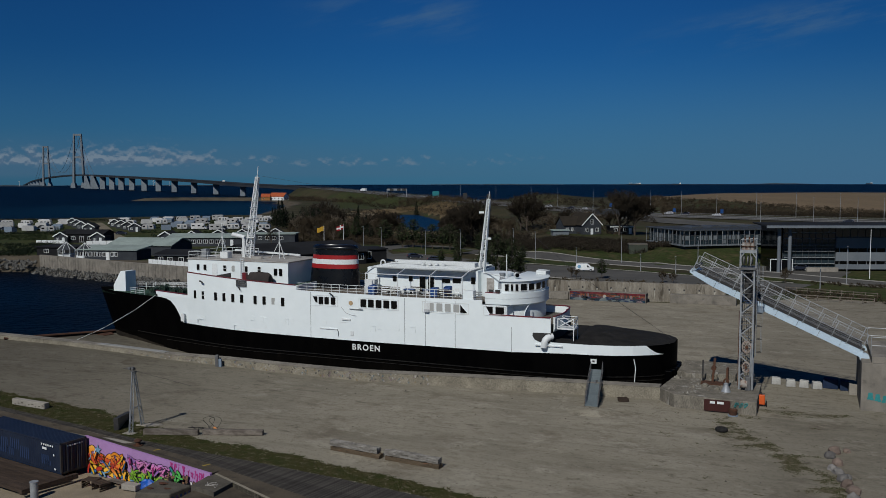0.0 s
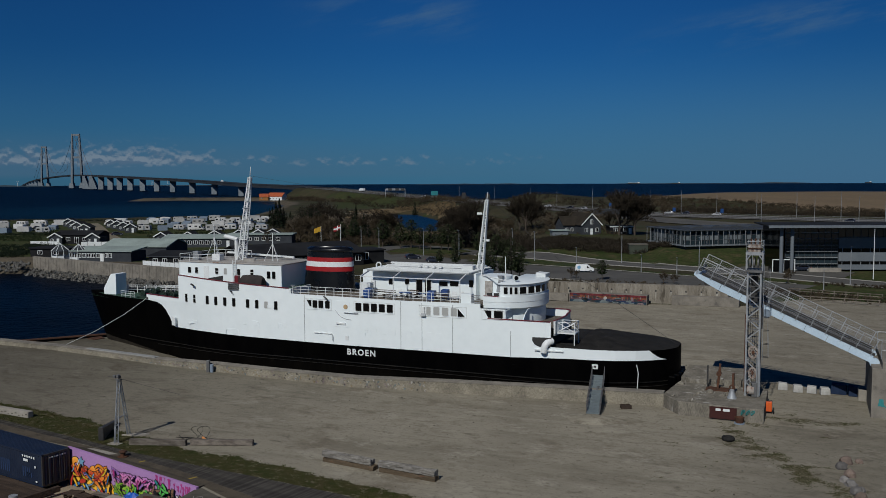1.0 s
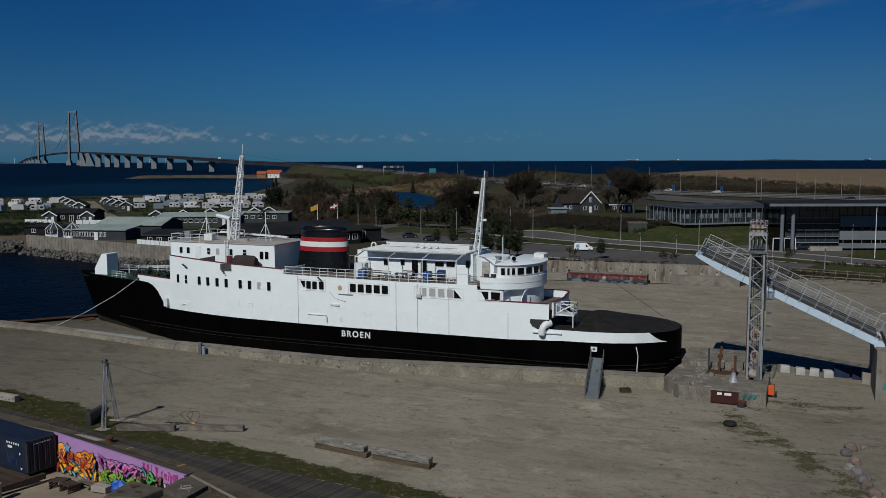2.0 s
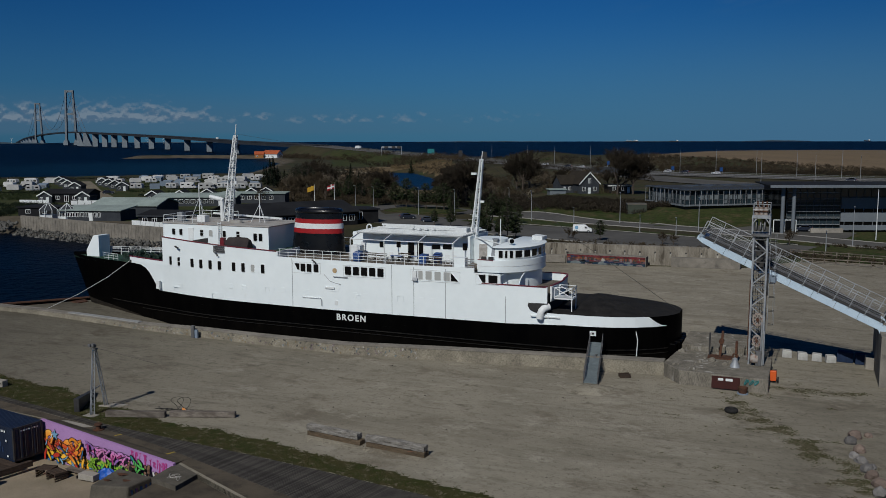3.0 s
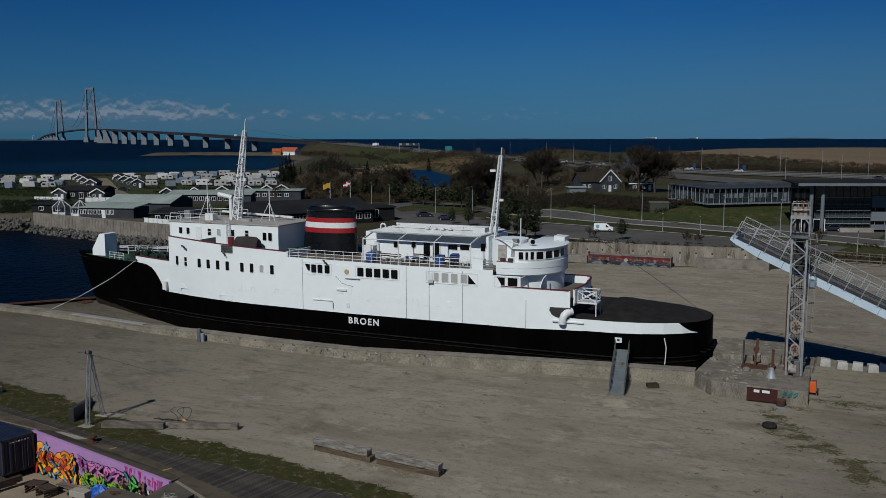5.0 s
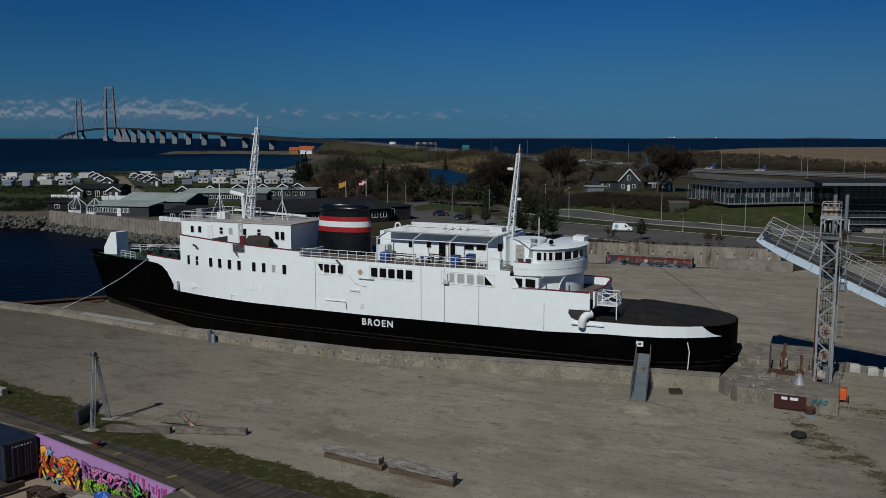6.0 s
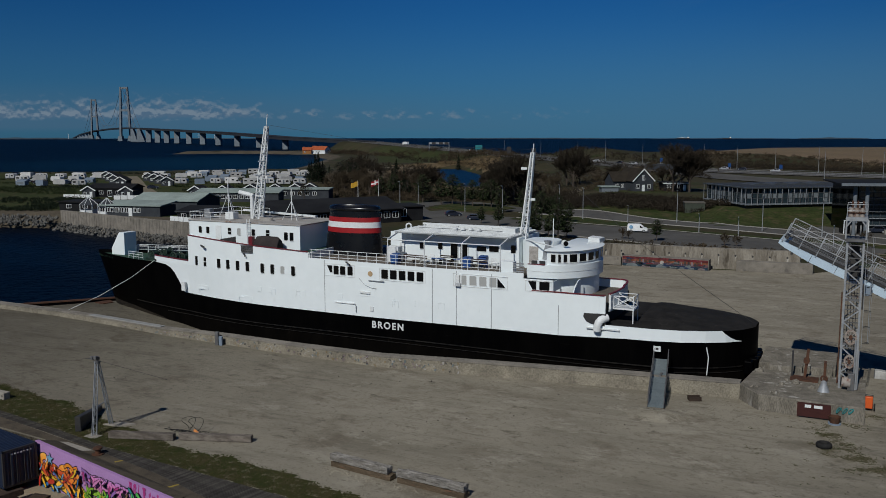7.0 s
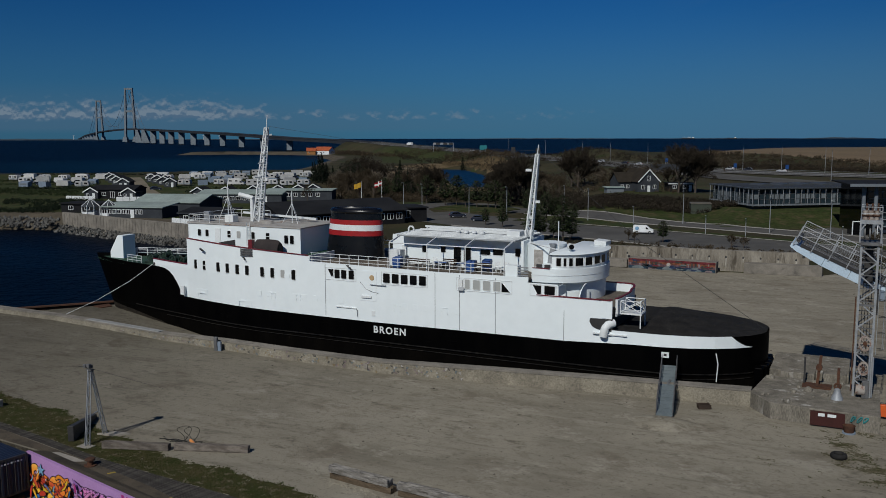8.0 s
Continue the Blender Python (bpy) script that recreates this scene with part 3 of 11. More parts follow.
def plate(name, outline, z0, z1, material, label, category):
    """A thick sheet with an uneven outline, its top cut into triangles."""
    bm = bmesh.new()
    vs_ = [bm.verts.new((x, y, z1)) for x, y in outline]
    f = bm.faces.new(vs_)
    if f.normal.z < 0:
        f.normal_flip()
    ext = bmesh.ops.extrude_face_region(bm, geom=[f])
    bmesh.ops.translate(bm, verts=[e for e in ext["geom"] if isinstance(e, bmesh.types.BMVert)], vec=(0, 0, z0 - z1))
    bmesh.ops.triangulate(bm, faces=bm.faces[:])
    bmesh.ops.recalc_face_normals(bm, faces=bm.faces)
    me = bpy.data.meshes.new(name)
    bm.to_mesh(me)
    bm.free()
    me.materials.append(material)
    return tagged(new(name, me), label, category, "", "structure")


apron = [(x, y + 0.5) for x, y in DOCK] + [(38.6, -2.6), (38.6, 15), (-37.5, 15), (-37.5, 51), (-20, 58), (6, 66), (38, 70.5), (48, 84), (75, 86), (110, 60), (200, 40), (200, -90)] + QUAY[::-1][1:]
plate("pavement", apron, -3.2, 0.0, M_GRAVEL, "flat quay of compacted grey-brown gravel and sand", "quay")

# ground between dock wall and hull, falling away towards the stern
basin = Geo()
bx = np.linspace(-52, 38.9, 46)
for j, x in enumerate(bx):
    y_front = float(np.interp(x, [a for a, _ in DOCK], [b for _, b in DOCK])) + 0.4
    zb = float(np.interp(x, [-52, -44, -36, -28, -15, 30, 40], [-0.25, -0.05, -0.15, -0.65, -1.8, -1.6, -0.6]))
    far_y = float(np.interp(x, [-52, -38, -36], [-2.2, 13.0, 16.0]))
    for i in range(9):
        y = y_front + (far_y - y_front) * i / 8
        basin.v.append((x, y, zb + 0.1 * noise.noise((x * 0.3, y * 0.3, 0))))
basin.f = [(j * 9 + i, (j + 1) * 9 + i, (j + 1) * 9 + i + 1, j * 9 + i + 1) for j in range(len(bx) - 1) for i in range(8)]
basin.mi = [0] * len(basin.f)
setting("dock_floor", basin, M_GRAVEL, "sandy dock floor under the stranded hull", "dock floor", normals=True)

# rusty sheet piling that closes the dock towards the water
pile = Geo()
p0, p1 = Vector((-53.5, -3.4, 0)), Vector((-37.6, 15.2, 0))
n_pile = 34
for i in range(n_pile):
    a, b = p0.lerp(p1, i / n_pile), p0.lerp(p1, (i + 1) / n_pile)
    off = Vector((-0.22, 0.19, 0)) if i % 2 else Vector((0, 0, 0))
    pile.beam(a + off + Vector((0, 0, -1.6)), b + off + Vector((0, 0, -1.6)), 0.12, 3.6)
pile.beam(p0 + Vector((0, 0, 0.22)), p1 + Vector((0, 0, 0.22)), 0.6, 0.16)
setting("sheet_piling", pile, M_RUST, "rusty brown steel sheet piling beside the water", "piling")

# dock wall
wallg = Geo()
capg = Geo()
for (xa, ya), (xb, yb) in zip(DOCK, DOCK[1:]):
    ha, hb = interp(DOCK_H, xa), interp(DOCK_H, xb)
    wallg.hexa([(xa, ya, -3.2), (xb, yb, -3.2), (xb, yb + 0.95, -3.2), (xa, ya + 0.95, -3.2), (xa, ya, ha), (xb, yb, hb), (xb, yb + 0.95, hb), (xa, ya + 0.95, ha)])
    d = Vector((xb - xa, yb - ya)).normalized() * 0.01
    capg.hexa([(xa + d.x, ya - 0.05, ha), (xb - d.x, yb - 0.05, hb), (xb - d.x, yb + 1.0, hb), (xa + d.x, ya + 1.0, ha),
               (xa + d.x, ya - 0.05, ha + 0.14), (xb - d.x, yb - 0.05, hb + 0.14), (xb - d.x, yb + 1.0, hb + 0.14), (xa + d.x, ya + 1.0, ha + 0.14)])
wall_dock = setting("wall_dock", wallg, M_DOCK, "low stained concrete dock wall along the ship", "wall")
part("coping", capg, M_CONC, wall_dock, "pale worn concrete coping")
cs_x = list(np.linspace(-36.0, -23.6, 9))
csl = [(x, interp(DOCK, x) + 0.02, interp(DOCK_H, x) + 0.145) for x in cs_x]
part("coping_slab", Geo().loft([[(x, y, z), (x, y + 0.8, z), (x, y + 0.78, z + 0.07), (x, y + 0.02, z + 0.07)] for x, y, z in csl]), surf("pale_grey_slab", (0.29, 0.295, 0.29), (0.23, 0.232, 0.225), 0.8, 0.85, 0.2, stain=((0.24, 0.22, 0.19), 1.2, 0.6, 0.75)), wall_dock, "smooth pale grey slab on the coping")

# beach below the quay and graffiti retaining wall
bg = Geo()
bxs = list(np.linspace(-140, -12, 12)) + list(np.linspace(-10, 12, 23)) + [40, 100, 200]
bys = (-14, -30, -36, -37, -38, -39, -40, -41, -42, -44, -48, -60, -190)
for x in bxs:
    for y in bys:
        z = float(np.interp(x, [-3, 3], [-2.42, -2.0]))
        bg.v.append((x, y, z + (0.07 * noise.noise((x * 0.4, y * 0.5, 0)) if -48 < y < -36 else 0)))
nb = len(bys)
bg.f = [(i * nb + j + 1, (i + 1) * nb + j + 1, (i + 1) * nb + j, i * nb + j) for i in range(len(bxs) - 1) for j in range(nb - 1)]
bg.mi = [0] * len(bg.f)
setting("beach", bg, M_SAND, "pale beach sand below the quay wall", "beach")

# ---- the ferry ----
BEAM = [(-45.2, 0.05), (-44.6, 0.55), (-43.5, 1.15), (-42, 1.8), (-40, 2.5), (-36, 3.5), (-32, 4.3), (-28, 4.95), (-25.4, 5.3), (-22, 5.9), (-18, 6.3), (-14, 6.5), (25, 6.5), (28.5, 6.35), (31, 5.95), (33, 5.25), (34.6, 4.3), (35.8, 3.2), (36.5, 2.0), (36.85, 0.9), (36.9, 0.05)]
SHEER = [(-45.2, 6.75), (-36, 6.55), (-31.4, 6.45), (-25, 6.4)]
PAINT = [(-45.2, 6.75), (-36, 6.55), (-31.3, 6.55), (-30.4, 6.5), (-29.4, 6.4), (-28.6, 6.1), (-27.9, 5.5), (-27.3, 4.6), (-26.8, 3.75), (-26.4, 3.3), (-24, 3.25), (-17, 3.12), (-6, 3.01), (0, 2.97), (20, 3.08), (26, 3.36), (33.0, 3.4), (35.9, 3.4), (36.9, 3.4)]
HULL_TOP = [p for p in PAINT if p[0] < 34] + [(34.2, 3.42), (34.45, 4.42), (36.9, 4.42)]
CY = 6.5


def half(x, z):
    k = min(max((6.7 - z) / 7.2, 0), 1.4)
    fwd = max(0.0, min(1.0, (-12 - x) / 33))
    b = interp(BEAM, x)
    aft = max(0.0, min(1.0, (x - 29) / 8))
    return max(b * (1 - 0.42 * k * fwd ** 1.5 - 0.12 * k * aft), 0.02)


def rake(x, z):
    return 2.75 * min(max((6.75 - z) / 6.7, 0), 1.5) * max(0.0, min(1.0, (-31 - x) / 14.2)) ** 1.3


def skin(xs, lo, hi, rows, off=0.0, sides=(-1, 1)):
    g = Geo()
    for side in sides:
        pts = []
        for x in xs:
            z0, z1 = lo(x), hi(x)
            for r in range(rows + 1):
                z = z0 + (z1 - z0) * r / rows
                pts.append((x + rake(x, z), CY + side * (half(x, z) + off), z))
        g.add(pts, [(i * (rows + 1) + r, (i + 1) * (rows + 1) + r, (i + 1) * (rows + 1) + r + 1, i * (rows + 1) + r + 1) for i in range(len(xs) - 1) for r in range(rows)])
    return g


def solid(ob, t):
    s = ob.modifiers.new("plate", "SOLIDIFY")
    s.thickness, s.offset = t, -1
    return ob


def outline(x0, x1, inset, z, n=40, z_half=None):
    xs = np.linspace(x0, x1, n)
    a = [(x, CY - max(half(x, z if z_half is None else z_half) - inset, 0.01), z) for x in xs]
    b = [(x, CY + max(half(x, z if z_half is None else z_half) - inset, 0.01), z) for x in xs[::-1]]
    return a + b


def deck(name, x0, x1, z, mat, inset=0.03, t=0.12, label=""):
    p = outline(x0, x1, inset, z)
    g = Geo()
    n = len(p) // 2
    top = [(i, i + 1, 2 * n - 2 - i, 2 * n - 1 - i) for i in range(n - 1)]
    g.add(p + [(x, y, z - t) for x, y, _ in p], top + [tuple(2 * n + i for i in q)[::-1] for q in top])
    return part(name, g, mat, ferry, label)


ferry = thing("ferry", "old black and white car ferry stranded beside the quay", "ship", (0, CY, -3))
xs_all = sorted(set([34.3, 34.6, 34.8, 35.0, 35.2, 35.4, 35.6] + [x for x, _ in BEAM] + [x for x, _ in PAINT] + list(np.linspace(-45, 36, 60))))
hull = part("hull", skin(sorted(xs_all + [34.2, 34.45]), lambda x: -3.1, lambda x: interp(HULL_TOP, x), 14), M_BLACK, ferry, "black painted steel hull with scuffs", smooth=True)
part("boot_top", skin(xs_all, lambda x: -3.1, lambda x: interp([(-45, 1.0), (-30, 0.85), (37, 0.8)], x), 6, 0.006), M_BOOT, ferry, "worn brownish lower hull")
M_SCRAPED = surf("scraped_brown_bottom_paint", (0.02, 0.0165, 0.012), (0.034, 0.028, 0.021), 0.9, 0.85, 0.2, stain=((0.012, 0.01, 0.009), 0.8, 0.45, 0.65), stretch=(0.5, 1, 2.0))
part("scraped_band", skin([x for x in xs_all if x < -23], lambda x: -3.1, lambda x: interp([(-45, 0.75), (-38, 0.4), (-31, -0.25), (-23, -2.6)], x), 6, 0.012), M_SCRAPED, ferry, "brown scraped band along the foot of the bow")
part("rubbing_strake", skin([x for x in xs_all if -38 < x < 36.3], lambda x: interp([(-38, 1.25), (-20, 1.0), (20, 0.95), (36.5, 1.05)], x), lambda x: interp([(-38, 1.37), (-20, 1.12), (20, 1.07), (36.5, 1.17)], x), 1, 0.12), M_STRAKE, ferry, "scraped black rubbing strake")
part("rubbing_strake", skin([x for x in xs_all if -30 < x < 36.2], lambda x: interp([(-30, 0.66), (20, 0.55), (36.5, 0.62)], x), lambda x: interp([(-30, 0.74), (20, 0.63), (36.5, 0.7)], x), 1, 0.09), M_STRAKE, ferry, "scraped black rubbing strake")


def white(name, x0, x1, top, off=-0.046, lo=None, rows=8, label="", sides=(-1, 1)):
    xs = sorted(set([x for x in xs_all if x0 < x < x1] + [x0, x1]))
    for side in sides:
        ob = part(name, skin(xs, lo or (lambda x: interp(PAINT, x)), top, rows, off, (side,)), M_WHITE, ferry, label)
        sl = ob.modifiers.new("plate", "SOLIDIFY")
        sl.thickness, sl.offset = 0.09, 0.0


TOP_FWD = [(-25.35, 10.15), (-23, 10.03), (-15.7, 9.62), (-7.9, 9.3)]
white("bow_bulwark", -31.35, -25.35, lambda x: interp([(-31.35, 7.35), (-25.35, 7.15)], x), label="white bow bulwark with dark red rail")
white("forward_house_side", -25.35, -7.9, lambda x: interp(TOP_FWD, x))
white("midship_side", -7.9, 16.35, lambda x: interp([(-7.9, 8.72), (7, 8.58), (16.35, 8.7)], x))
white("aft_side", 16.35, 19.25, lambda x: 8.2)
white("aft_bulwark", 19.25, 24.3, lambda x: 7.12, sides=(-1,))
white("aft_bulwark", 19.25, 22.6, lambda x: 6.2, sides=(1,))
white("aft_bulwark", 22.6, 24.3, lambda x: 4.3, sides=(1,))
def strip_top(x):
    return max(interp([(24.3, 4.48), (34.3, 4.43), (34.6, 4.12), (35.0, 3.77), (35.4, 3.53), (35.85, 3.41)], x), interp(PAINT, x) + 0.01)


white("stern_strip", 24.3, 35.85, strip_top, off=0.03, rows=3, sides=(-1,))
white("stern_strip", 24.3, 35.85, lambda x: min(strip_top(x), 4.3), off=0.0, rows=3, sides=(1,))


def red_edge(name, x0, x1, top, sides=(-1, 1)):
    xs = np.linspace(x0, x1, 14)
    for side in sides:
        g = rail_loft([(x, CY + side * (half(x, top(x)) - 0.03), top(x) + 0.03) for x in xs], 0.2, 0.08)
        part(name, g, M_DKRED, ferry, "dark red painted rail")


red_edge("rail_cap", -31.35, -25.4, lambda x: interp([(-31.35, 7.35), (-25.35, 7.15)], x))
red_edge("rail_cap", -25.3, -8.0, lambda x: interp(TOP_FWD, x))
red_edge("rail_cap", 17.2, 24.2, lambda x: 7.12, (-1,))

deck("foredeck", -44.6, -25.4, 6.3, M_GREEN, label="worn green painted foredeck")
deck("upper_deck", -25.3, -7.9, 8.9, M_GREEN)
deck("promenade_deck", -7.9, 16.4, 8.45, M_DECK, label="weathered grey wooden promenade deck")
deck("aft_deck", 16.4, 22.6, 6.3, M_DECK)
part("aft_deck_middle", Geo().box(22.6, 23.5, 0.1, 9.7, 6.18, 6.298), M_DECK, ferry)

# front wall of the forward house, rounded at its corners
front = Geo()
ring = []
for a in np.linspace(-1, 1, 25):
    y = CY + 5.25 * a
    x = -25.35 - 1.5 * (1 - abs(a) ** 2.6)
    ring.append((x, y))
front.loft([[(x, y, z) for x, y in ring] for z in (6.3, 10.1)], closed=False, caps=False)
solid(part("front_wall", front, M_WHITE, ferry, smooth=True), 0.1)
deckf = Geo()
deckf.prism([(x + 0.1, y) for x, y in ring], 8.8, 8.9)
part("front_deck", deckf, M_GREEN, ferry)
# step wall between the higher forward deck and the promenade
g = Geo().box(-7.95, -7.83, 0.1, 12.9, 8.5, 9.3)
part("break_wall", g, M_WHITE, ferry)


def rounded(x0, x1, y0, y1, r, n=6, corners=(1, 1, 1, 1)):
    out = []
    for (cx, cy, a0), on in zip(((x1 - r, y1 - r, 0), (x0 + r, y1 - r, 90), (x0 + r, y0 + r, 180), (x1 - r, y0 + r, 270)), corners):
        if on:
            out += [(cx + r * math.cos(radians(a0 + 90 * i / n)), cy + r * math.sin(radians(a0 + 90 * i / n))) for i in range(n + 1)]
        else:
            out.append((cx + (r if a0 in (0, 270) else -r), cy + (r if a0 in (0, 90) else -r)))
    return out


# wheelhouse block on the forward deck
uh = part("wheelhouse", Geo().prism(rounded(-26.6, -10.65, 2.5, 10.5, 0.7, corners=(0, 1, 1, 0)), 8.9, 11.72), M_WHITE, ferry, "white wheelhouse block with small windows", smooth=True)
part("roof", Geo().prism(rounded(-26.7, -10.5, 2.42, 10.58, 0.7, corners=(0, 1, 1, 0)), 11.72, 11.86), M_ROOFD, uh, "rust-stained roof deck", bevel=0.03)


def window(at, w, h, parent, facing="y", curtain=False, bars=0, slope=None, name="window"):
    """A rounded window, its frame proud of the wall and its pane in the frame; at: centre of the outer face."""
    x, y, z = at
    fr, pn = Geo(), Geo()
    if slope:
        outer = [(-w / 2, h / 2), (w / 2, h / 2), (w / 2, -h / 2)] if slope == "right" else [(-w / 2, h / 2), (w / 2, h / 2), (w / 2, -h / 2), (w * 0.1, -h / 2)]
        if slope == "tail":
            outer = [(-w / 2, h / 2), (w / 2, -h / 2), (-w / 2, -h / 2)]
        inner = [(p * 0.9, q * 0.9) for p, q in outer]
    else:
        outer = rounded(-w / 2, w / 2, -h / 2, h / 2, 0.12, 3)
        inner = rounded(-w / 2 + 0.05, w / 2 - 0.05, -h / 2 + 0.05, h / 2 - 0.05, 0.09, 3)
    if facing == "y":
        put = lambda p, d: (x + p[0], y - d, z + p[1])
    else:
        put = lambda p, d: (x + d, y + p[0], z + p[1])
    n = len(outer)
    rings = [[put(p, 0.0) for p in outer], [put(p, 0.035) for p in outer], [put(p, 0.035) for p in inner], [put(p, 0.012) for p in inner]]
    fr.loft(rings, caps=False)
    if bars:
        zb = 0.0
        fr.hexa([put((-w / 2, zb - 0.03), 0.01), put((w / 2, zb - 0.03), 0.01), put((w / 2, zb - 0.03), 0.05), put((-w / 2, zb - 0.03), 0.05),
                 put((-w / 2, zb + 0.03), 0.01), put((w / 2, zb + 0.03), 0.01), put((w / 2, zb + 0.03), 0.05), put((-w / 2, zb + 0.03), 0.05)])
    pn.add([put(p, 0.014) for p in inner], [tuple(range(n))])
    f = part(name, fr, M_WPAINT, parent)
    part("pane", pn, M_PANE2 if curtain else M_PANE, f)
    return f


# side windows of the forward house
for i, xw in enumerate((-23.85, -22.4, -20.27, -18.87, -17.43, -16.04, -13.94, -12.61, -11.27, -9.89)):
    window((xw, CY - half(xw, 7.35) - 0.005, interp([(-23.85, 7.31), (-9.9, 7.15)], xw)), 0.58, 1.14 if i != 8 else 0.9, ferry, bars=i == 1, curtain=i == 8)
# wheelhouse windows
for i, xw in enumerate((-24.55, -23.44, -20.3, -18.97, -16.95, -14.96)):
    window((xw, 2.49, 10.72), 0.55, 0.85, uh, curtain=i in (3,), bars=i in (2, 5))
for xw in (-12.5, -11.75):
    window((xw, 2.49, 10.5), 0.6, 1.0, uh)
for yw in np.linspace(3.6, 9.4, 7):
    window((-26.62, yw, 10.75), 0.6, 0.8, uh, facing="x")
# mid windows: a group of four, of five, and the curtained group
for i, xw in enumerate((-4.45, -3.65, -2.75)):
    window((xw, -0.005, 7.62), 0.72, 1.0, ferry, curtain=False)
window((-5.25, -0.005, 7.72), 0.72, 0.8, ferry, slope="left")
for i in range(5):
    window((1.35 + i * 1.01, -0.005, 7.58), 0.86, 1.04, ferry)
for i in range(4):
    window((10.1 + i * 1.05, -0.005, 7.6), 0.8, 1.0, ferry, curtain=True)
window((14.15, -0.005, 7.58), 0.95, 1.0, ferry, slope="tail")
window((17.2, -0.005, 7.65), 0.95, 0.98, ferry, slope="left")
window((18.45, -0.005, 7.65), 1.1, 0.98, ferry)
# raised plates round the window groups
for x0, x1, z0, z1 in ((-5.85, -2.2, 7.0, 8.24), (0.75, 5.95, 6.95, 8.2), (9.05, 14.75, 6.98, 8.2), (16.55, 19.1, 7.05, 8.05)):
    sg = Geo()
    for a_, b_ in (((x0, z0), (x1, z0)), ((x1, z0), (x1, z1)), ((x1, z1), (x0, z1)), ((x0, z1), (x0, z0))):
        sg.beam((a_[0], -0.012, a_[1]), (b_[0], -0.012, b_[1]), 0.05, 0.05)
    part("window_surround", sg, M_WPAINT, ferry)
# faint hatch outlines in the side plating
for x0, x1, z0, z1 in ((-17.34, -15.44, 3.22, 3.76), (-23.6, -21.2, 3.6, 4.1), (2.2, 2.9, 4.2, 4.9), (-12.8, -12.3, 4.4, 5.0), (-9.6, -9.1, 4.4, 5.0), (7.4, 8.1, 4.5, 5.1)):
    yy = CY - half((x0 + x1) / 2, 3.6) - 0.01
    hf = Geo()
    for a_, b_ in (((x0, z0), (x0, z1)), ((x1, z0), (x1, z1)), ((x0, z1), (x1, z1))):
        hf.beam((a_[0], yy, a_[1]), (b_[0], yy, b_[1]), 0.035, 0.05)
    part("hatch_outline", hf, M_WHITE, ferry)
# plating seams
for xs_, z1 in ((-5.91, 8.6), (6.75, 8.5), (9.38, 8.45), (13.1, 8.4), (19.85, 5.9)):
    part("seam", Geo().box(xs_ - 0.025, xs_ + 0.025, -0.025, -0.002, 3.02, z1), M_STEEL, ferry)

# name on the hull, in raised white letters
txt = bpy.data.curves.new("lettering", "FONT")
txt.body, txt.size, txt.extrude, txt.align_x, txt.space_character, txt.offset = "BROEN", 0.98, 0.02, "LEFT", 1.28, 0.022
txt.materials.append(M_WPAINT)
lt = new("lettering", txt)
lt.parent = ferry
lt.matrix_parent_inverse = ferry.matrix_basis.inverted()
lt.matrix_basis = Matrix.Translation((-0.22, -0.03, 1.92)) @ Matrix.Rotation(radians(90), 4, "X")
lt["label"] = "white ship's name in raised letters"


# funnel: black with red and white bands, raked, oval in plan
def oval(cx, a, b, z, n=40):
    return [(cx + a * math.cos(2 * math.pi * i / n), CY + b * math.sin(2 * math.pi * i / n), z) for i in range(n)]


def fun(z):
    t = (z - 8.45) / 5.1
    return (-6.2 + 0.18 * t, 3.58 - 0.55 * t, 1.95 - 0.3 * t)


M_FUNNEL = surf("glossy_black_funnel_paint", (0.003, 0.003, 0.0034), (0.006, 0.0058, 0.0056), 0.8, 0.28, 0.02, stain=((0.02, 0.017, 0.015), 1.4, 0.62, 0.8), spec=0.5)
funnel = part("funnel", Geo().loft([oval(*fun(z), z) for z in (8.45, 9.5, 10.5, 11.5, 12.7, 13.35)] + [oval(fun(13.4)[0], fun(13.4)[1] + o_, fun(13.4)[2] + o_, z_) for o_, z_ in ((0.07, 13.4), (0.1, 13.5), (0.08, 13.66), (0.0, 13.79), (-0.14, 13.86), (-0.3, 13.84), (-0.36, 13.7), (-0.38, 13.3))]), M_FUNNEL, ferry, "raked oval black funnel with red and white bands", smooth=True)
for za, zb_, m in ((10.98, 11.54, M_RED), (11.54, 12.16, M_WPAINT), (12.16, 12.68, M_RED)):
    cx, a, b = fun(za)
    cx2, a2, b2 = fun(zb_)
    part("band", Geo().loft([oval(cx, a + 0.02, b + 0.02, za), oval(cx2, a2 + 0.02, b2 + 0.02, zb_)], caps=False), m, funnel, "red painted band" if m is M_RED else "white painted band", smooth=True)

# aft cabin with its eaves, posts and rafters
cab = part("aft_cabin", Geo().box(-0.4, 14.2, 4.5, 10.5, 8.45, 11.45), M_WHITE, ferry, "white deck cabin with dark windows")
part("cabin_roof", Geo().box(0.9, 13.9, 3.0, 10.8, 11.5, 11.64), M_GREYROOF, ferry, "grey cabin roof with raised seams", bevel=0.03)
for y_ in np.linspace(3.3, 10.4, 9):
    part("roof_seam", Geo().box(1.0, 13.8, y_ - 0.04, y_ + 0.04, 11.64, 11.72), M_WPAINT, ferry)
for xp in (1.2, 5.4, 9.55, 13.6):
    part("post", Geo().tube((xp, 0.9, 8.45), (xp, 0.9, 11.05), 0.06), M_WPAINT, ferry)
    part("rafter", Geo().beam((xp, 0.9, 11.05), (xp, 3.1, 11.55), 0.1, 0.14), M_WPAINT, ferry)
part("eaves_beam", Geo().tube((1.2, 0.9, 11.05), (13.6, 0.9, 11.05), 0.05), M_WPAINT, ferry)

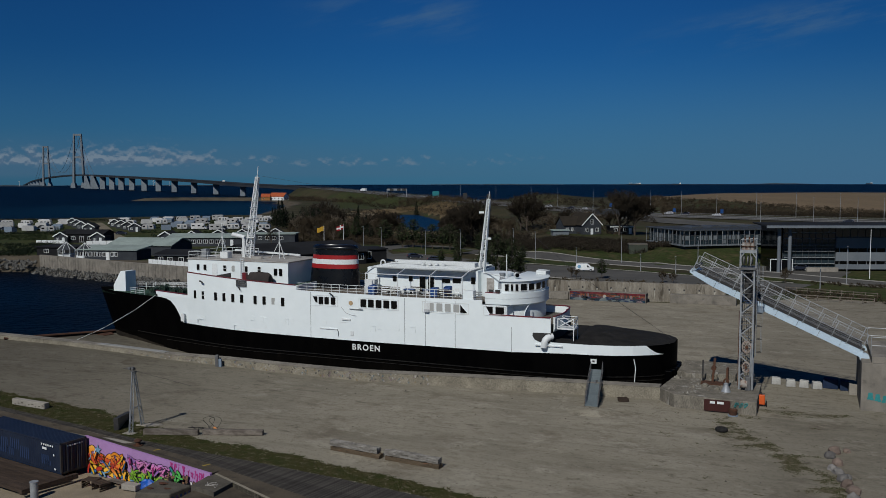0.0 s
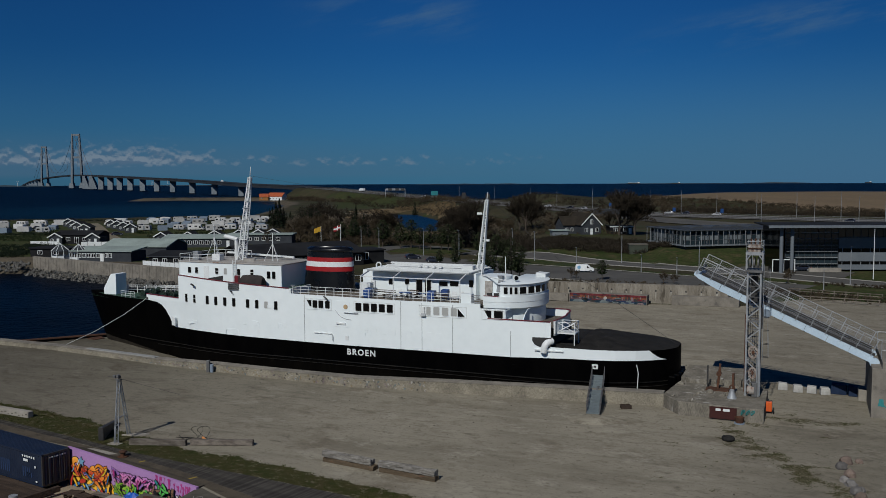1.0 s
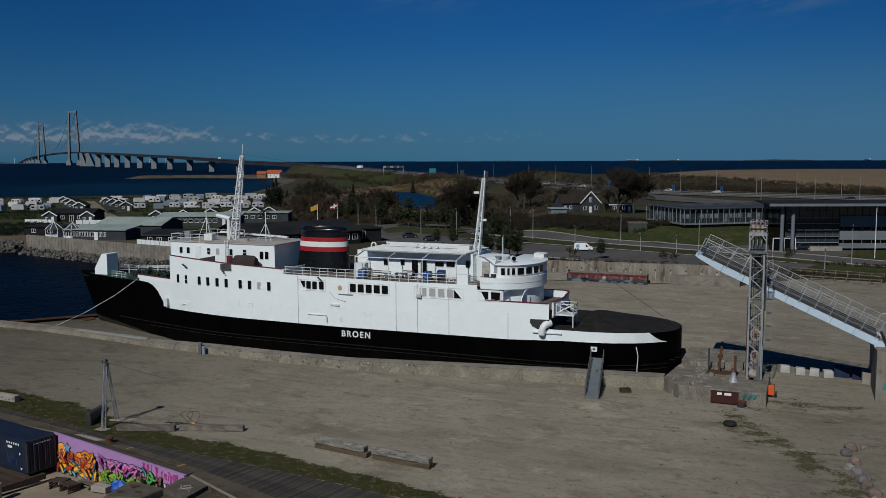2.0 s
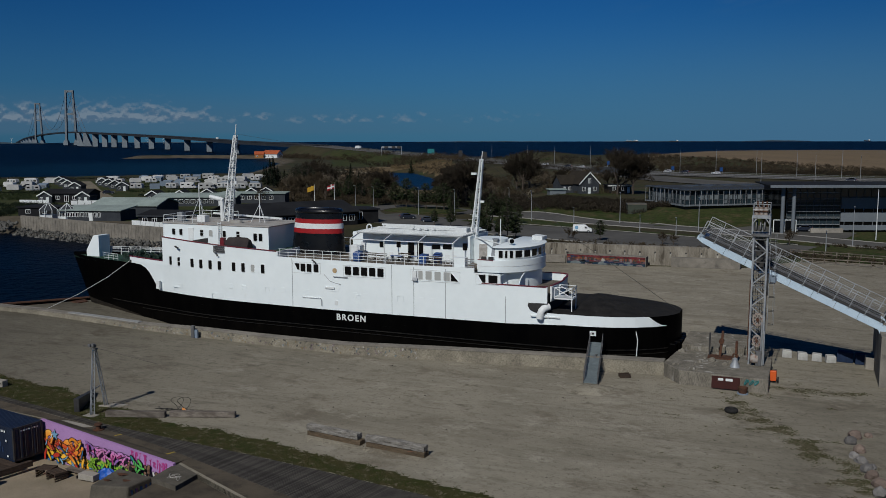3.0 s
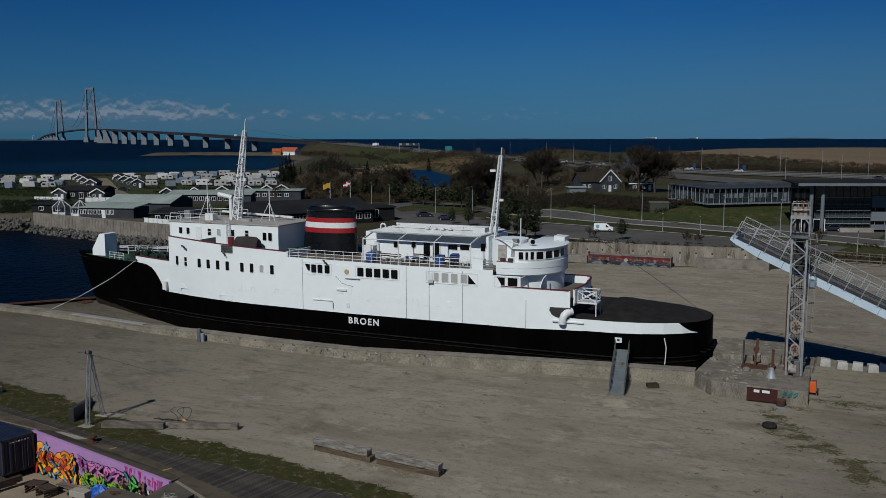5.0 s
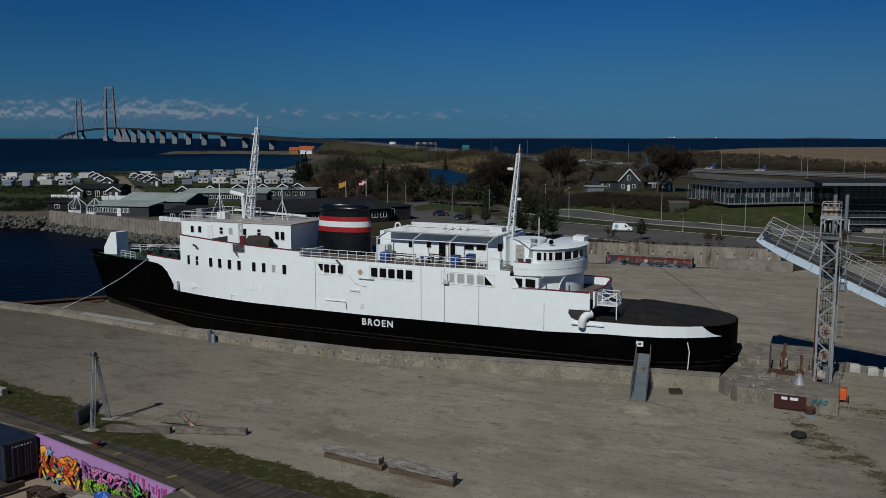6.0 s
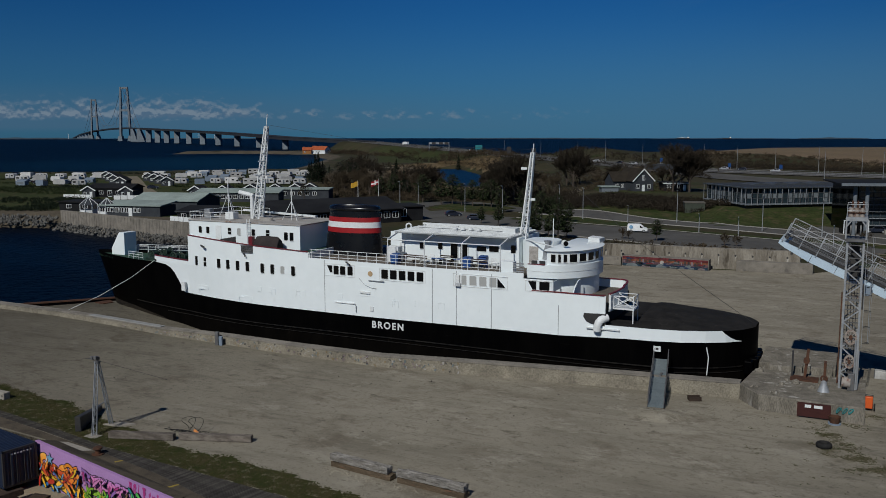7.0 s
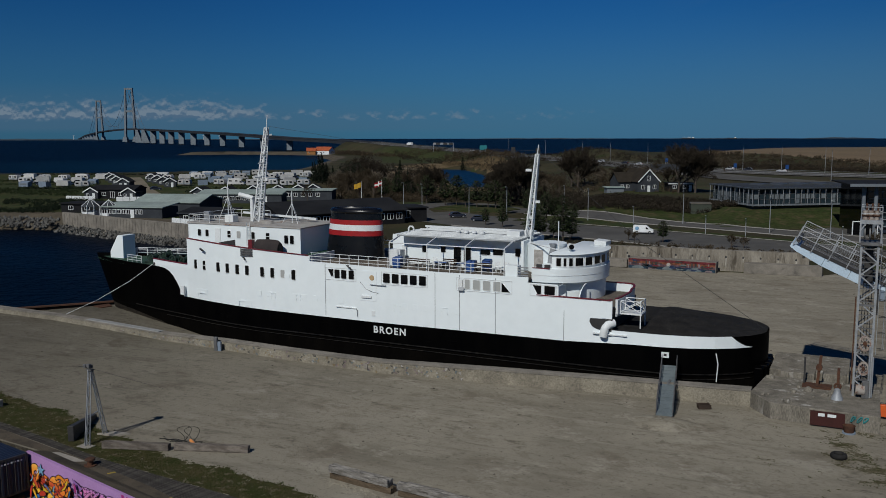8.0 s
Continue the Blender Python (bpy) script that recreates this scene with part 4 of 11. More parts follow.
# round mast house
part("mast_house", Geo().loft([[(15.9 + 1.95 * math.cos(2 * math.pi * i / 32), CY + 2.0 * math.sin(2 * math.pi * i / 32), z) for i in range(32)] for z in (8.45, 11.2)]), M_WHITE, ferry, smooth=True)


# aft bridge: rounded decks stepping up
def dshape(x0, cx, a, b, z, n=28, inset=0.0):
    pts_ = [(x0, CY - b, z)]
    pts_ += [(cx + a * math.cos(t), CY + b * math.sin(t), z) for t in np.linspace(-math.pi / 2, math.pi / 2, n)]
    return pts_ + [(x0, CY + b, z)]


part("bridge_lower_wall", Geo().loft([dshape(17.0, 18.2, 3.5, 4.3, z) for z in (6.3, 8.1)]), M_WHITE, ferry, "white rounded lower bridge wall", smooth=True)
band = part("bridge_bulwark", Geo().loft([dshape(16.35, 17.4, 4.45, 5.45, 8.04), dshape(16.35, 17.4, 4.6, 5.6, 8.16), dshape(16.35, 17.4, 4.6, 5.6, 9.44)]), M_WHITE, ferry, "white rounded bridge front", smooth=True)
part("trim_line", Geo().loft([dshape(16.3, 17.4, 4.63, 5.63, 8.8), dshape(16.3, 17.4, 4.63, 5.63, 8.85)], caps=False), M_WPAINT, band)
wh = part("bridge_cabin", Geo().loft([dshape(18.2, 18.4, 3.45, 5.2, z) for z in (9.44, 10.76)]), M_WHITE, ferry, "white rounded wheelhouse with dark windows", smooth=True)
part("bridge_roof", Geo().loft([dshape(18.0, 18.4, 3.62, 5.4, 10.74), dshape(18.0, 18.4, 3.66, 5.45, 10.79), dshape(18.0, 18.4, 3.45, 5.2, 10.9)]), M_WHITE, ferry, smooth=True)


def curved_window(cx, a, b, t0, t1, z0, z1, parent):
    n = 5
    fr, pn = Geo(), Geo()
    ts = np.linspace(t0, t1, n)
    pt = lambda t, z, o: (cx + (a + o) * math.cos(t), CY + (b + o) * math.sin(t), z)
    for z in (z0, z1):
        for p, q in zip(ts, ts[1:]):
            fr.beam(pt(p, z, 0.01), pt(q, z, 0.01), 0.07, 0.07)
    for t in (t0, t1):
        fr.beam(pt(t, z0, 0.01), pt(t, z1, 0.01), 0.07, 0.07)
    pn.loft([[pt(t, z, 0.015) for t in ts] for z in (z0, z1)], closed=False, caps=False)
    f = part("window", fr, M_WPAINT, parent)
    part("pane", pn, M_PANE, f)


half_edges = [0.03, 0.22, 0.36, 0.52, 0.78, 1.04, 1.3, 1.53]
edges = [t - math.pi / 2 for t in half_edges]
for p, q in list(zip(edges, edges[1:])) + [(-q, -p) for p, q in zip(edges, edges[1:])]:
    curved_window(18.4, 3.45, 5.2, p + 0.025, q - 0.025, 9.68, 10.5, wh)
# curved buttress, side door and aft bulwark of the lower bridge deck
bt = Geo()
arc = [(0.5 + 2.4 * (1 - math.cos(t)), 6.32 + 1.75 * math.sin(t)) for t in np.linspace(0, math.pi / 2, 9)]
poly = [(y, z) for y, z in arc] + [(2.9, 6.32)]
bt.add([(21.0, y, z) for y, z in poly] + [(21.08, y, z) for y, z in poly], [tuple(range(10)), tuple(range(10, 20))] + [(i, (i + 1) % 10, 10 + (i + 1) % 10, 10 + i) for i in range(10)])
part("buttress", bt, M_WHITE, ferry)
part("end_plate", Geo().box(19.2, 19.28, 0.1, 2.3, 7.1, 8.06), M_WHITE, ferry)


def sup(t, a=1.25, b=6.5, p=3.2):
    c, s_ = math.cos(t), math.sin(t)
    if t > 0:
        p, b, a = 2.1, b * 0.5, a * 0.8
    return (23.4 + a * abs(c) ** (2 / p), CY + b * math.copysign(abs(s_) ** (2 / p), s_))


for t0, t1 in ((-math.pi / 2, -1.12), (-0.86, math.pi / 2)):
    ts = np.linspace(t0, t1, 26)
    ab = part("aft_bulwark", Geo().loft([[(*sup(t), z) for t in ts] for z in (5.5, 7.12)], closed=False, caps=False), M_WHITE, ferry, "white curved aft bulwark")
    sl = ab.modifiers.new("plate", "SOLIDIFY")
    sl.thickness, sl.offset = 0.09, 0.0
    rc = rail_loft([(*sup(p), 7.15) for p in ts], 0.2, 0.08)
    part("rail_cap", rc, M_DKRED, ferry, "dark red painted rail")
far_y = sup(math.pi / 2)[1]
part("far_bulwark", Geo().box(21.0, 23.4, far_y - 0.045, far_y + 0.045, 6.3, 7.12), M_WHITE, ferry, "white bulwark at the deck's far side")
part("rail_cap", Geo().box(21.0, 23.4, far_y - 0.1, far_y + 0.1, 7.12, 7.2), M_DKRED, ferry, "dark red painted rail")
part("aft_deck_end", Geo().prism([sup(t) for t in np.linspace(-math.pi / 2, math.pi / 2, 24)], 6.18, 6.3), M_DECK, ferry)
# skirt in dark metal stands in for shade below the aft deck
part("aft_deck_skirt", Geo().loft([[(*sup(t, 1.0, 6.3), z) for t in np.linspace(-math.pi / 2, math.pi / 2, 24)] for z in (4.4, 6.2)], closed=False, caps=False), M_DARK, ferry)
# oval side opening, vent elbow and shelf
# the opening is an uncut dark plate that carries its inner shade
op = [(22.3, 5.42), (22.25, 5.1), (22.5, 4.7), (22.9, 4.5), (23.5, 4.38), (24.35, 4.36), (24.35, 5.46)]
part("side_opening", Geo().add([(x, -0.052, z) for x, z in op] + [(x, 0.4, z) for x, z in op], [tuple(range(7)), tuple(range(7, 14))] + [(i, (i + 1) % 7, 7 + (i + 1) % 7, 7 + i) for i in range(7)]), M_DARK, ferry, "dark rounded plate standing for the shade in a side opening")
part("vent_pipe", pipe([(23.62, -0.27, 3.9), (23.68, -0.27, 4.4), (23.78, -0.22, 4.7), (23.95, -0.08, 4.92), (24.2, 0.14, 5.04), (24.4, 0.34, 5.08)], 0.37, 16), M_WPAINT, ferry, "white vent elbow", smooth=True)
part("side_shelf", Geo().box(22.6, 25.7, -0.22, 0.05, 4.05, 4.15), M_WPAINT, ferry)
# gangway landing with crossed railings
lp = part("landing", Geo().box(24.6, 26.6, 1.4, 3.3, 5.72, 5.84), M_WPAINT, ferry, "white railed landing")
for x, y in ((24.7, 1.45), (26.5, 1.45), (26.5, 3.25), (24.7, 3.25)):
    part("post", Geo().beam((x, y, 5.84), (x, y, 6.95), 0.07), M_WPAINT, lp)
for x, y in ((26.5, 1.45), (26.5, 3.25)):
    part("leg", Geo().beam((x, y, 4.5), (x, y, 5.72), 0.09), M_WPAINT, lp)
for a_, b_ in (((24.7, 1.45), (26.5, 1.45)), ((26.5, 1.45), (26.5, 3.25)), ((24.7, 3.25), (26.5, 3.25))):
    for z0_, z1_ in ((6.95, 6.95), (5.95, 6.9), (6.9, 5.95)):
        part("brace", Geo().beam((*a_, z0_), (*b_, z1_), 0.06), M_WPAINT, lp)
part("gate", Geo().box(24.45, 24.6, 0.75, 1.35, 5.8, 7.1), M_WPAINT, ferry)

# stern deck, crowned and tarred
sd = Geo()
xs_s = [24.3, 25.2, 26.2, 26.75] + list(np.linspace(27.0, 36.8, 34))
for x in xs_s:
    hb = half(x, 4.4) - 0.02
    crown = interp([(24.3, 0.08), (26.75, 0.1), (27.05, 0.95), (28.2, 0.92), (30, 0.68), (32, 0.36), (34, 0.15), (36.8, 0.04)], x)
    for a in np.linspace(-1, 1, 17):
        sd.v.append((x, CY + hb * a, 4.42 + crown * (1 - abs(a) ** 2.2) * (1 + 0.16 * noise.noise((x * 0.9, a * 3.0, 4.0)))))
sd.f = [(i * 17 + j, (i + 1) * 17 + j, (i + 1) * 17 + j + 1, i * 17 + j + 1) for i in range(len(xs_s) - 1) for j in range(16)]
sd.mi = [0] * len(sd.f)
part("stern_deck", sd, M_TAR, ferry, "rough black tarred stern deck", smooth=True)
# the recess's shade is given to this wall as dark metal
part("house_aft_wall", Geo().box(24.1, 24.22, 0.15, 9.2, 3.0, 6.18), M_DARK, ferry)


# masts: tapering lattice
def mast(base, top, w0, w1, n):
    g = Geo()
    base, top = Vector(base), Vector(top)
    cs = []
    for sx, sy in ((-1, -1), (1, -1), (1, 1), (-1, 1)):
        a, b = base + Vector((sx * w0, sy * w0, 0)), top + Vector((sx * w1, sy * w1, 0))
        g.beam(a, b, 0.12)
        cs.append((a, b))
    for i in range(n):
        t0, t1 = i / n, (i + 1) / n
        for c in range(4):
            a, b = cs[c], cs[(c + 1) % 4]
            p, q = (a, b) if i % 2 else (b, a)
            g.beam(p[0].lerp(p[1], t0), q[0].lerp(q[1], t1), 0.05)
            g.beam(a[0].lerp(a[1], t1), b[0].lerp(b[1], t1), 0.05)
    return g


m1 = part("mast", mast((-19.3, CY, 11.8), (-17.75, CY, 22.6), 0.42, 0.16, 18), M_WPAINT, ferry, "tall raked white lattice mast")
part("topmast", Geo().tube((-17.8, CY, 22.5), (-17.6, CY, 24.0), 0.05), M_WPAINT, m1)
m2 = part("mast", mast((13.95, CY, 11.2), (14.8, CY, 19.9), 0.3, 0.14, 15), M_WPAINT, ferry, "raked white lattice mast")
part("topmast", Geo().tube((14.78, CY, 19.8), (14.9, CY, 20.8), 0.05), M_WPAINT, m2)

# railing of the promenade deck
x_r = np.linspace(-7.6, 13.9, 20)
for x in x_r:
    part("stanchion", Geo().tube((x, 0.12, 8.45), (x, 0.12, 9.62), 0.035, 6), M_WPAINT, ferry)
for z in (8.9, 9.25, 9.62):
    part("rail", Geo().tube((-7.8, 0.12, z), (13.9, 0.12, z), 0.03, 6), M_WPAINT, ferry)
# small shed on the foredeck
part("foredeck_shed", Geo().loft([[(x0, 6.2, z), (-40.3, 6.2, z), (-40.3, 8.3, z), (x0, 8.3, z)] for x0, z in ((-42.5, 6.3), (-42.5, 7.15), (-41.25, 9.1), (-41.1, 9.2))]), M_WHITE, ferry, "white wedge-shaped shelter", bevel=0.03)

# ---- ferry fittings ----
part("far_railing", Geo().path([(-7.8, 12.88, 9.62), (13.9, 12.88, 9.62)], 0.04).path([(-7.8, 12.88, 9.1), (13.9, 12.88, 9.1)], 0.03), M_WPAINT, ferry)
# cabin windows and doors
for xw, zc, w_, h_ in ((3.35, 10.1, 0.62, 0.75), (5.5, 10.2, 0.62, 0.75), (10.15, 10.15, 1.15, 0.62), (11.5, 10.2, 1.15, 0.68), (13.6, 10.3, 0.62, 0.9)):
    window((xw, 4.49, zc), w_, h_, cab)
for xw in (7.1, 8.2):
    d_ = part("door", Geo().box(xw - 0.48, xw + 0.48, 4.42, 4.5, 8.47, 10.6), M_WPAINT, cab)
    part("pane", Geo().box(xw - 0.38, xw + 0.38, 4.40, 4.42, 8.7, 10.5), M_PANE, d_)
d_ = part("door", Geo().box(0.7, 1.35, 4.44, 4.5, 8.47, 10.4), M_WPAINT, cab)
for x0_, x1_ in ((2.0, 2.4), (3.9, 4.2), (9.0, 9.3)):
    part("light_strip", Geo().beam((x0_, 4.3, 11.3), (x1_, 4.3, 11.3), 0.12, 0.1), M_WPAINT, cab)
part("mast_house_door", Geo().box(15.3, 16.2, 4.42, 4.56, 8.5, 10.7), surf("flaking_door_paint", (0.45, 0.43, 0.4), (0.3, 0.28, 0.26), 3, 0.8, 0.2), ferry, "flaking grey door")
# frame and ventilators on the cabin roof
for y_ in (8.6,):
    for x_ in (1.6, 5.6, 9.6, 13.4):
        part("roof_post", Geo().beam((x_, y_, 11.0), (x_, y_, 11.98), 0.14), M_WPAINT, ferry)
    part("roof_beam", Geo().beam((1.4, y_, 12.0), (14.0, y_, 12.0), 0.2, 0.2), M_WPAINT, ferry)
    part("roof_beam", Geo().beam((1.4, y_ - 1.2, 11.82), (14.0, y_ - 1.2, 11.82), 0.12, 0.12), M_WPAINT, ferry)
for x_ in (6.2, 7.1, 8.0, 8.9):
    part("ventilator", Geo().loft([[(x_ + 0.28 * r_ * math.cos(t), 6.6 + 0.28 * r_ * math.sin(t), z_) for t in np.linspace(0, 2 * math.pi, 13)[:-1]] for r_, z_ in ((0.6, 11.6), (0.6, 11.75), (1, 11.76), (0.9, 11.92), (0.4, 11.98))]), M_WPAINT, ferry, smooth=True)
part("roof_locker", Geo().box(11.8, 13.2, 6.0, 7.3, 11.64, 12.2), M_WPAINT, ferry, bevel=0.04)
part("arch_pipe", Geo().path([(0.7, 6.0, 11.4), (0.7, 6.0, 12.0), (0.85, 6.0, 12.2), (1.15, 6.0, 12.2), (1.3, 6.0, 12.0), (1.3, 6.0, 11.4)], 0.09), M_WPAINT, ferry)
for z_ in (10.6, 11.0):
    part("funnel_pipe", Geo().tube((-2.2, 8.0, z_), (1.5, 8.0, z_), 0.06), M_WPAINT, ferry)
part("louvre_wall", Geo().box(-1.8, -0.5, 9.0, 9.1, 8.45, 10.5), M_ROOFD, ferry)
# lockers, benches, bins and machines that stand on the promenade deck
part("deck_locker", Geo().box(0.15, 1.5, 2.6, 3.6, 8.45, 10.1), M_WPAINT, ferry, bevel=0.03)
part("side_locker", Geo().box(13.95, 15.2, 0.25, 1.1, 8.45, 9.65), M_WHITE, ferry, bevel=0.02)
for z_ in (8.75, 9.0, 9.25, 9.5):
    part("gate_slat", Geo().box(15.25, 16.3, 0.1, 0.16, z_, z_ + 0.12), M_STEEL, ferry)
# forward deck: ladder, hatch, covered boat, grating, rails and poles
lad = Geo()
for dx in (-0.22, 0.22):
    lad.beam((-17.5 + dx, 2.32, 8.95), (-17.5 + dx, 2.32, 12.2), 0.07)
for z_ in np.arange(9.2, 12.2, 0.28):
    lad.beam((-17.72, 2.32, z_), (-17.28, 2.32, z_), 0.05)
part("ladder", lad, M_WPAINT, ferry)
part("fire_locker", Geo().box(-17.0, -16.45, 1.6, 2.1, 8.9, 10.35), M_DKRED, ferry, "red fire locker", bevel=0.03)
bo = Geo()
bo.loft([[(x_, 1.35 + w_ * math.cos(t), 9.0 + h_ * math.sin(t)) for t in np.linspace(0, math.pi, 11)] for x_, w_, h_ in ((-15.9, 0.35, 1.05), (-15.5, 0.7, 1.5), (-14.2, 0.85, 1.6), (-12.9, 0.8, 1.55), (-12.5, 0.6, 1.3))])
part("canvas_cover", bo, surf("dark_canvas", (0.035, 0.03, 0.03), (0.05, 0.042, 0.04), 1, 0.8, 0.2), ferry, "dark canvas cover over deck gear", smooth=True)
part("wind_screen", Geo().hexa([(-20.6, 1.0, 9.0), (-18.3, 1.0, 9.0), (-18.3, 1.06, 9.0), (-20.6, 1.06, 9.0), (-20.5, 1.0, 9.95), (-18.3, 1.0, 10.35), (-18.3, 1.06, 10.35), (-20.5, 1.06, 9.95)]), M_DARK, ferry)
gr = Geo()
for x_ in np.linspace(-16.75, -15.25, 12):
    gr.box(x_ - 0.03, x_ + 0.03, -0.02, 0.05, 8.8, 9.55)
for z_ in (8.8, 9.05, 9.3, 9.55):
    gr.box(-16.8, -15.2, -0.03, 0.04, z_ - 0.03, z_ + 0.03)
part("grating", gr, M_TOWER, ferry, "rusty boarding grating")
part("lamp_bracket", Geo().path([(-16.6, 0.15, 8.6), (-16.3, -0.02, 8.6), (-16.1, -0.25, 8.4)], 0.07), M_DARK, ferry)
part("davit_light", Geo().beam((-22.7, 0.35, 9.2), (-22.2, 0.25, 9.0), 0.2, 0.14), M_DARK, ferry)
part("door", Geo().box(-22.3, -21.5, 2.45, 2.5, 8.95, 11.3), M_WPAINT, uh)
for i, (x_, t_) in enumerate(((-14.5, 15.5), (-23.6, 16.4))):
    tp = part("tripod", Geo().tube((x_, CY, 11.86), (x_, CY, t_), 0.06, 6), M_WPAINT, ferry, "white tripod pole")
    for dx, dy in ((-0.95, -0.6), (1.15, -0.6), (0.1, 1.2)):
        part("stay", Geo().tube((x_ + dx, CY + dy, 11.86), (x_, CY, 11.86 + (t_ - 11.86) * 0.62), 0.035, 6), M_WPAINT, tp)
part("horn", Geo().path([(-21.9, CY, 14.9), (-20.2, CY, 14.6), (-19.9, CY, 14.5)], 0.26, 10), M_WPAINT, ferry, "white cowl tube beside the mast", smooth=True)
part("horn_stand", Geo().tube((-20.1, CY, 11.86), (-20.1, CY, 14.5), 0.24, 10), M_WPAINT, ferry, smooth=True)
for x0_, x1_, y0_, y1_ in ((-26.2, -20.4, 2.7, 2.7), (-26.2, -26.2, 2.7, 10.3), (-26.2, -20.4, 10.3, 10.3)):
    for z_ in (12.3, 12.75):
        part("roof_rail", Geo().tube((x0_, y0_, z_), (x1_, y1_, z_), 0.03, 6), M_WPAINT, ferry)
for x_ in (-26.2, -24.7, -23.2, -21.8, -20.4):
    for y_ in (2.7, 10.3):
        part("roof_stanchion", Geo().tube((x_, y_, 11.86), (x_, y_, 12.75), 0.03, 6), M_WPAINT, ferry)
part("boat_boom", Geo().beam((-23.0, 8.6, 12.6), (-12.6, 8.6, 12.2), 0.3, 0.22), M_WPAINT, ferry)
part("roof_box", Geo().box(-22.3, -21.1, 4.2, 5.2, 11.86, 12.7), M_WPAINT, ferry, bevel=0.05)
part("roof_box", Geo().box(-25.2, -24.4, 4.0, 4.8, 11.86, 13.0), M_STEEL, ferry, bevel=0.05)
part("roof_coil", Geo().loft([[(-17.0 + 0.9 * math.cos(t), 5.0 + 0.5 * math.sin(t), z_) for t in np.linspace(0, 2 * math.pi, 13)[:-1]] for z_ in (11.86, 12.2)]), M_ROOFD, ferry)
for a_, b_, w_ in (((-18.6, CY - 1.3, 17.0), (-18.6, CY + 1.3, 17.0), 0.1), ((-18.35, CY - 0.9, 18.6), (-18.35, CY + 0.9, 18.6), 0.1), ((-19.0, CY - 0.7, 14.6), (-17.9, CY - 0.7, 14.6), 0.12)):
    part("crosstree", Geo().beam(a_, b_, w_), M_WPAINT, m1)
for x_, z_ in ((-17.9, 19.6), (-18.0, 18.7), (-18.1, 17.2), (-17.6, 16.6)):
    part("mast_light", Geo().tube((x_, CY - 0.4, z_), (x_, CY - 0.4, z_ + 0.35), 0.16, 8), M_WPAINT, m1)
ml = Geo()
for dx in (0.35, 0.75):
    ml.beam((-19.1 + dx, CY - 0.5, 11.9), (-18.2 + dx, CY - 0.25, 20.5), 0.05)
for k_ in np.linspace(0, 1, 30):
    a_ = Vector((-18.75, CY - 0.5, 11.9)).lerp(Vector((-17.85, CY - 0.25, 20.5)), k_)
    ml.beam(a_, a_ + Vector((0.4, 0, 0)), 0.04)
part("mast_ladder", ml, M_WPAINT, m1)
for z_, o_ in ((18.3, -0.5), (15.2, 0.4), (13.6, -0.35)):
    part("mast_light", Geo().beam((14.4 + o_ - 0.3, CY, z_), (14.4 + o_ + 0.3, CY, z_), 0.16, 0.25), M_WPAINT, m2)
# search light and box on the bridge roof
part("search_light", Geo().tube((19.2, 3.4, 11.35), (19.5, 3.0, 11.35), 0.3, 12), M_WPAINT, ferry, smooth=True)
part("search_light_lens", Geo().tube((19.5, 3.0, 11.35), (19.53, 2.96, 11.35), 0.24, 12), M_PANE, ferry)
part("search_light_stand", Geo().tube((19.3, 3.3, 10.9), (19.3, 3.3, 11.2), 0.12), M_WPAINT, ferry)
part("roof_cabinet", Geo().loft([[(20.0, 8.8, 10.9), (21.3, 8.4, 10.9), (21.4, 10.0, 10.9), (20.0, 10.4, 10.9)], [(20.0, 8.8, 11.4), (21.3, 8.4, 11.35), (21.4, 10.0, 11.35), (20.0, 10.4, 11.4)]]), M_WPAINT, ferry, bevel=0.05)
part("aerial", Geo().tube((17.9, 4.0, 9.75), (17.9, 4.0, 13.6), 0.05, 6), M_WPAINT, ferry)
part("boom", Geo().tube((14.8, 4.8, 11.3), (18.4, 2.6, 11.05), 0.06, 6), M_WPAINT, ferry)
part("tarpaulin", Geo().loft([[(17.0 + 0.5 * math.cos(t) * r_, 5.0 + 0.5 * math.sin(t) * r_, z_) for t in np.linspace(0, 2 * math.pi, 9)[:-1]] for r_, z_ in ((1.1, 9.44), (0.9, 10.3), (0.6, 10.9), (0.8, 11.3))]), M_STEEL, ferry)
for x_ in (16.9, 17.7):
    part("deck_light", Geo().box(x_ - 0.25, x_ + 0.25, 1.3, 1.6, 9.46, 9.75), M_DARK, ferry)
part("bridge_rail_cap", Geo().beam((16.4, 0.95, 9.48), (18.1, 0.95, 9.48), 0.16, 0.06), M_DKRED, ferry)
# hull fittings
part("notice", Geo().box(28.75, 29.4, -0.04, 0.0, 2.5, 3.0), M_WPAINT, ferry, "white notice plate")
part("notice_bar", Geo().box(28.95, 29.2, -0.05, -0.04, 2.65, 2.85), M_DARK, ferry)
part("roundel", Geo().tube((-0.34, -0.05, 7.5), (-0.34, 0.0, 7.5), 0.28, 20), surf("tan_paint", (0.5, 0.36, 0.2), (0.42, 0.3, 0.17), 3, 0.6, 0.05), ferry, "tan roundel")
part("side_port", Geo().box(-1.85, 0.2, -0.02, 0.0, 5.1, 8.2), M_WHITE, ferry, bevel=0.008)
part("step_bracket", Geo().box(-1.55, -0.35, -0.14, 0.0, 5.4, 5.62), M_WPAINT, ferry, bevel=0.02)
part("conduit", Geo().path([(-1.7, -0.04, 7.0), (-1.0, -0.04, 6.3), (-0.2, -0.04, 6.05), (0.4, -0.04, 6.0)], 0.03), M_STEEL, ferry)
part("ledge", Geo().box(-0.5, 1.3, -0.14, 0.0, 6.78, 6.84), M_STEEL, ferry)
part("gangway_fender", Geo().box(-4.6, -2.2, -0.1, 0.0, 4.18, 4.26), M_WPAINT, ferry)
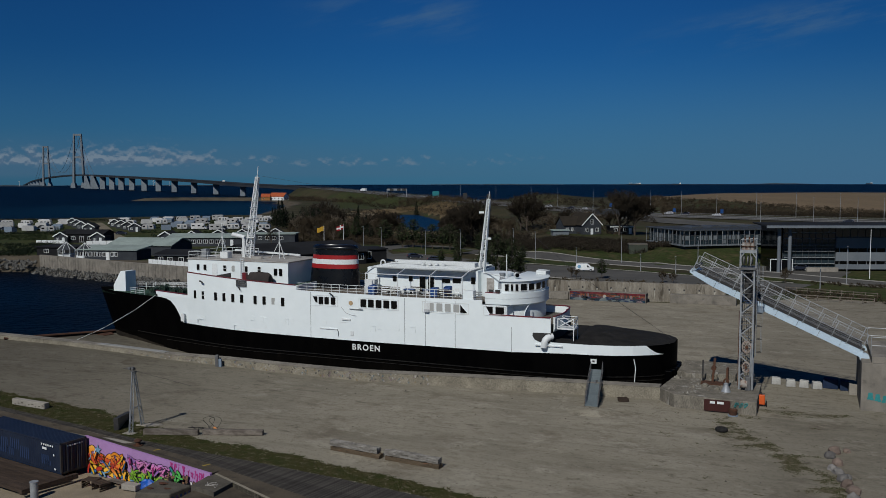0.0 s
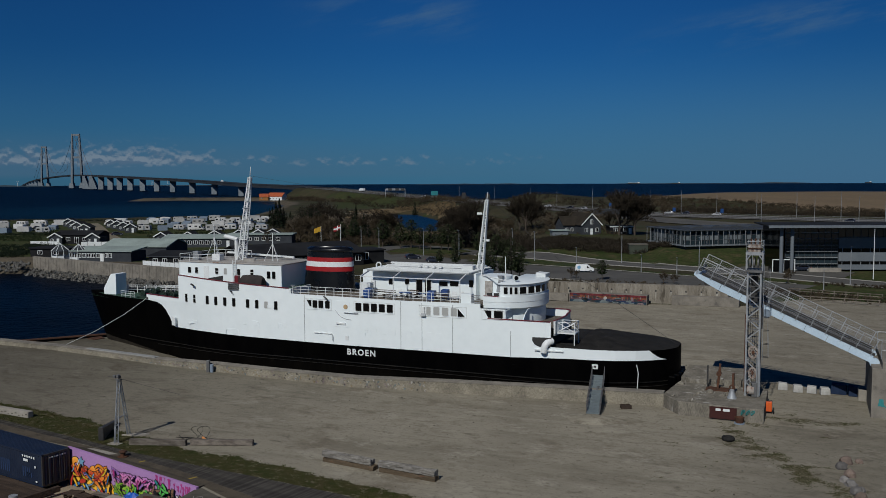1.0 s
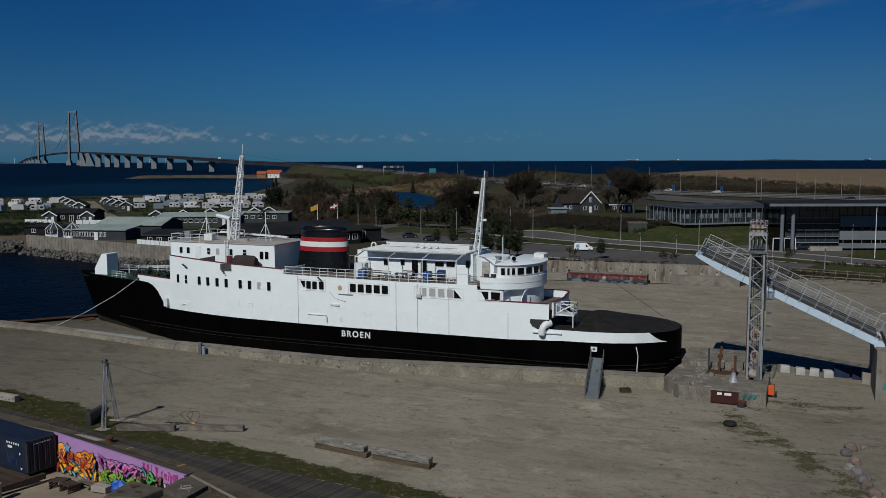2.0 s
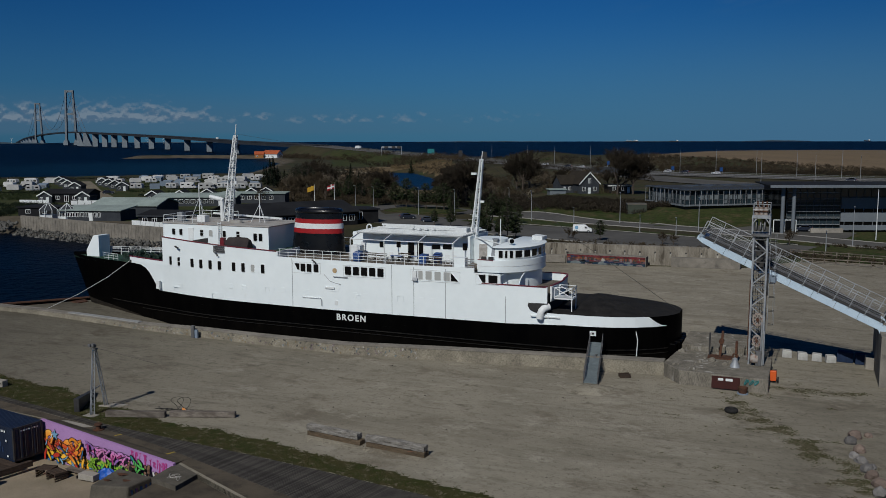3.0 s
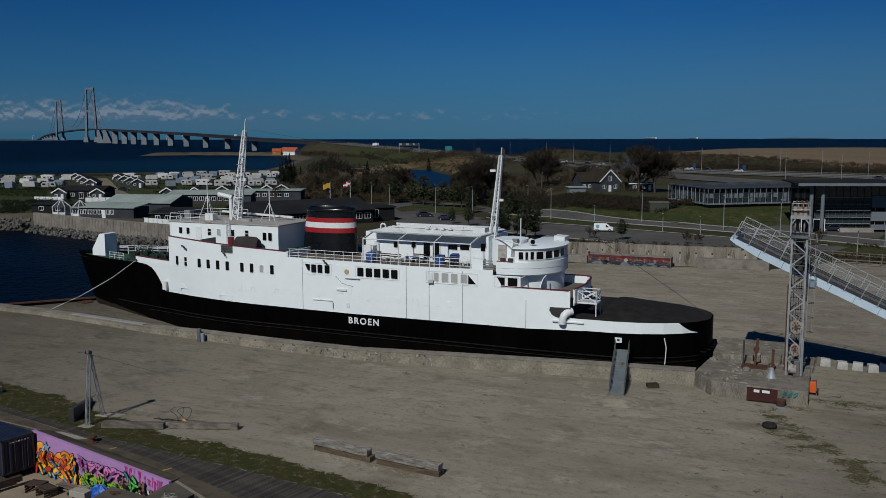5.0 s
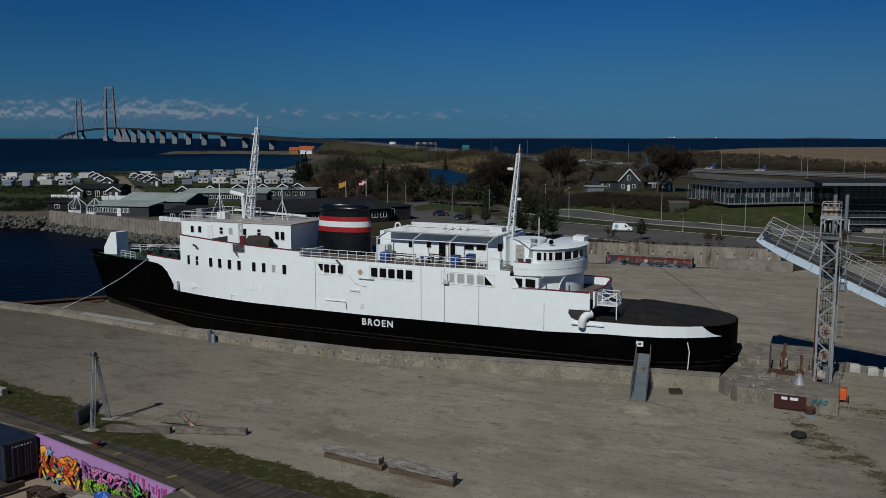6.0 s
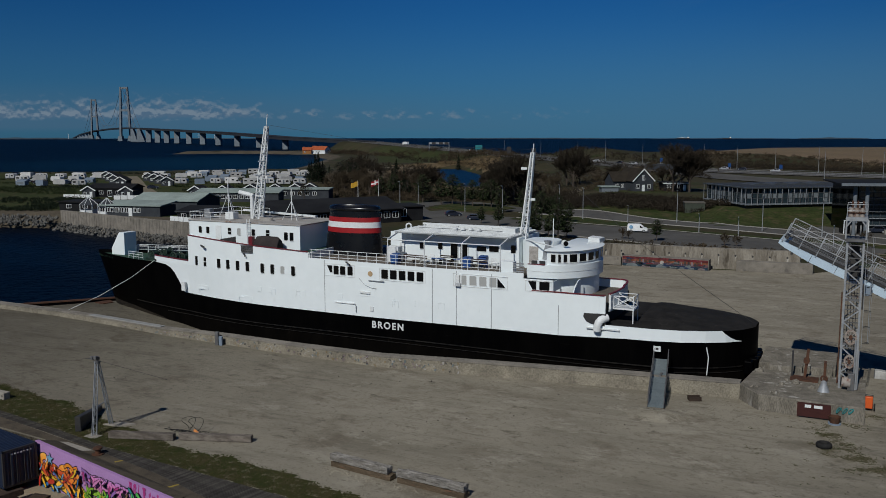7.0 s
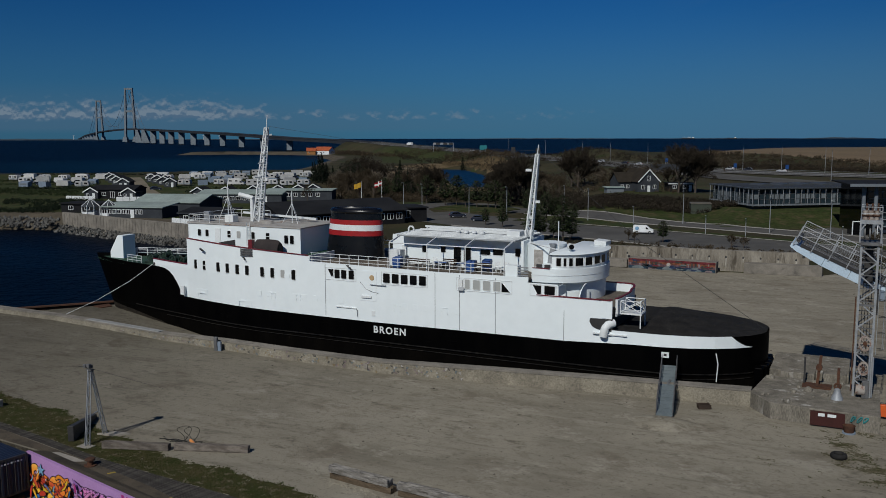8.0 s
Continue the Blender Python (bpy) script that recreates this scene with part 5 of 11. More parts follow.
part("gangway_bracket", Geo().path([(-2.2, -0.1, 4.25), (-2.05, -0.1, 4.0), (-2.05, -0.1, 3.4)], 0.04), M_STEEL, ferry)
part("scupper", Geo().box(-0.4, 0.0, -0.05, 0.0, 3.6, 4.1), M_WPAINT, ferry)
part("roller_door", Geo().box(9.2, 9.95, -0.04, 0.0, 7.1, 8.05), M_WPAINT, ferry, bevel=0.01)
part("window_hopper", Geo().hexa([(9.3, -0.3, 7.0), (9.9, -0.3, 7.0), (9.9, -0.02, 7.0), (9.3, -0.02, 7.0), (9.3, -0.1, 7.3), (9.9, -0.1, 7.3), (9.9, -0.02, 7.3), (9.3, -0.02, 7.3)]), M_STEEL, ferry)
part("lamp_hood", Geo().path([(-3.1, 0.0, 8.55), (-3.1, -0.3, 8.6), (-2.6, -0.35, 8.35), (-2.6, -0.3, 8.15)], 0.07), M_DARK, ferry)
for x0_, x1_, z0_, z1_ in ((-17.15, -15.5, 3.2, 3.9), (-24.0, -22.2, 3.9, 4.5), (-11.1, -10.4, 6.75, 7.2)):
    part("hatch_plate", Geo().hexa([(x_, CY - half(x_, zz_) - o_, zz_) for zz_ in (z0_, z1_) for x_, o_ in ((x0_, 0.02), (x1_, 0.02), (x1_, -0.05), (x0_, -0.05))]), M_WHITE, ferry, bevel=0.01)
for x_ in (-9.8, -8.6, -7.2, -4.0, 2.2, 3.4, 4.6, 5.8, 9.2, 10.4, 11.6, -13.0, -14.4):
    part("port_cover", Geo().box(x_ - 0.27, x_ + 0.27, -0.012, 0.01, 4.55, 5.15), M_WHITE, ferry, bevel=0.012)
for x_, z_ in ((-20.5, 2.3), (-18.8, 1.9), (-6.2, 2.1), (-4.2, 1.95), (8.6, 1.6), (20.5, 2.0), (2.0, 1.35), (6.0, 1.3)):
    part("scuff_plate", Geo().box(x_ - 0.5, x_ + 0.5, CY - half(x_, z_) - 0.04, CY - half(x_, z_) + 0.05, z_ - 0.3, z_ + 0.3), M_BLACK, ferry, bevel=0.01)
part("hawse_fitting", Geo().beam((-36.6, CY - half(-36.6, 5) - 0.06, 5.2), (-35.7, CY - half(-35.7, 4.6) - 0.04, 4.7), 0.14, 0.3), M_BLACK, ferry)
part("bulwark_hinge", Geo().box(-26.4, -25.9, 1.0, 1.3, 3.6, 4.6), M_WPAINT, ferry)
# foredeck gear
M_DKGREEN = surf("dark_green_machinery_paint", (0.012, 0.03, 0.022), (0.02, 0.042, 0.03), 1.2, 0.6, 0.1, stain=((0.05, 0.03, 0.02), 2.0, 0.6, 0.75))


def ring_of(x, y, z, r):
    """A spoked hand wheel or rope flange standing across the ship."""
    g = Geo().path([(x + r * math.cos(t), y, z + r * math.sin(t)) for t in np.linspace(0, 2 * math.pi, 15)], 0.07, 6)
    for t in np.linspace(0, math.pi, 4)[:-1]:
        g.beam((x - r * math.cos(t), y, z - r * math.sin(t)), (x + r * math.cos(t), y, z + r * math.sin(t)), 0.08)
    return g


for side in (1,):
    xs_r = np.linspace(-40.5, -26.5, 11)
    pr_ = [(x, CY + side * (half(x, 6.7) - 0.15)) for x in xs_r]
    for x, y in pr_:
        part("rail_post", Geo().tube((x, y, 6.3), (x, y, 7.4), 0.035, 6), M_WPAINT, ferry)
    for z_ in (6.75, 7.1, 7.4):
        part("deck_rail", Geo().path([(x, y, z_) for x, y in pr_], 0.03, 6), M_WPAINT, ferry)
for x_, y_, r_ in ((-34.3, 5.2, 0.75), (-34.3, 7.4, 0.75), (-30.6, 5.0, 0.8), (-29.2, 5.0, 0.7)):
    wi = part("winch", Geo().tube((x_, y_ - 0.5, 6.95), (x_, y_ + 0.5, 6.95), r_ * 0.4, 16), M_DKGREEN, ferry, "green mooring winch")
    for o_ in (-0.55, 0.55):
        part("flange", ring_of(x_, y_ + o_, 6.95, r_ * 0.62), M_DKGREEN, wi)
    part("bed", Geo().box(x_ - 0.8, x_ + 0.8, y_ - 0.7, y_ + 0.7, 6.3, 6.55), M_DKGREEN, wi)
part("fairlead", Geo().tube((-31.2, 2.25, 6.75), (-31.2, 2.0, 6.75), 0.16, 10), M_DARK, ferry)
for xa_, xb_ in ((-43.0, -39.0), (-38.0, -33.0)):
    for z_ in (6.8, 7.25):
        part("bow_rail", Geo().tube((xa_, CY + half(xa_, 6.3) - 0.15, z_), (xb_, CY + half(xb_, 6.3) - 0.15, z_), 0.03, 6), M_WPAINT, ferry)
    for k_ in np.linspace(0, 1, 4):
        x_ = xa_ + (xb_ - xa_) * k_
        part("bow_stanchion", Geo().tube((x_, CY + half(xa_, 6.3) + (half(xb_, 6.3) - half(xa_, 6.3)) * k_ - 0.15, 6.3), (x_, CY + half(xa_, 6.3) + (half(xb_, 6.3) - half(xa_, 6.3)) * k_ - 0.15, 7.25), 0.03, 6), M_WPAINT, ferry)
for xa_, xb_ in ((-37.3, -34.4),):
    for z_ in (6.7, 7.0, 7.3):
        part("bow_rail", Geo().tube((xa_, CY - 2.6, z_), (xb_, CY - 3.2, z_), 0.03, 6), M_WPAINT, ferry)
    for k_ in (0, 0.33, 0.67, 1):
        part("bow_stanchion", Geo().tube((xa_ + 2.9 * k_, CY - 2.6 - 0.6 * k_, 6.3), (xa_ + 2.9 * k_, CY - 2.6 - 0.6 * k_, 7.3), 0.03, 6), M_WPAINT, ferry)
# stern fenders, hanging rope, wires
for y_ in (3.6, 4.8, 6.0, 7.2, 8.4):
    xe = 36.9 - 0.06 * (y_ - 6.5) ** 2
    part("stern_fender", Geo().box(xe - 0.3, xe + 0.45, y_ - 0.5, y_ + 0.5, 0.5, 1.7), M_BLACK, ferry, bevel=0.12)
part("hanging_rope", Geo().path([(33.2, 0.9, 3.1), (33.4, 0.9, 2.2), (33.3, 0.9, 0.6)], 0.05), M_WPAINT, ferry)
part("stern_wire", Geo().path([(14.8, CY, 20.2), (25.5, CY, 11.5), (36.3, CY, 4.6)], 0.02, 4), M_DARK, ferry)
part("aerial_wire", Geo().path([(-17.7, CY, 22.8), (-2, CY, 20.6), (14.8, CY, 20.2)], 0.012, 4), M_DARK, ferry)


# loose furniture on the promenade deck
def deck_bench():
    e = thing("deck_bench", "dark slatted bench on the promenade deck", "bench", group="deck benches")
    for y_ in (-0.2, 0.0, 0.2):
        part("slat", Geo().box(-0.75, 0.75, y_ - 0.08, y_ + 0.08, 0.42, 0.46), M_DKTIMBER, e)
    for z_ in (0.6, 0.8):
        part("back_slat", Geo().box(-0.75, 0.75, 0.26, 0.3, z_, z_ + 0.12), M_DKTIMBER, e)
    for x_ in (-0.6, 0.6):
        part("leg", Geo().box(x_ - 0.04, x_ + 0.04, -0.25, 0.3, 0.0, 0.42), M_DARK, e)
    return e


b0 = deck_bench()
b0.matrix_basis = pose(2.9, 2.4, 8.45)
for x_, y_ in ((4.2, 2.2), (6.6, 3.4), (10.8, 2.2)):
    copy_thing(b0, pose(x_, y_, 8.45))


def deck_table():
    e = thing("deck_table", "blue-topped table on the promenade deck", "table", group="deck tables")
    part("tabletop", Geo().box(-0.7, 0.7, -0.4, 0.4, 0.7, 0.76), M_BLUE, e, bevel=0.01)
    for x_ in (-0.6, 0.6):
        part("leg", Geo().box(x_ - 0.04, x_ + 0.04, -0.3, 0.3, 0, 0.7), M_STEEL, e)
    return e


t0_ = deck_table()
t0_.matrix_basis = pose(6.2, 2.6, 8.45)
copy_thing(t0_, pose(8.6, 2.9, 8.45))


def deck_bin(label):
    e = thing("storage_box", label, "box", group="blue boxes")
    part("body", Geo().loft([[(-0.4, -0.35, 0), (0.4, -0.35, 0), (0.4, 0.35, 0), (-0.4, 0.35, 0)], [(-0.45, -0.4, 0.8), (0.45, -0.4, 0.8), (0.45, 0.4, 0.8), (-0.45, 0.4, 0.8)]]), M_BLUE, e, bevel=0.03)
    part("lid", Geo().hexa([(-0.47, -0.42, 0.8), (0.47, -0.42, 0.8), (0.47, 0.42, 0.8), (-0.47, 0.42, 0.8), (-0.42, -0.3, 1.05), (0.42, -0.3, 1.05), (0.42, 0.4, 1.1), (-0.42, 0.4, 1.1)]), M_BLUE, e, bevel=0.03)
    return e


k0 = deck_bin("bright blue plastic storage box on the promenade deck")
k0.matrix_basis = pose(1.7, 1.7, 8.45)
copy_thing(k0, pose(9.5, 2.5, 8.45))
copy_thing(k0, pose(11.0, 2.9, 8.45) @ Matrix.Diagonal((0.95, 0.9, 1.15, 1)))


def deck_chair():
    e = thing("deck_chair", "white plastic chair on the promenade deck", "chair", group="deck chairs")
    part("seat", Geo().box(-0.28, 0.28, -0.28, 0.28, 0.4, 0.46), M_WPAINT, e, bevel=0.02)
    part("backrest", Geo().hexa([(-0.28, 0.24, 0.46), (0.28, 0.24, 0.46), (0.28, 0.3, 0.46), (-0.28, 0.3, 0.46), (-0.24, 0.34, 0.95), (0.24, 0.34, 0.95), (0.24, 0.38, 0.95), (-0.24, 0.38, 0.95)]), M_WPAINT, e)
    for x_ in (-0.25, 0.25):
        for y_ in (-0.25, 0.25):
            part("leg", Geo().beam((x_, y_, 0), (x_, y_, 0.4), 0.05), M_WPAINT, e)
    return e


c0 = deck_chair()
c0.matrix_basis = pose(4.0, 3.3, 8.45, 0, 0, 20)
for x_, y_, r_ in ((4.9, 3.3, -10), (12.0, 3.4, 30), (12.7, 3.2, -20)):
    copy_thing(c0, pose(x_, y_, 8.45, 0, 0, r_))

# ---- quay edge: retaining wall with graffiti ----
M_PINK = surf("lilac_wall_paint", (0.42, 0.24, 0.49), (0.37, 0.21, 0.43), 0.6, 0.75, 0.1, stain=((0.38, 0.24, 0.4), 1.2, 0.6, 0.8))
SPRAY = {n: surf("spray_" + n, c, tuple(v * 0.8 for v in c), 1.5, 0.6, 0.05) for n, c in dict(
    orange=(0.75, 0.25, 0.02), yellow=(0.75, 0.45, 0.03), red=(0.55, 0.04, 0.02), blue=(0.03, 0.16, 0.42), black=(0.015, 0.013, 0.015), green=(0.2, 0.42, 0.03),
    lime=(0.1, 0.5, 0.1), magenta=(0.42, 0.04, 0.22), pink=(0.6, 0.22, 0.45), violet=(0.3, 0.14, 0.42), brown=(0.24, 0.13, 0.08), sky=(0.2, 0.4, 0.6), teal=(0.03, 0.24, 0.25), white=(0.7, 0.68, 0.7)).items()}
M_DULL = [surf("faded_spray", c_, tuple(v * 0.7 for v in c_), 2, 0.8, 0.05) for c_ in ((0.17, 0.2, 0.21), (0.4, 0.38, 0.35), (0.22, 0.17, 0.18), (0.26, 0.2, 0.12), (0.1, 0.092, 0.084))]
QA, QB = Vector((-9.6, -35.78, 0)), Vector((8.95, -39.3, 0))
Q_LEN = (QB - QA).length
Q_DIR = (QB - QA).normalized()
Q_OUT = Vector((Q_DIR.y, -Q_DIR.x, 0))
Q_OFF = 2.23


def wall_top(s):
    return 0.66 - 0.03 * s


def on_wall(s, z, d=0.0):
    p = QA + Q_DIR * (s + Q_OFF) + Q_OUT * (0.005 + d)
    return (p.x, p.y, z)


def fade(name, stops, wobble=0.35):
    """Spray paint that blends from one colour to the next up the wall; stops: (height, colour)."""
    m = bpy.data.materials.new(name)
    m.use_nodes = True
    n, l = m.node_tree.nodes, m.node_tree.links
    b = n["Principled BSDF"]
    b.inputs["Roughness"].default_value = 0.55
    co, sep, tex, add, rng_, ramp = (n.new(k) for k in ("ShaderNodeTexCoord", "ShaderNodeSeparateXYZ", "ShaderNodeTexNoise", "ShaderNodeMath", "ShaderNodeMapRange", "ShaderNodeValToRGB"))
    l.new(co.outputs["Object"], sep.inputs[0])
    l.new(co.outputs["Object"], tex.inputs["Vector"])
    tex.inputs["Scale"].default_value, tex.inputs["Detail"].default_value = 2.2, 3.0
    add.operation = "MULTIPLY_ADD"
    l.new(tex.outputs["Fac"], add.inputs[0])
    add.inputs[1].default_value = wobble * 2
    l.new(sep.outputs["Z"], add.inputs[2])
    lo, hi = stops[0][0] + wobble, stops[-1][0] + wobble
    rng_.inputs["From Min"].default_value, rng_.inputs["From Max"].default_value = lo, hi
    l.new(add.outputs[0], rng_.inputs["Value"])
    while len(ramp.color_ramp.elements) < len(stops):
        ramp.color_ramp.elements.new(0.5)
    for e, (z, c) in zip(ramp.color_ramp.elements, stops):
        e.position = (z + wobble - lo) / (hi - lo)
        e.color = (*c, 1)
    l.new(rng_.outputs["Result"], ramp.inputs[0])
    l.new(ramp.outputs[0], b.inputs["Base Color"])
    return m


SPRAY["fire"] = fade("spray_fire_blend", ((-2.4, (0.8, 0.42, 0.03)), (-1.6, (0.85, 0.45, 0.04)), (-1.1, (0.72, 0.17, 0.02)), (-0.6, (0.78, 0.26, 0.03)), (0.1, (0.85, 0.5, 0.1))), 0.3)
SPRAY["ember"] = fade("spray_ember_blend", ((-2.2, (0.8, 0.36, 0.03)), (-1.2, (0.5, 0.05, 0.02)), (0.0, (0.8, 0.25, 0.02))), 0.4)
SPRAY["bloom"] = fade("spray_bloom_blend", ((-2.0, (0.3, 0.5, 0.03)), (-1.25, (0.22, 0.42, 0.04)), (-0.95, (0.5, 0.12, 0.32)), (-0.55, (0.62, 0.18, 0.42)), (0.1, (0.3, 0.2, 0.5))), 0.15)
ret = Geo()
for (xa, ya), (xb, yb) in zip(QUAY, QUAY[1:]):
    ret.hexa([(xa, ya, -2.6), (xb, yb, -2.6), (xb, yb + 0.5, -2.6), (xa, ya + 0.5, -2.6), (xa, ya, -0.02), (xb, yb, -0.02), (xb, yb + 0.5, -0.02), (xa, ya + 0.5, -0.02)])
wall_quay = setting("wall_quay", ret, M_OLDCONC, "concrete retaining wall between the quay and the beach", "wall")
pw = Geo()
s0_, s1_ = 1.3, Q_LEN - Q_OFF
a, b = on_wall(s0_, -2.7), on_wall(s1_, -2.7)
a2, b2 = on_wall(s0_, -2.7, -0.22), on_wall(s1_, -2.7, -0.22)
pw.hexa([a, b, b2, a2, (a[0], a[1], wall_top(s0_)), (b[0], b[1], wall_top(s1_)), (b2[0], b2[1], wall_top(s1_)), (a2[0], a2[1], wall_top(s0_))])
mural = part("painted_panel", pw, M_PINK, wall_quay, "lilac painted wall face with bright graffiti")
f0, f1 = on_wall(s0_, 0, -0.215)[:2], on_wall(s1_, 0, -0.215)[:2]
fillg = Geo().hexa([(*f0, -2.6), (*f1, -2.6), (8.95, -38.1, -2.6), (-6.2, -34.6, -2.6), (*f0, wall_top(s0_) - 0.015), (*f1, wall_top(s1_) - 0.015), (8.95, -38.1, 0.015), (-6.2, -34.6, 0.015)])
part("backfill", fillg, M_QUAYTOP, wall_quay, "brown concrete behind the painted wall")
d_ = 0.003


def blob(s, z, pts, colour, depth=None, parent=None, outline_w=0.06):
    """A sprayed shape with a black rim, its points given about (s, z)."""
    global d_
    n = len(pts)
    cx, cy = sum(p for p, _ in pts) / n, sum(q for _, q in pts) / n
    big = []
    for p, q in pts:
        d = math.hypot(p - cx, q - cy) or 1
        big.append((cx + (p - cx) * (1 + outline_w / d), cy + (q - cy) * (1 + outline_w / d)))
    lim = lambda v: min(max(v, -2.45), 0.5)
    part("sprayed_shape", Geo().add([on_wall(s + p, lim(z + q), d_) for p, q in big], [tuple(range(n))]), SPRAY["black"], wall_quay)
    part("sprayed_shape", Geo().add([on_wall(s + p, lim(z + q), d_ + 0.0015) for p, q in pts], [tuple(range(n))]), SPRAY[colour], wall_quay)
    d_ += 0.003


def stroke(pts, w, colour, rim=0.055, taper=0.75):
    """A swelling sprayed stroke through a few points, with a black rim."""
    global d_
    P = np.array(pts, float)
    t = np.linspace(0, len(P) - 1, 6 * (len(P) - 1) + 1)
    C = []
    for v in t:
        i = min(int(v), len(P) - 2)
        f = v - i
        p0, p1, p2, p3 = P[max(i - 1, 0)], P[i], P[i + 1], P[min(i + 2, len(P) - 1)]
        C.append(0.5 * ((2 * p1) + (p2 - p0) * f + (2 * p0 - 5 * p1 + 4 * p2 - p3) * f * f + (3 * p1 - p0 - 3 * p2 + p3) * f ** 3))
    C = np.array(C)
    T = np.gradient(C, axis=0)
    T /= np.linalg.norm(T, axis=1)[:, None] + 1e-9
    N = np.stack([-T[:, 1], T[:, 0]], 1)
    prof = w / 2 * (taper + (1 - taper) * np.sin(np.linspace(0, math.pi, len(C))))
    for extra, mat, dd in ((rim, SPRAY["black"], 0.0), (0.0, SPRAY[colour], 0.0015)):
        h = (prof + extra)[:, None]
        cc = C.copy()
        cc[0] -= T[0] * extra
        cc[-1] += T[-1] * extra
        left, right = cc + N * h, cc - N * h
        g = Geo()
        n = len(cc)
        lim = lambda v: min(max(v, -2.45), 0.5)
        g.add([on_wall(p, lim(q), d_ + dd) for p, q in left] + [on_wall(p, lim(q), d_ + dd) for p, q in right], [(i, i + 1, n + i + 1, n + i) for i in range(n - 1)])
        part("sprayed_stroke", g, mat, wall_quay)
    d_ += 0.003


rg = random.Random(5)


def bent(w, h, lean, waist, n=9):
    """A swollen, leaning letter stroke."""
    right = [(w / 2 * (1 - waist * math.sin(math.pi * i / n)) + lean * i / n, -h / 2 + h * i / n) for i in range(n + 1)]
    left = [(-w / 2 * (1 - waist * 0.6 * math.sin(math.pi * i / n + 0.7)) + lean * i / n, -h / 2 + h * i / n) for i in range(n + 1)]
    top = [(lean + w * 0.25, h / 2 + 0.08), (lean - w * 0.25, h / 2 + 0.06)]
    return right + top + left[::-1]


def circle(r, sq=1.0, n=16):
    return [(r * math.cos(2 * math.pi * i / n), r * sq * math.sin(2 * math.pi * i / n)) for i in range(n)]


for i in range(7):                                   # blue shadow along the foot
    blob(1.9 + i * 0.9, -2.22 + 0.05 * i + 0.07 * math.sin(i * 1.9), circle(0.55, 0.34), "blue" if i % 3 else "sky")
# first word: interlaced burning letters
for pts_, w_, c_ in (([(1.5, -1.9), (2.3, -1.75), (3.2, -2.0), (4.2, -1.85), (5.2, -2.05), (6.3, -1.8), (7.2, -2.0)], 0.62, "fire"),
                     ([(2.9, -0.55), (2.4, -0.25), (1.9, -0.55), (2.1, -1.05), (2.7, -1.25), (2.8, -1.7), (2.1, -1.95)], 0.5, "fire"),
                     ([(3.3, -0.75), (3.0, -1.2), (3.4, -1.65), (4.0, -1.35), (3.9, -0.85), (3.4, -0.7)], 0.42, "ember"),
                     ([(4.3, -1.75), (4.2, -1.2), (4.45, -0.7), (5.0, -0.6), (5.2, -1.0), (4.6, -1.2)], 0.42, "fire"),
                     ([(5.2, -1.9), (5.0, -1.35), (5.5, -1.05), (5.9, -0.5), (6.4, -0.25)], 0.36, "ember"),
                     ([(5.6, -0.4), (6.0, -0.9), (6.5, -1.3), (7.0, -1.75)], 0.42, "fire"),
                     ([(2.4, -0.8), (3.3, -0.95), (4.4, -1.0), (5.6, -1.35), (6.9, -1.0)], 0.3, "ember"),
                     ([(1.6, -1.3), (2.2, -1.5), (3.0, -1.45), (3.8, -1.7), (4.6, -1.5)], 0.26, "yellow"),
                     ([(4.9, -0.5), (5.3, -0.25), (5.8, -0.35), (6.1, -0.7)], 0.22, "orange"),
                     ([(3.6, -2.1), (4.0, -1.75), (4.8, -1.7), (5.4, -2.05)], 0.24, "yellow"),
                     ([(1.7, -0.9), (1.8, -1.3), (1.6, -1.7)], 0.3, "red")):
    stroke(pts_, w_, c_)
for s_, z_, c_ in ((4.5, -1.25, "sky"), (4.9, -1.45, "blue"), (2.6, -0.5, "white"), (3.5, -1.0, "white"), (5.7, -1.7, "sky"), (6.6, -1.55, "red")):
    blob(s_, z_, bent(0.16, 0.36, 0.2, 0.4), c_, outline_w=0.03)
star = [((0.46 if i % 2 == 0 else 0.19) * math.sin(2 * math.pi * i / 10), (0.46 if i % 2 == 0 else 0.19) * math.cos(2 * math.pi * i / 10)) for i in range(10)]
blob(3.15, -0.28, star, "sky", outline_w=0.04)
# second word: swollen letters, green below and pink above
for i in range(8):
    s_ = 7.75 + i * 0.6
    z_ = -1.0 + 0.03 * i + 0.06 * math.sin(i * 2.3)
    blob(s_, z_, bent(0.62, 1.35 - 0.03 * i, 0.3 * math.sin(i * 1.7), 0.3), "bloom", outline_w=0.05)
    if i % 3 != 1:
        blob(s_ + 0.05, z_ + 0.02 * (-1) ** i, circle(0.1, 2.2), "black" if i % 2 else "pink", outline_w=0.02)
    if i % 2:
        stroke([(s_ - 0.3, z_ + 0.62), (s_ + 0.05, z_ + 0.45), (s_ + 0.4, z_ + 0.66)], 0.2, "bloom", 0.04)
blob(7.4, -0.25, [(-0.35, 0.3), (0.2, 0.15), (0.75, -0.1), (0.5, -0.3), (-0.1, -0.25)], "violet", outline_w=0.04)
for i in range(9):
    blob(7.5 + i * 0.5, -1.85 + 0.035 * i, circle(0.24, 0.5), "lime" if i % 2 else "green", outline_w=0.03)
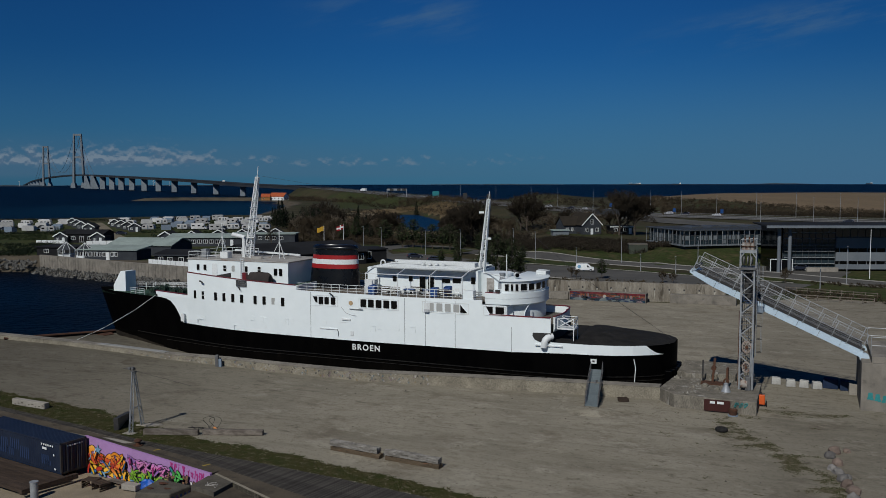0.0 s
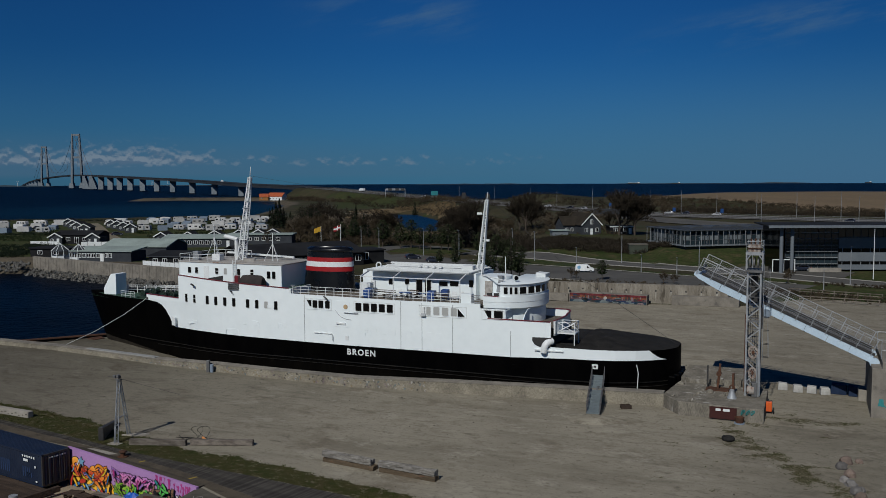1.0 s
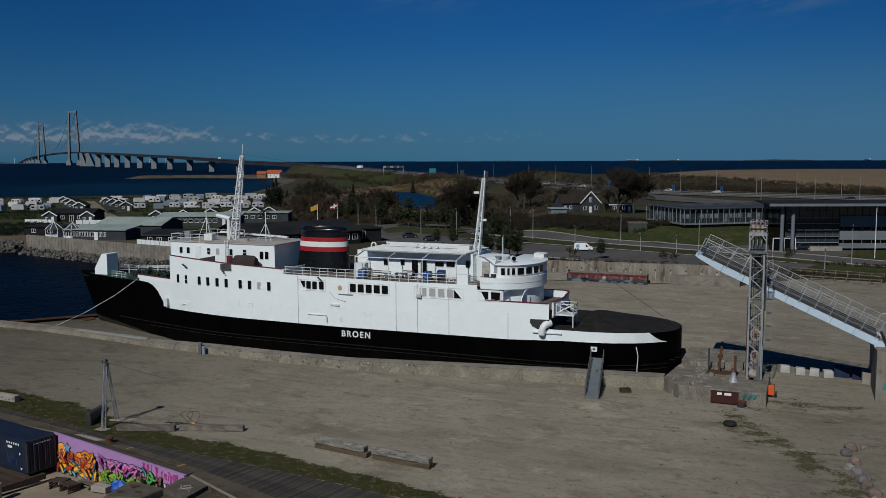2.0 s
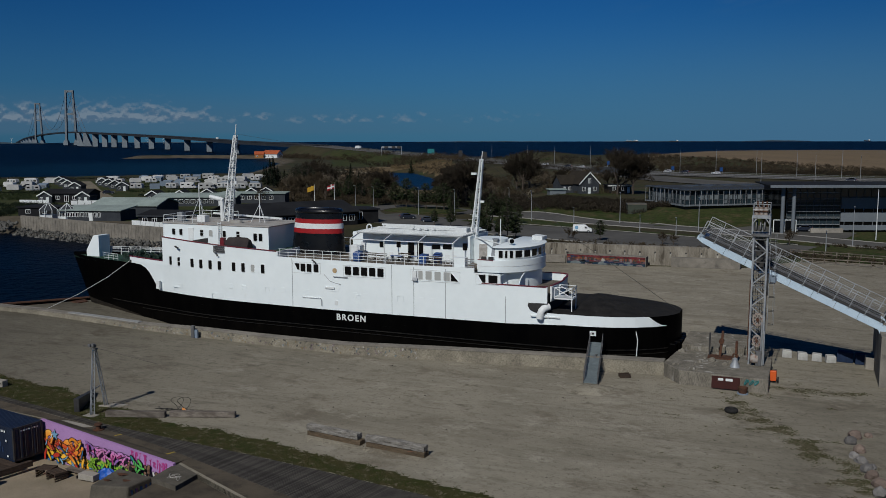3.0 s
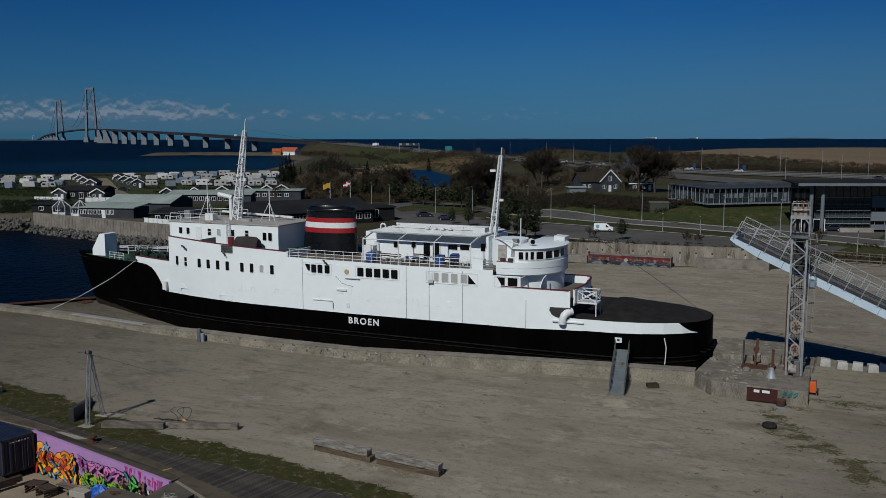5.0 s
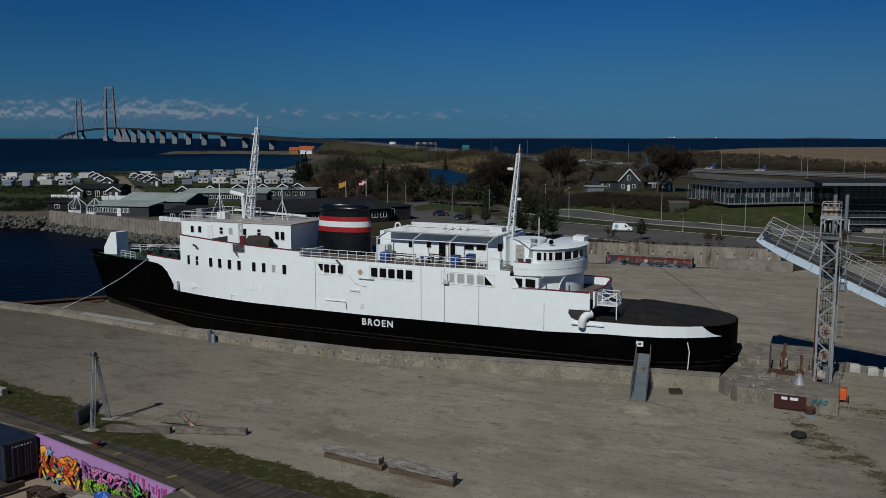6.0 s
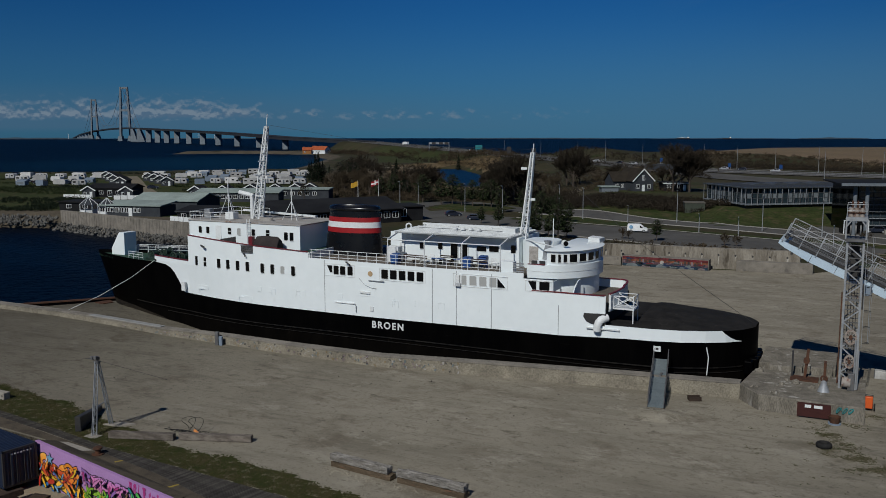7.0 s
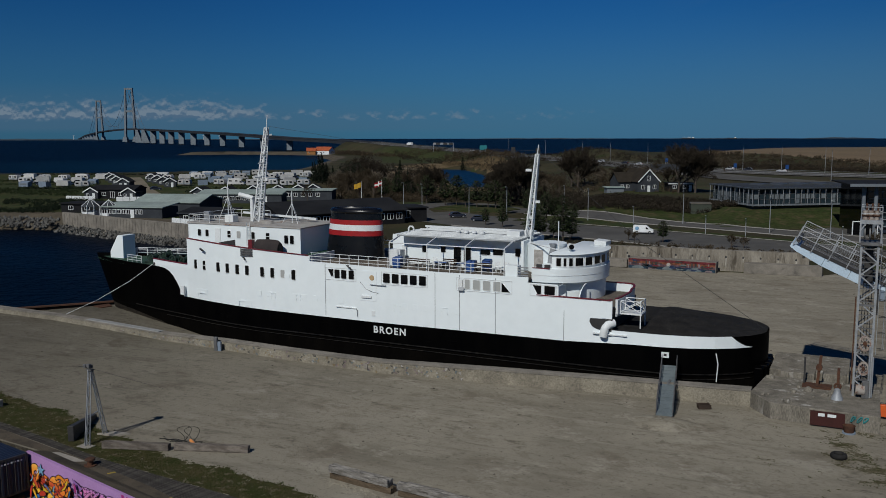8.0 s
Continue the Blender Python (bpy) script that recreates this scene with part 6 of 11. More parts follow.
# third word: angular brown and green characters
for pts_, w_, c_ in (([(12.3, -0.1), (12.7, -0.6), (12.5, -1.3)], 0.24, "teal"), ([(12.5, -1.2), (12.9, -0.7), (13.1, -1.4)], 0.26, "brown"), ([(13.1, -0.25), (13.4, -0.6), (13.2, -1.0), (13.6, -1.3)], 0.3, "lime"),
                     ([(13.9, -0.5), (13.8, -1.3)], 0.24, "brown"), ([(14.3, -0.4), (14.2, -0.9), (14.6, -1.3)], 0.26, "brown"), ([(14.7, -0.8), (14.9, -1.3)], 0.2, "white"), ([(15.1, -0.75), (15.0, -1.2), (15.5, -1.3)], 0.2, "brown"), ([(12.2, -1.5), (13.0, -1.6), (14.0, -1.5)], 0.22, "white")):
    stroke(pts_, w_, c_, 0.05)
rgs = random.Random(23)


def flourish(n, s_lo, s_hi, z_lo, z_hi, w_lo, w_hi, colours, rim):
    """Short bent strokes that fill out a word."""
    for _ in range(n):
        cs, cz = rgs.uniform(s_lo, s_hi), rgs.uniform(z_lo, z_hi)
        a, L_ = rgs.choice((0.5, 0.9, 1.5, 2.1, 2.7)) + rgs.uniform(-0.3, 0.3), rgs.uniform(0.25, 0.55)
        dx, dz = L_ * math.cos(a), L_ * math.sin(a)
        stroke([(cs - dx, cz - dz), (cs + 0.35 * dz * rgs.uniform(-1, 1), cz - 0.35 * dx * rgs.uniform(-1, 1)), (cs + dx, cz + dz)], rgs.uniform(w_lo, w_hi), rgs.choice(colours), rim, 0.5)


flourish(7, 1.6, 7.0, -2.25, -1.95, 0.2, 0.3, ("blue", "blue", "sky"), 0.035)
flourish(24, 1.6, 6.9, -2.0, -0.55, 0.16, 0.34, ("fire", "fire", "yellow", "ember", "red", "orange"), 0.045)
flourish(8, 2.0, 6.8, -1.9, -0.7, 0.08, 0.14, ("sky", "blue", "white", "red"), 0.02)
flourish(13, 7.5, 12.0, -0.85, -0.3, 0.12, 0.24, ("pink", "violet", "magenta", "bloom"), 0.035)
flourish(13, 7.5, 12.2, -1.75, -1.2, 0.12, 0.24, ("green", "lime", "green", "yellow"), 0.035)
flourish(16, 12.2, 15.4, -1.5, -0.45, 0.1, 0.2, ("black", "brown", "white", "black", "lime", "brown"), 0.035)
# magenta splashes with beads at their ends
for i in range(34):
    s_ = rg.uniform(12.2, 16.6)
    top_ = 0.3 - 0.13 * (s_ - 12.2) + rg.uniform(-0.3, 0.06)
    ln = rg.uniform(0.15, 0.6)
    a0 = rg.uniform(-0.25, 0.25)
    w_ = rg.uniform(0.03, 0.08)
    pts_ = [(-w_, -ln / 2), (w_, -ln / 2), (a0 * ln + w_ * 0.6, ln / 2)] + [(a0 * ln + 1.5 * w_ * math.cos(t), ln / 2 + 1.5 * w_ * (1 + math.sin(t))) for t in np.linspace(-0.9, math.pi + 0.9, 9)] + [(a0 * ln - w_ * 0.6, ln / 2)]
    part("sprayed_drip", Geo().add([on_wall(s_ + p, min(top_ - ln / 2 + q, wall_top(s_) - 0.02), 0.0015 + 0.0008 * i) for p, q in pts_], [tuple(range(len(pts_)))]), SPRAY["magenta"], wall_quay)
blob(12.6, -0.9, circle(0.2), "black", outline_w=0.0)

# lower concrete step and block beside the quay corner
plate("quay_step", [(8.75, -38.4), (8.95, -41.5), (11.4, -42.1), (11.4, -39.5)], -2.6, -0.01, M_OLDCONC, "dark concrete landing at the end of the painted wall", "quay landing")
plate("lower_apron", [(9.2, -39.6), (9.4, -54), (36, -54), (30, -47.2), (22, -44.45), (14.5, -41.25), (11.0, -39.75)], -2.6, -0.34, M_QUAYTOP, "dark paved apron one step below the quay", "apron")
sq = Geo().path([(9.9 + 0.45 * math.sin(t * 1.7) + 0.07 * t, -40.6 - 0.05 * t + 0.28 * math.sin(t * 2.9), 0.004) for t in np.linspace(0, 9, 46)], 0.018, 4)
setting("chalk_scrawl", sq, M_DULL[1], "pale sprayed scrawl on the landing", "graffiti")
tag = thing("concrete_block", "large weathered concrete block with dark spray paint on the beach", "block", (6.3, -41.5, -2.0))
part("body", Geo().loft([[(4.6, -42.8, -2.1), (7.6, -42.4, -2.1), (7.95, -40.1, -2.1), (4.5, -39.6, -2.1)], [(4.75, -42.6, -0.75), (7.55, -42.2, -0.62), (7.9, -40.15, -0.6), (4.5, -39.65, -0.66)]]), M_OLDCONC, tag, bevel=0.1)
for x0, y0, r_ in ((5.6, -40.6, 0.4), (6.6, -41.3, 0.3), (5.3, -41.7, 0.28)):
    part("rust_stain", Geo().add([(x0 + r_ * (1 + 0.3 * math.sin(3 * t)) * math.cos(t), y0 + 0.6 * r_ * math.sin(t), -0.6 - 0.04 * (y0 < -41)) for t in np.linspace(0, 6.0, 14)], [tuple(range(14))]), M_RUST, tag)
for i in range(9):
    k_ = i / 9
    p_ = Vector((7.575, -42.05, 0)).lerp(Vector((7.89, -40.3, 0)), k_)
    part("spray_mark", Geo().add([(p_.x + 0.03, p_.y + q * 0.2, -1.25 + r * 0.5) for q, r in bent(0.8, 1.2, 0.4 * (-1) ** i, 0.3)], [tuple(range(22))]), SPRAY["blue" if i % 3 else "violet"], tag)

# top of the quay: worn concrete strip, boardwalk, painted lines, bollard
BW_N = [(-60, -24.5), (-30, -29.2), (-14.2, -31.9), (-7.7, -33.0), (-1.6, -34.2), (5, -34.85), (11.1, -35.4), (18.4, -36.2), (26, -37.3), (60, -43), (190, -68)]
BW_S = [(-60, -25.4), (-30, -30.1), (-14.2, -32.7), (-7.7, -33.8), (-1.6, -34.95), (5, -36.35), (11.1, -38.2), (18.4, -40.5), (26, -42.8), (60, -51), (190, -80)]
strip_s = [(x, y + 0.25) for x, y in QUAY[1:]]
st = Geo()
st.strip([(-60, -25.4), (-14.2, -32.7), (-1.6, -34.95), (5, -36.35), (11.1, -38.2), (18.4, -40.5), (26, -42.8)], [(-60, -28.6), (-18.6, -33.7), (-7.3, -34.75), (2.5, -37.0), (8.85, -38.5), (14.5, -40.95), (22, -44.2)], -0.05, 0.012)
setting("quay_strip", st, M_QUAYTOP, "worn brown concrete strip along the quay edge", "quay strip")
M_YELLOW = surf("faded_yellow_paint", (0.34, 0.25, 0.04), (0.24, 0.19, 0.06), 2, 0.9, 0.1)
for p, q in (((0.75, -35.95), (1.45, -34.7)), ((6.85, -38.0), (7.45, -36.6))):
    ly = Geo().beam((*p, 0.016), (*q, 0.016), 0.2, 0.012)
    setting("painted_line", ly, M_YELLOW, "faded yellow line on the quay", "road marking")
plate("pale_patch", [(-6.0, -34.75), (-4.6, -35.25), (-2.9, -35.35), (-2.3, -34.95), (-3.4, -34.75), (-5.2, -34.5)], 0.0, 0.022, M_CONC2, "pale concrete repair patch on the quay", "patch")
bol = thing("bollard", "low rusty mooring bollard on the quay", "bollard", (-1.4, -35.35, 0.012))
part("base", Geo().tube((-1.4, -35.35, 0.0), (-1.4, -35.35, 0.08), 0.42, 14), M_RUST, bol)
part("post", Geo().tube((-1.4, -35.35, 0.08), (-1.4, -35.35, 0.36), 0.2, 14), M_RUST, bol)
part("head", Geo().loft([[(-1.4 + 0.32 * r_ * math.cos(t), -35.35 + 0.32 * r_ * math.sin(t), z_) for t in np.linspace(0, 2 * math.pi, 15)[:-1]] for r_, z_ in ((0.7, 0.36), (1, 0.4), (0.95, 0.5), (0.5, 0.56))]), M_RUST, bol, smooth=True)


# ---- shipping container on a timber terrace ----
def container():
    e = thing("shipping_container", "dark navy corrugated shipping container standing on a timber terrace", "container")
    L, Wd, Hh = 12.19, 2.44, 2.59
    M_NAVY = surf("navy_container_paint", (0.008, 0.015, 0.035), (0.012, 0.02, 0.042), 0.7, 0.55, 0.08, stain=((0.035, 0.03, 0.03), 1.5, 0.6, 0.8))
    for name, y, sgn in (("side_panel", 0.0, -1), ("side_panel", Wd, 1)):
        g = Geo()
        xs_, o = [], []
        x = 0.1
        while x < L - 0.1:
            for dx, dd in ((0, 0), (0.07, 0.036), (0.14, 0.036), (0.21, 0)):
                xs_.append(min(x + dx, L - 0.1))
                o.append(dd)
            x += 0.28
        g.loft([[(xx, y - sgn * (0.03 + d), z) for xx, d in zip(xs_, o)] for z in (0.15, Hh - 0.1)], closed=False, caps=False)
        part(name, g, M_NAVY, e)
    for name, x in (("end_panel", 0.02), ("door_end", L - 0.02)):
        g = Geo()
        ys_ = np.linspace(0.1, Wd - 0.1, 25)
        g.loft([[(x + (0.03 if i % 4 < 2 else 0.0) * (-1 if x > 1 else 1), yy, z) for i, yy in enumerate(ys_)] for z in (0.15, Hh - 0.1)], closed=False, caps=False)
        part(name, g, M_NAVY, e)
    rf = Geo()
    xs_ = np.arange(0.05, L - 0.05, 0.15)
    rf.loft([[(xx, yy, Hh - 0.02 - (0.025 if i % 2 else 0)) for i, xx in enumerate(xs_)] for yy in (0.05, Wd - 0.05)], closed=False, caps=False)
    part("roof", rf, M_NAVY, e)
    for y in (0.06, Wd - 0.06):
        for z in (0.08, Hh - 0.06):
            part("rail", Geo().box(0, L, y - 0.06, y + 0.06, z - 0.08, z + 0.06), M_NAVY, e)
    for x in (0.08, L - 0.08):
        for y in (0.08, Wd - 0.08):
            part("corner_post", Geo().box(x - 0.08, x + 0.08, y - 0.08, y + 0.08, 0.0, Hh), M_DARK, e, bevel=0.01)
        for z in (0.08, Hh - 0.08):
            part("cross_rail", Geo().box(x - 0.07, x + 0.07, 0.1, Wd - 0.1, z - 0.08, z + 0.07), M_DARK, e)
    for y in (0.55, 0.95, 1.5, 1.9):
        part("lock_rod", Geo().tube((L + 0.03, y, 0.2), (L + 0.03, y, Hh - 0.15), 0.025, 6), M_DARK, e)
    # plain marks where the side is lettered, and lighter blue painted fields
    M_MID = surf("mid_blue_paint", (0.02, 0.04, 0.1), (0.016, 0.034, 0.085), 1.0, 0.6, 0.05)
    for x0, x1, z0, z1 in ((2.6, 4.4, 0.55, 1.9), (4.2, 5.4, 0.5, 1.2), (4.6, 6.0, 1.1, 2.0), (6.0, 7.6, 0.5, 1.5), (9.2, 10.2, 0.5, 1.3), (9.9, 10.6, 0.5, 0.9)):
        pf = Geo()
        xr = 0.1
        while xr < x1:
            if xr >= x0:
                pf.box(xr + 0.19, xr + 0.3, 0.018, 0.026, z0, z1)
                pf.box(xr + 0.075, xr + 0.135, 0.058, 0.063, z0, z1)
            xr += 0.28
        part("paint_field", pf, M_MID, e)
    for i in range(6):
        part("mark", Geo().box(9.55 + i * 0.3, 9.72 + i * 0.3, -0.038, -0.03, 2.12, 2.28), M_WPAINT, e)
    part("mark", Geo().box(9.7, 10.3, -0.038, -0.03, 1.78, 1.98), M_WPAINT, e)
    part("mark", Geo().box(11.2, 11.35, -0.038, -0.03, 1.4, 1.58), M_WPAINT, e)
    part("mark", Geo().box(11.3, 11.5, -0.038, -0.03, 0.25, 0.4), M_WPAINT, e)
    for i in range(7):
        part("mark", Geo().box(L + 0.0, L + 0.012, 0.6 + i * 0.22, 0.72 + i * 0.22, 2.2, 2.3), M_WPAINT, e)
    return e


ct = container()
ang = math.degrees(math.atan2(-1.72, 9.7))
ct.matrix_basis = Matrix.Translation((-5.97, -39.22, -1.88)) @ Matrix.Rotation(radians(ang), 4, "Z") @ Matrix.Translation((-12.19, 0, 0))
c_dir = Vector((math.cos(radians(ang)), math.sin(radians(ang)), 0))
c_out = Vector((c_dir.y, -c_dir.x, 0))
corner = Vector((-5.97, -39.22, -1.88))
terrace = thing("timber_terrace", "weathered brown timber terrace around the container", "terrace", (-10, -41, -2.0))
for i in range(24):
    o_ = c_out * (0.06 + i * 0.16)
    a_ = corner + o_ - c_dir * 14 + Vector((0, 0, -0.03))
    b_ = corner + o_ + c_dir * (0.9 - 0.02 * i) + Vector((0, 0, -0.03))
    part("plank", Geo().hexa([a_, b_, b_ + c_out * 0.145, a_ + c_out * 0.145, a_ + Vector((0, 0, 0.04)), b_ + Vector((0, 0, 0.04)), b_ + c_out * 0.145 + Vector((0, 0, 0.04)), a_ + c_out * 0.145 + Vector((0, 0, 0.04))]), M_DKTIMBER, terrace)
e_ = corner + c_out * 3.95
part("fascia", Geo().beam(e_ - c_dir * 14 + Vector((0, 0, -0.08)), e_ + c_dir * 0.6 + Vector((0, 0, -0.08)), 0.06, 0.26), M_DKTIMBER, terrace)
part("side_beam", Geo().beam(corner + c_dir * 1.2 - c_out * 0.6, corner + c_dir * 1.0 + c_out * 4.2, 0.35, 0.4), M_DKTIMBER, terrace)


def pallet_table(label):
    e = thing("pallet_table", label, "table", group="pallet tables")
    for i in range(6):
        part("board", Geo().box(-0.6, 0.6, -0.5 + i * 0.17, -0.37 + i * 0.17, 0.62, 0.66), M_DKTIMBER, e)
    for x_ in (-0.55, 0, 0.55):
        part("runner", Geo().box(x_ - 0.05, x_ + 0.05, -0.5, 0.5, 0.52, 0.62), M_DKTIMBER, e)
    for x_ in (-0.55, 0.55):
        for i in range(3):
            part("side_board", Geo().box(x_ - 0.03, x_ + 0.03, -0.5, 0.5, 0.04 + i * 0.17, 0.16 + i * 0.17), M_DKTIMBER, e)
    return e


pt0 = pallet_table("dark stacked pallet table on the sand")
pt0.matrix_basis = pose(-2.7, -39.3, -2.42, 0, 0, 10)
copy_thing(pt0, pose(-1.3, -39.7, -2.36, 0, 0, -14))
bo = Vector((1.0, -0.2, -0.42))
tb = thing("timber_bench", "long weathered timber bench at the foot of the painted wall", "bench", (0.0, -39.2, -2.0))
for i in range(3):
    part("plank", Geo().hexa([Vector(p) + bo + Vector((0, -0.22 * i, 0)) for p in ((-2.6, -38.0, -1.58), (0.6, -38.6, -1.58), (0.6, -38.42, -1.58), (-2.6, -37.82, -1.58), (-2.6, -38.0, -1.52), (0.6, -38.6, -1.52), (0.6, -38.42, -1.52), (-2.6, -37.82, -1.52))]), M_TIMBER, tb)
for x_ in (-2.2, -0.8, 0.4):
    part("leg", Geo().box(x_ + 0.94, x_ + 1.06, -39.1 - 0.18 * (x_ + 2.2), -38.3 - 0.18 * (x_ + 2.2), -2.5, -2.0), M_DARK, tb)
tarp = thing("tarpaulin_heap", "crumpled bright blue tarpaulin heap beside the wall", "tarpaulin", (2.5, -38.7, -2.0))
tg = Geo()
rgt = random.Random(11)
rings_ = []
for r_, z_ in ((0.85, 0.0), (0.8, 0.25), (0.55, 0.5), (0.2, 0.7)):
    rings_.append([(2.5 + r_ * (1 + 0.25 * rgt.uniform(-1, 1)) * math.cos(t), -38.75 + 0.6 * r_ * (1 + 0.25 * rgt.uniform(-1, 1)) * math.sin(t), -2.0 + z_ + 0.08 * rgt.uniform(-1, 1)) for t in np.linspace(0, 2 * math.pi, 15)[:-1]])
tg.loft(rings_)
part("sheet", tg, surf("blue_tarpaulin", (0.02, 0.12, 0.5), (0.015, 0.08, 0.38), 2, 0.45, 0.2), tarp, smooth=False)
bb = thing("concrete_plinth", "small concrete plinth beside the tarpaulin", "plinth", (1.6, -39.4, -2.0))
part("body", Geo().box(0.8, 2.2, -39.8, -39.1, -2.0, -1.55), M_CONC2, bb, bevel=0.04)
pp = thing("round_post", "grey round steel post standing in the sand", "post", (-4.75, -43.1, -2.42))
part("pipe", Geo().tube((-4.75, -43.1, -2.42), (-4.75, -43.1, -1.1), 0.3, 16), M_STEEL, pp, smooth=True)
part("cap", Geo().tube((-4.75, -43.1, -1.1), (-4.75, -43.1, -1.02), 0.33, 16), M_STEEL, pp, smooth=True)

# ---- things on the gravel ----
lamp = thing("lattice_light_mast", "small grey steel lattice mast leaning on two legs, lamps on top", "mast", (-4.6, -32.2, 0))


def lattice(p, q, w, n, r=0.028, taper=0.6):
    g = Geo()
    p, q = Vector(p), Vector(q)
    cs = [(p + Vector((w * math.cos(a), w * math.sin(a), 0)), q + Vector((w * taper * math.cos(a), w * taper * math.sin(a), 0))) for a in (0.5, 2.6, 4.7)]
    for a, b in cs:
        g.beam(a, b, r * 1.9)
    for i in range(n):
        for c in range(3):
            a, b = cs[c], cs[(c + 1) % 3]
            if i % 2:
                a, b = b, a
            g.beam(a[0].lerp(a[1], i / n), b[0].lerp(b[1], (i + 1) / n), r)
    return g


part("leg", lattice((-4.6, -32.7, 0.02), (-4.75, -32.0, 5.4), 0.2, 16), M_STEEL, lamp)
part("leg", lattice((-5.3, -30.4, 0.1), (-4.7, -31.9, 5.3), 0.17, 16), M_STEEL, lamp)
part("cross_bar", Geo().beam((-4.65, -32.45, 2.0), (-5.05, -31.0, 2.1), 0.06), M_STEEL, lamp)
part("head_plate", Geo().box(-4.95, -4.45, -32.15, -31.85, 5.3, 5.4), M_TOWER, lamp)
for dx, dy, dz in ((-0.35, -0.1, 5.6), (0.1, -0.2, 5.7), (-0.1, 0.15, 5.55)):
    part("lamp_head", Geo().box(-4.7 + dx - 0.13, -4.7 + dx + 0.13, -32.0 + dy - 0.1, -32.0 + dy + 0.1, dz - 0.12, dz + 0.12), M_TOWER, lamp, bevel=0.02)
part("arm", Geo().tube((-4.7, -32.0, 5.55), (-5.5, -32.35, 5.6), 0.03, 6), M_DARK, lamp)
part("foot_plate", Geo().box(-5.1, -4.0, -33.2, -32.5, 0.0, 0.05), M_CONC2, lamp)
part("foot_slab", Geo().prism([(-5.8, -30.7), (-4.4, -30.5), (-3.6, -29.6), (-5.0, -29.8)], 0.0, 0.12), M_CONC2, lamp)
part("guy_wire", Geo().path([(-4.6, -31.9, 5.4), (-0.3, -29.6, 3.9)], 0.012, 4), M_DARK, lamp)
cbl = Geo()
for cx_, r_ in ((0.9, 0.5), (1.6, 0.55)):
    cbl.path([(cx_ + r_ * math.cos(t), -28.9 + 0.3 * math.sin(t * 2), 0.58 + r_ * math.sin(t)) for t in np.linspace(0, 2 * math.pi, 20)], 0.018, 5)
cbl.path([(-1, -29.4, 0.05), (1.0, -29.2, 0.12), (2.6, -29.3, 0.05), (4.2, -28.9, 0.05)], 0.03, 5)
rcb = random.Random(6)
for k in range(6):
    x0, y0 = rcb.uniform(-1.2, 2.5), rcb.uniform(-30.2, -28.8)
    cbl.path([(x0 + 0.5 * i + 0.2 * math.sin(i * 1.3 + k), y0 + 0.3 * math.sin(i * 0.8 + k), 0.03 + 0.12 * (i % 3 == 1)) for i in range(8)], 0.02, 4)
coil = thing("cable_coil", "loose black cable loops lying on the gravel", "cable", (1, -29, 0))
part("cable", cbl, M_RUBBER, coil)
part("cable_end", Geo().tube((1.7, -29.2, 0.25), (2.2, -29.4, 0.15), 0.1, 8), surf("orange_plug", (0.7, 0.28, 0.08), (0.6, 0.22, 0.06), 3, 0.6, 0.1), coil)
rw = thing("concrete_ramp_wedge", "dark concrete wedge wall beside the light mast", "wall block", (-8, -30.4, 0))
part("body", Geo().add([(-6.5, -32.7, 0), (-9.2, -28.1, 0), (-8.8, -27.9, 0), (-6.1, -32.5, 0), (-6.5, -32.7, 1.15), (-9.2, -28.1, 0.35), (-8.8, -27.9, 0.35), (-6.1, -32.5, 1.15)], [(0, 3, 2, 1), (4, 5, 6, 7), (0, 1, 5, 4), (1, 2, 6, 5), (2, 3, 7, 6), (3, 0, 4, 7)]), M_DARK, rw, bevel=0.04)


def timber_log(name, label, p, q, w, h, n=2, mat=M_TIMBER, group=""):
    """Squared balks lying side by side, their ends uneven."""
    mid = (Vector(p) + Vector(q)) / 2
    e = thing(name, label, "timber", (mid.x, mid.y, 0), group)
    d = Vector((q[0] - p[0], q[1] - p[1], 0)).normalized()
    s = Vector((-d.y, d.x, 0))
    rr = random.Random(int(p[0] * 10))
    for k in range(n):
        off = s * (k - (n - 1) / 2) * w * 1.02
        a_ = Vector((p[0], p[1], h / 2)) + off + d * rr.uniform(-0.15, 0.15)
        b_ = Vector((q[0], q[1], h / 2)) + off + d * rr.uniform(-0.15, 0.15)
        part("balk", Geo().beam(a_, b_, w, h * rr.uniform(0.9, 1.0)), mat, e, bevel=0.05)
    return e, d, s


for p, q in (((-3.3, -32.5), (1.3, -30.9)), ((1.6, -30.6), (6.6, -28.8))):
    e, d, s = timber_log("timber_balk", "long grey squared timber lying on the grass edge", p, q, 0.5, 0.5, 1, M_TIMBER, "grey timber balks")
M_OLDOAK = surf("split_grey_oak", (0.3, 0.285, 0.26), (0.15, 0.138, 0.122), 2.2, 0.92, 0.7, stain=((0.05, 0.044, 0.038), 2.0, 0.54, 0.68), fine=14, stretch=(0.35, 3, 3), grit=0.5)
M_WETOAK = surf("brown_stained_oak", (0.15, 0.112, 0.075), (0.085, 0.066, 0.045), 1.6, 0.9, 0.6, stain=((0.2, 0.08, 0.05), 1.4, 0.62, 0.75), fine=14, stretch=(0.35, 3, 3), grit=0.5)


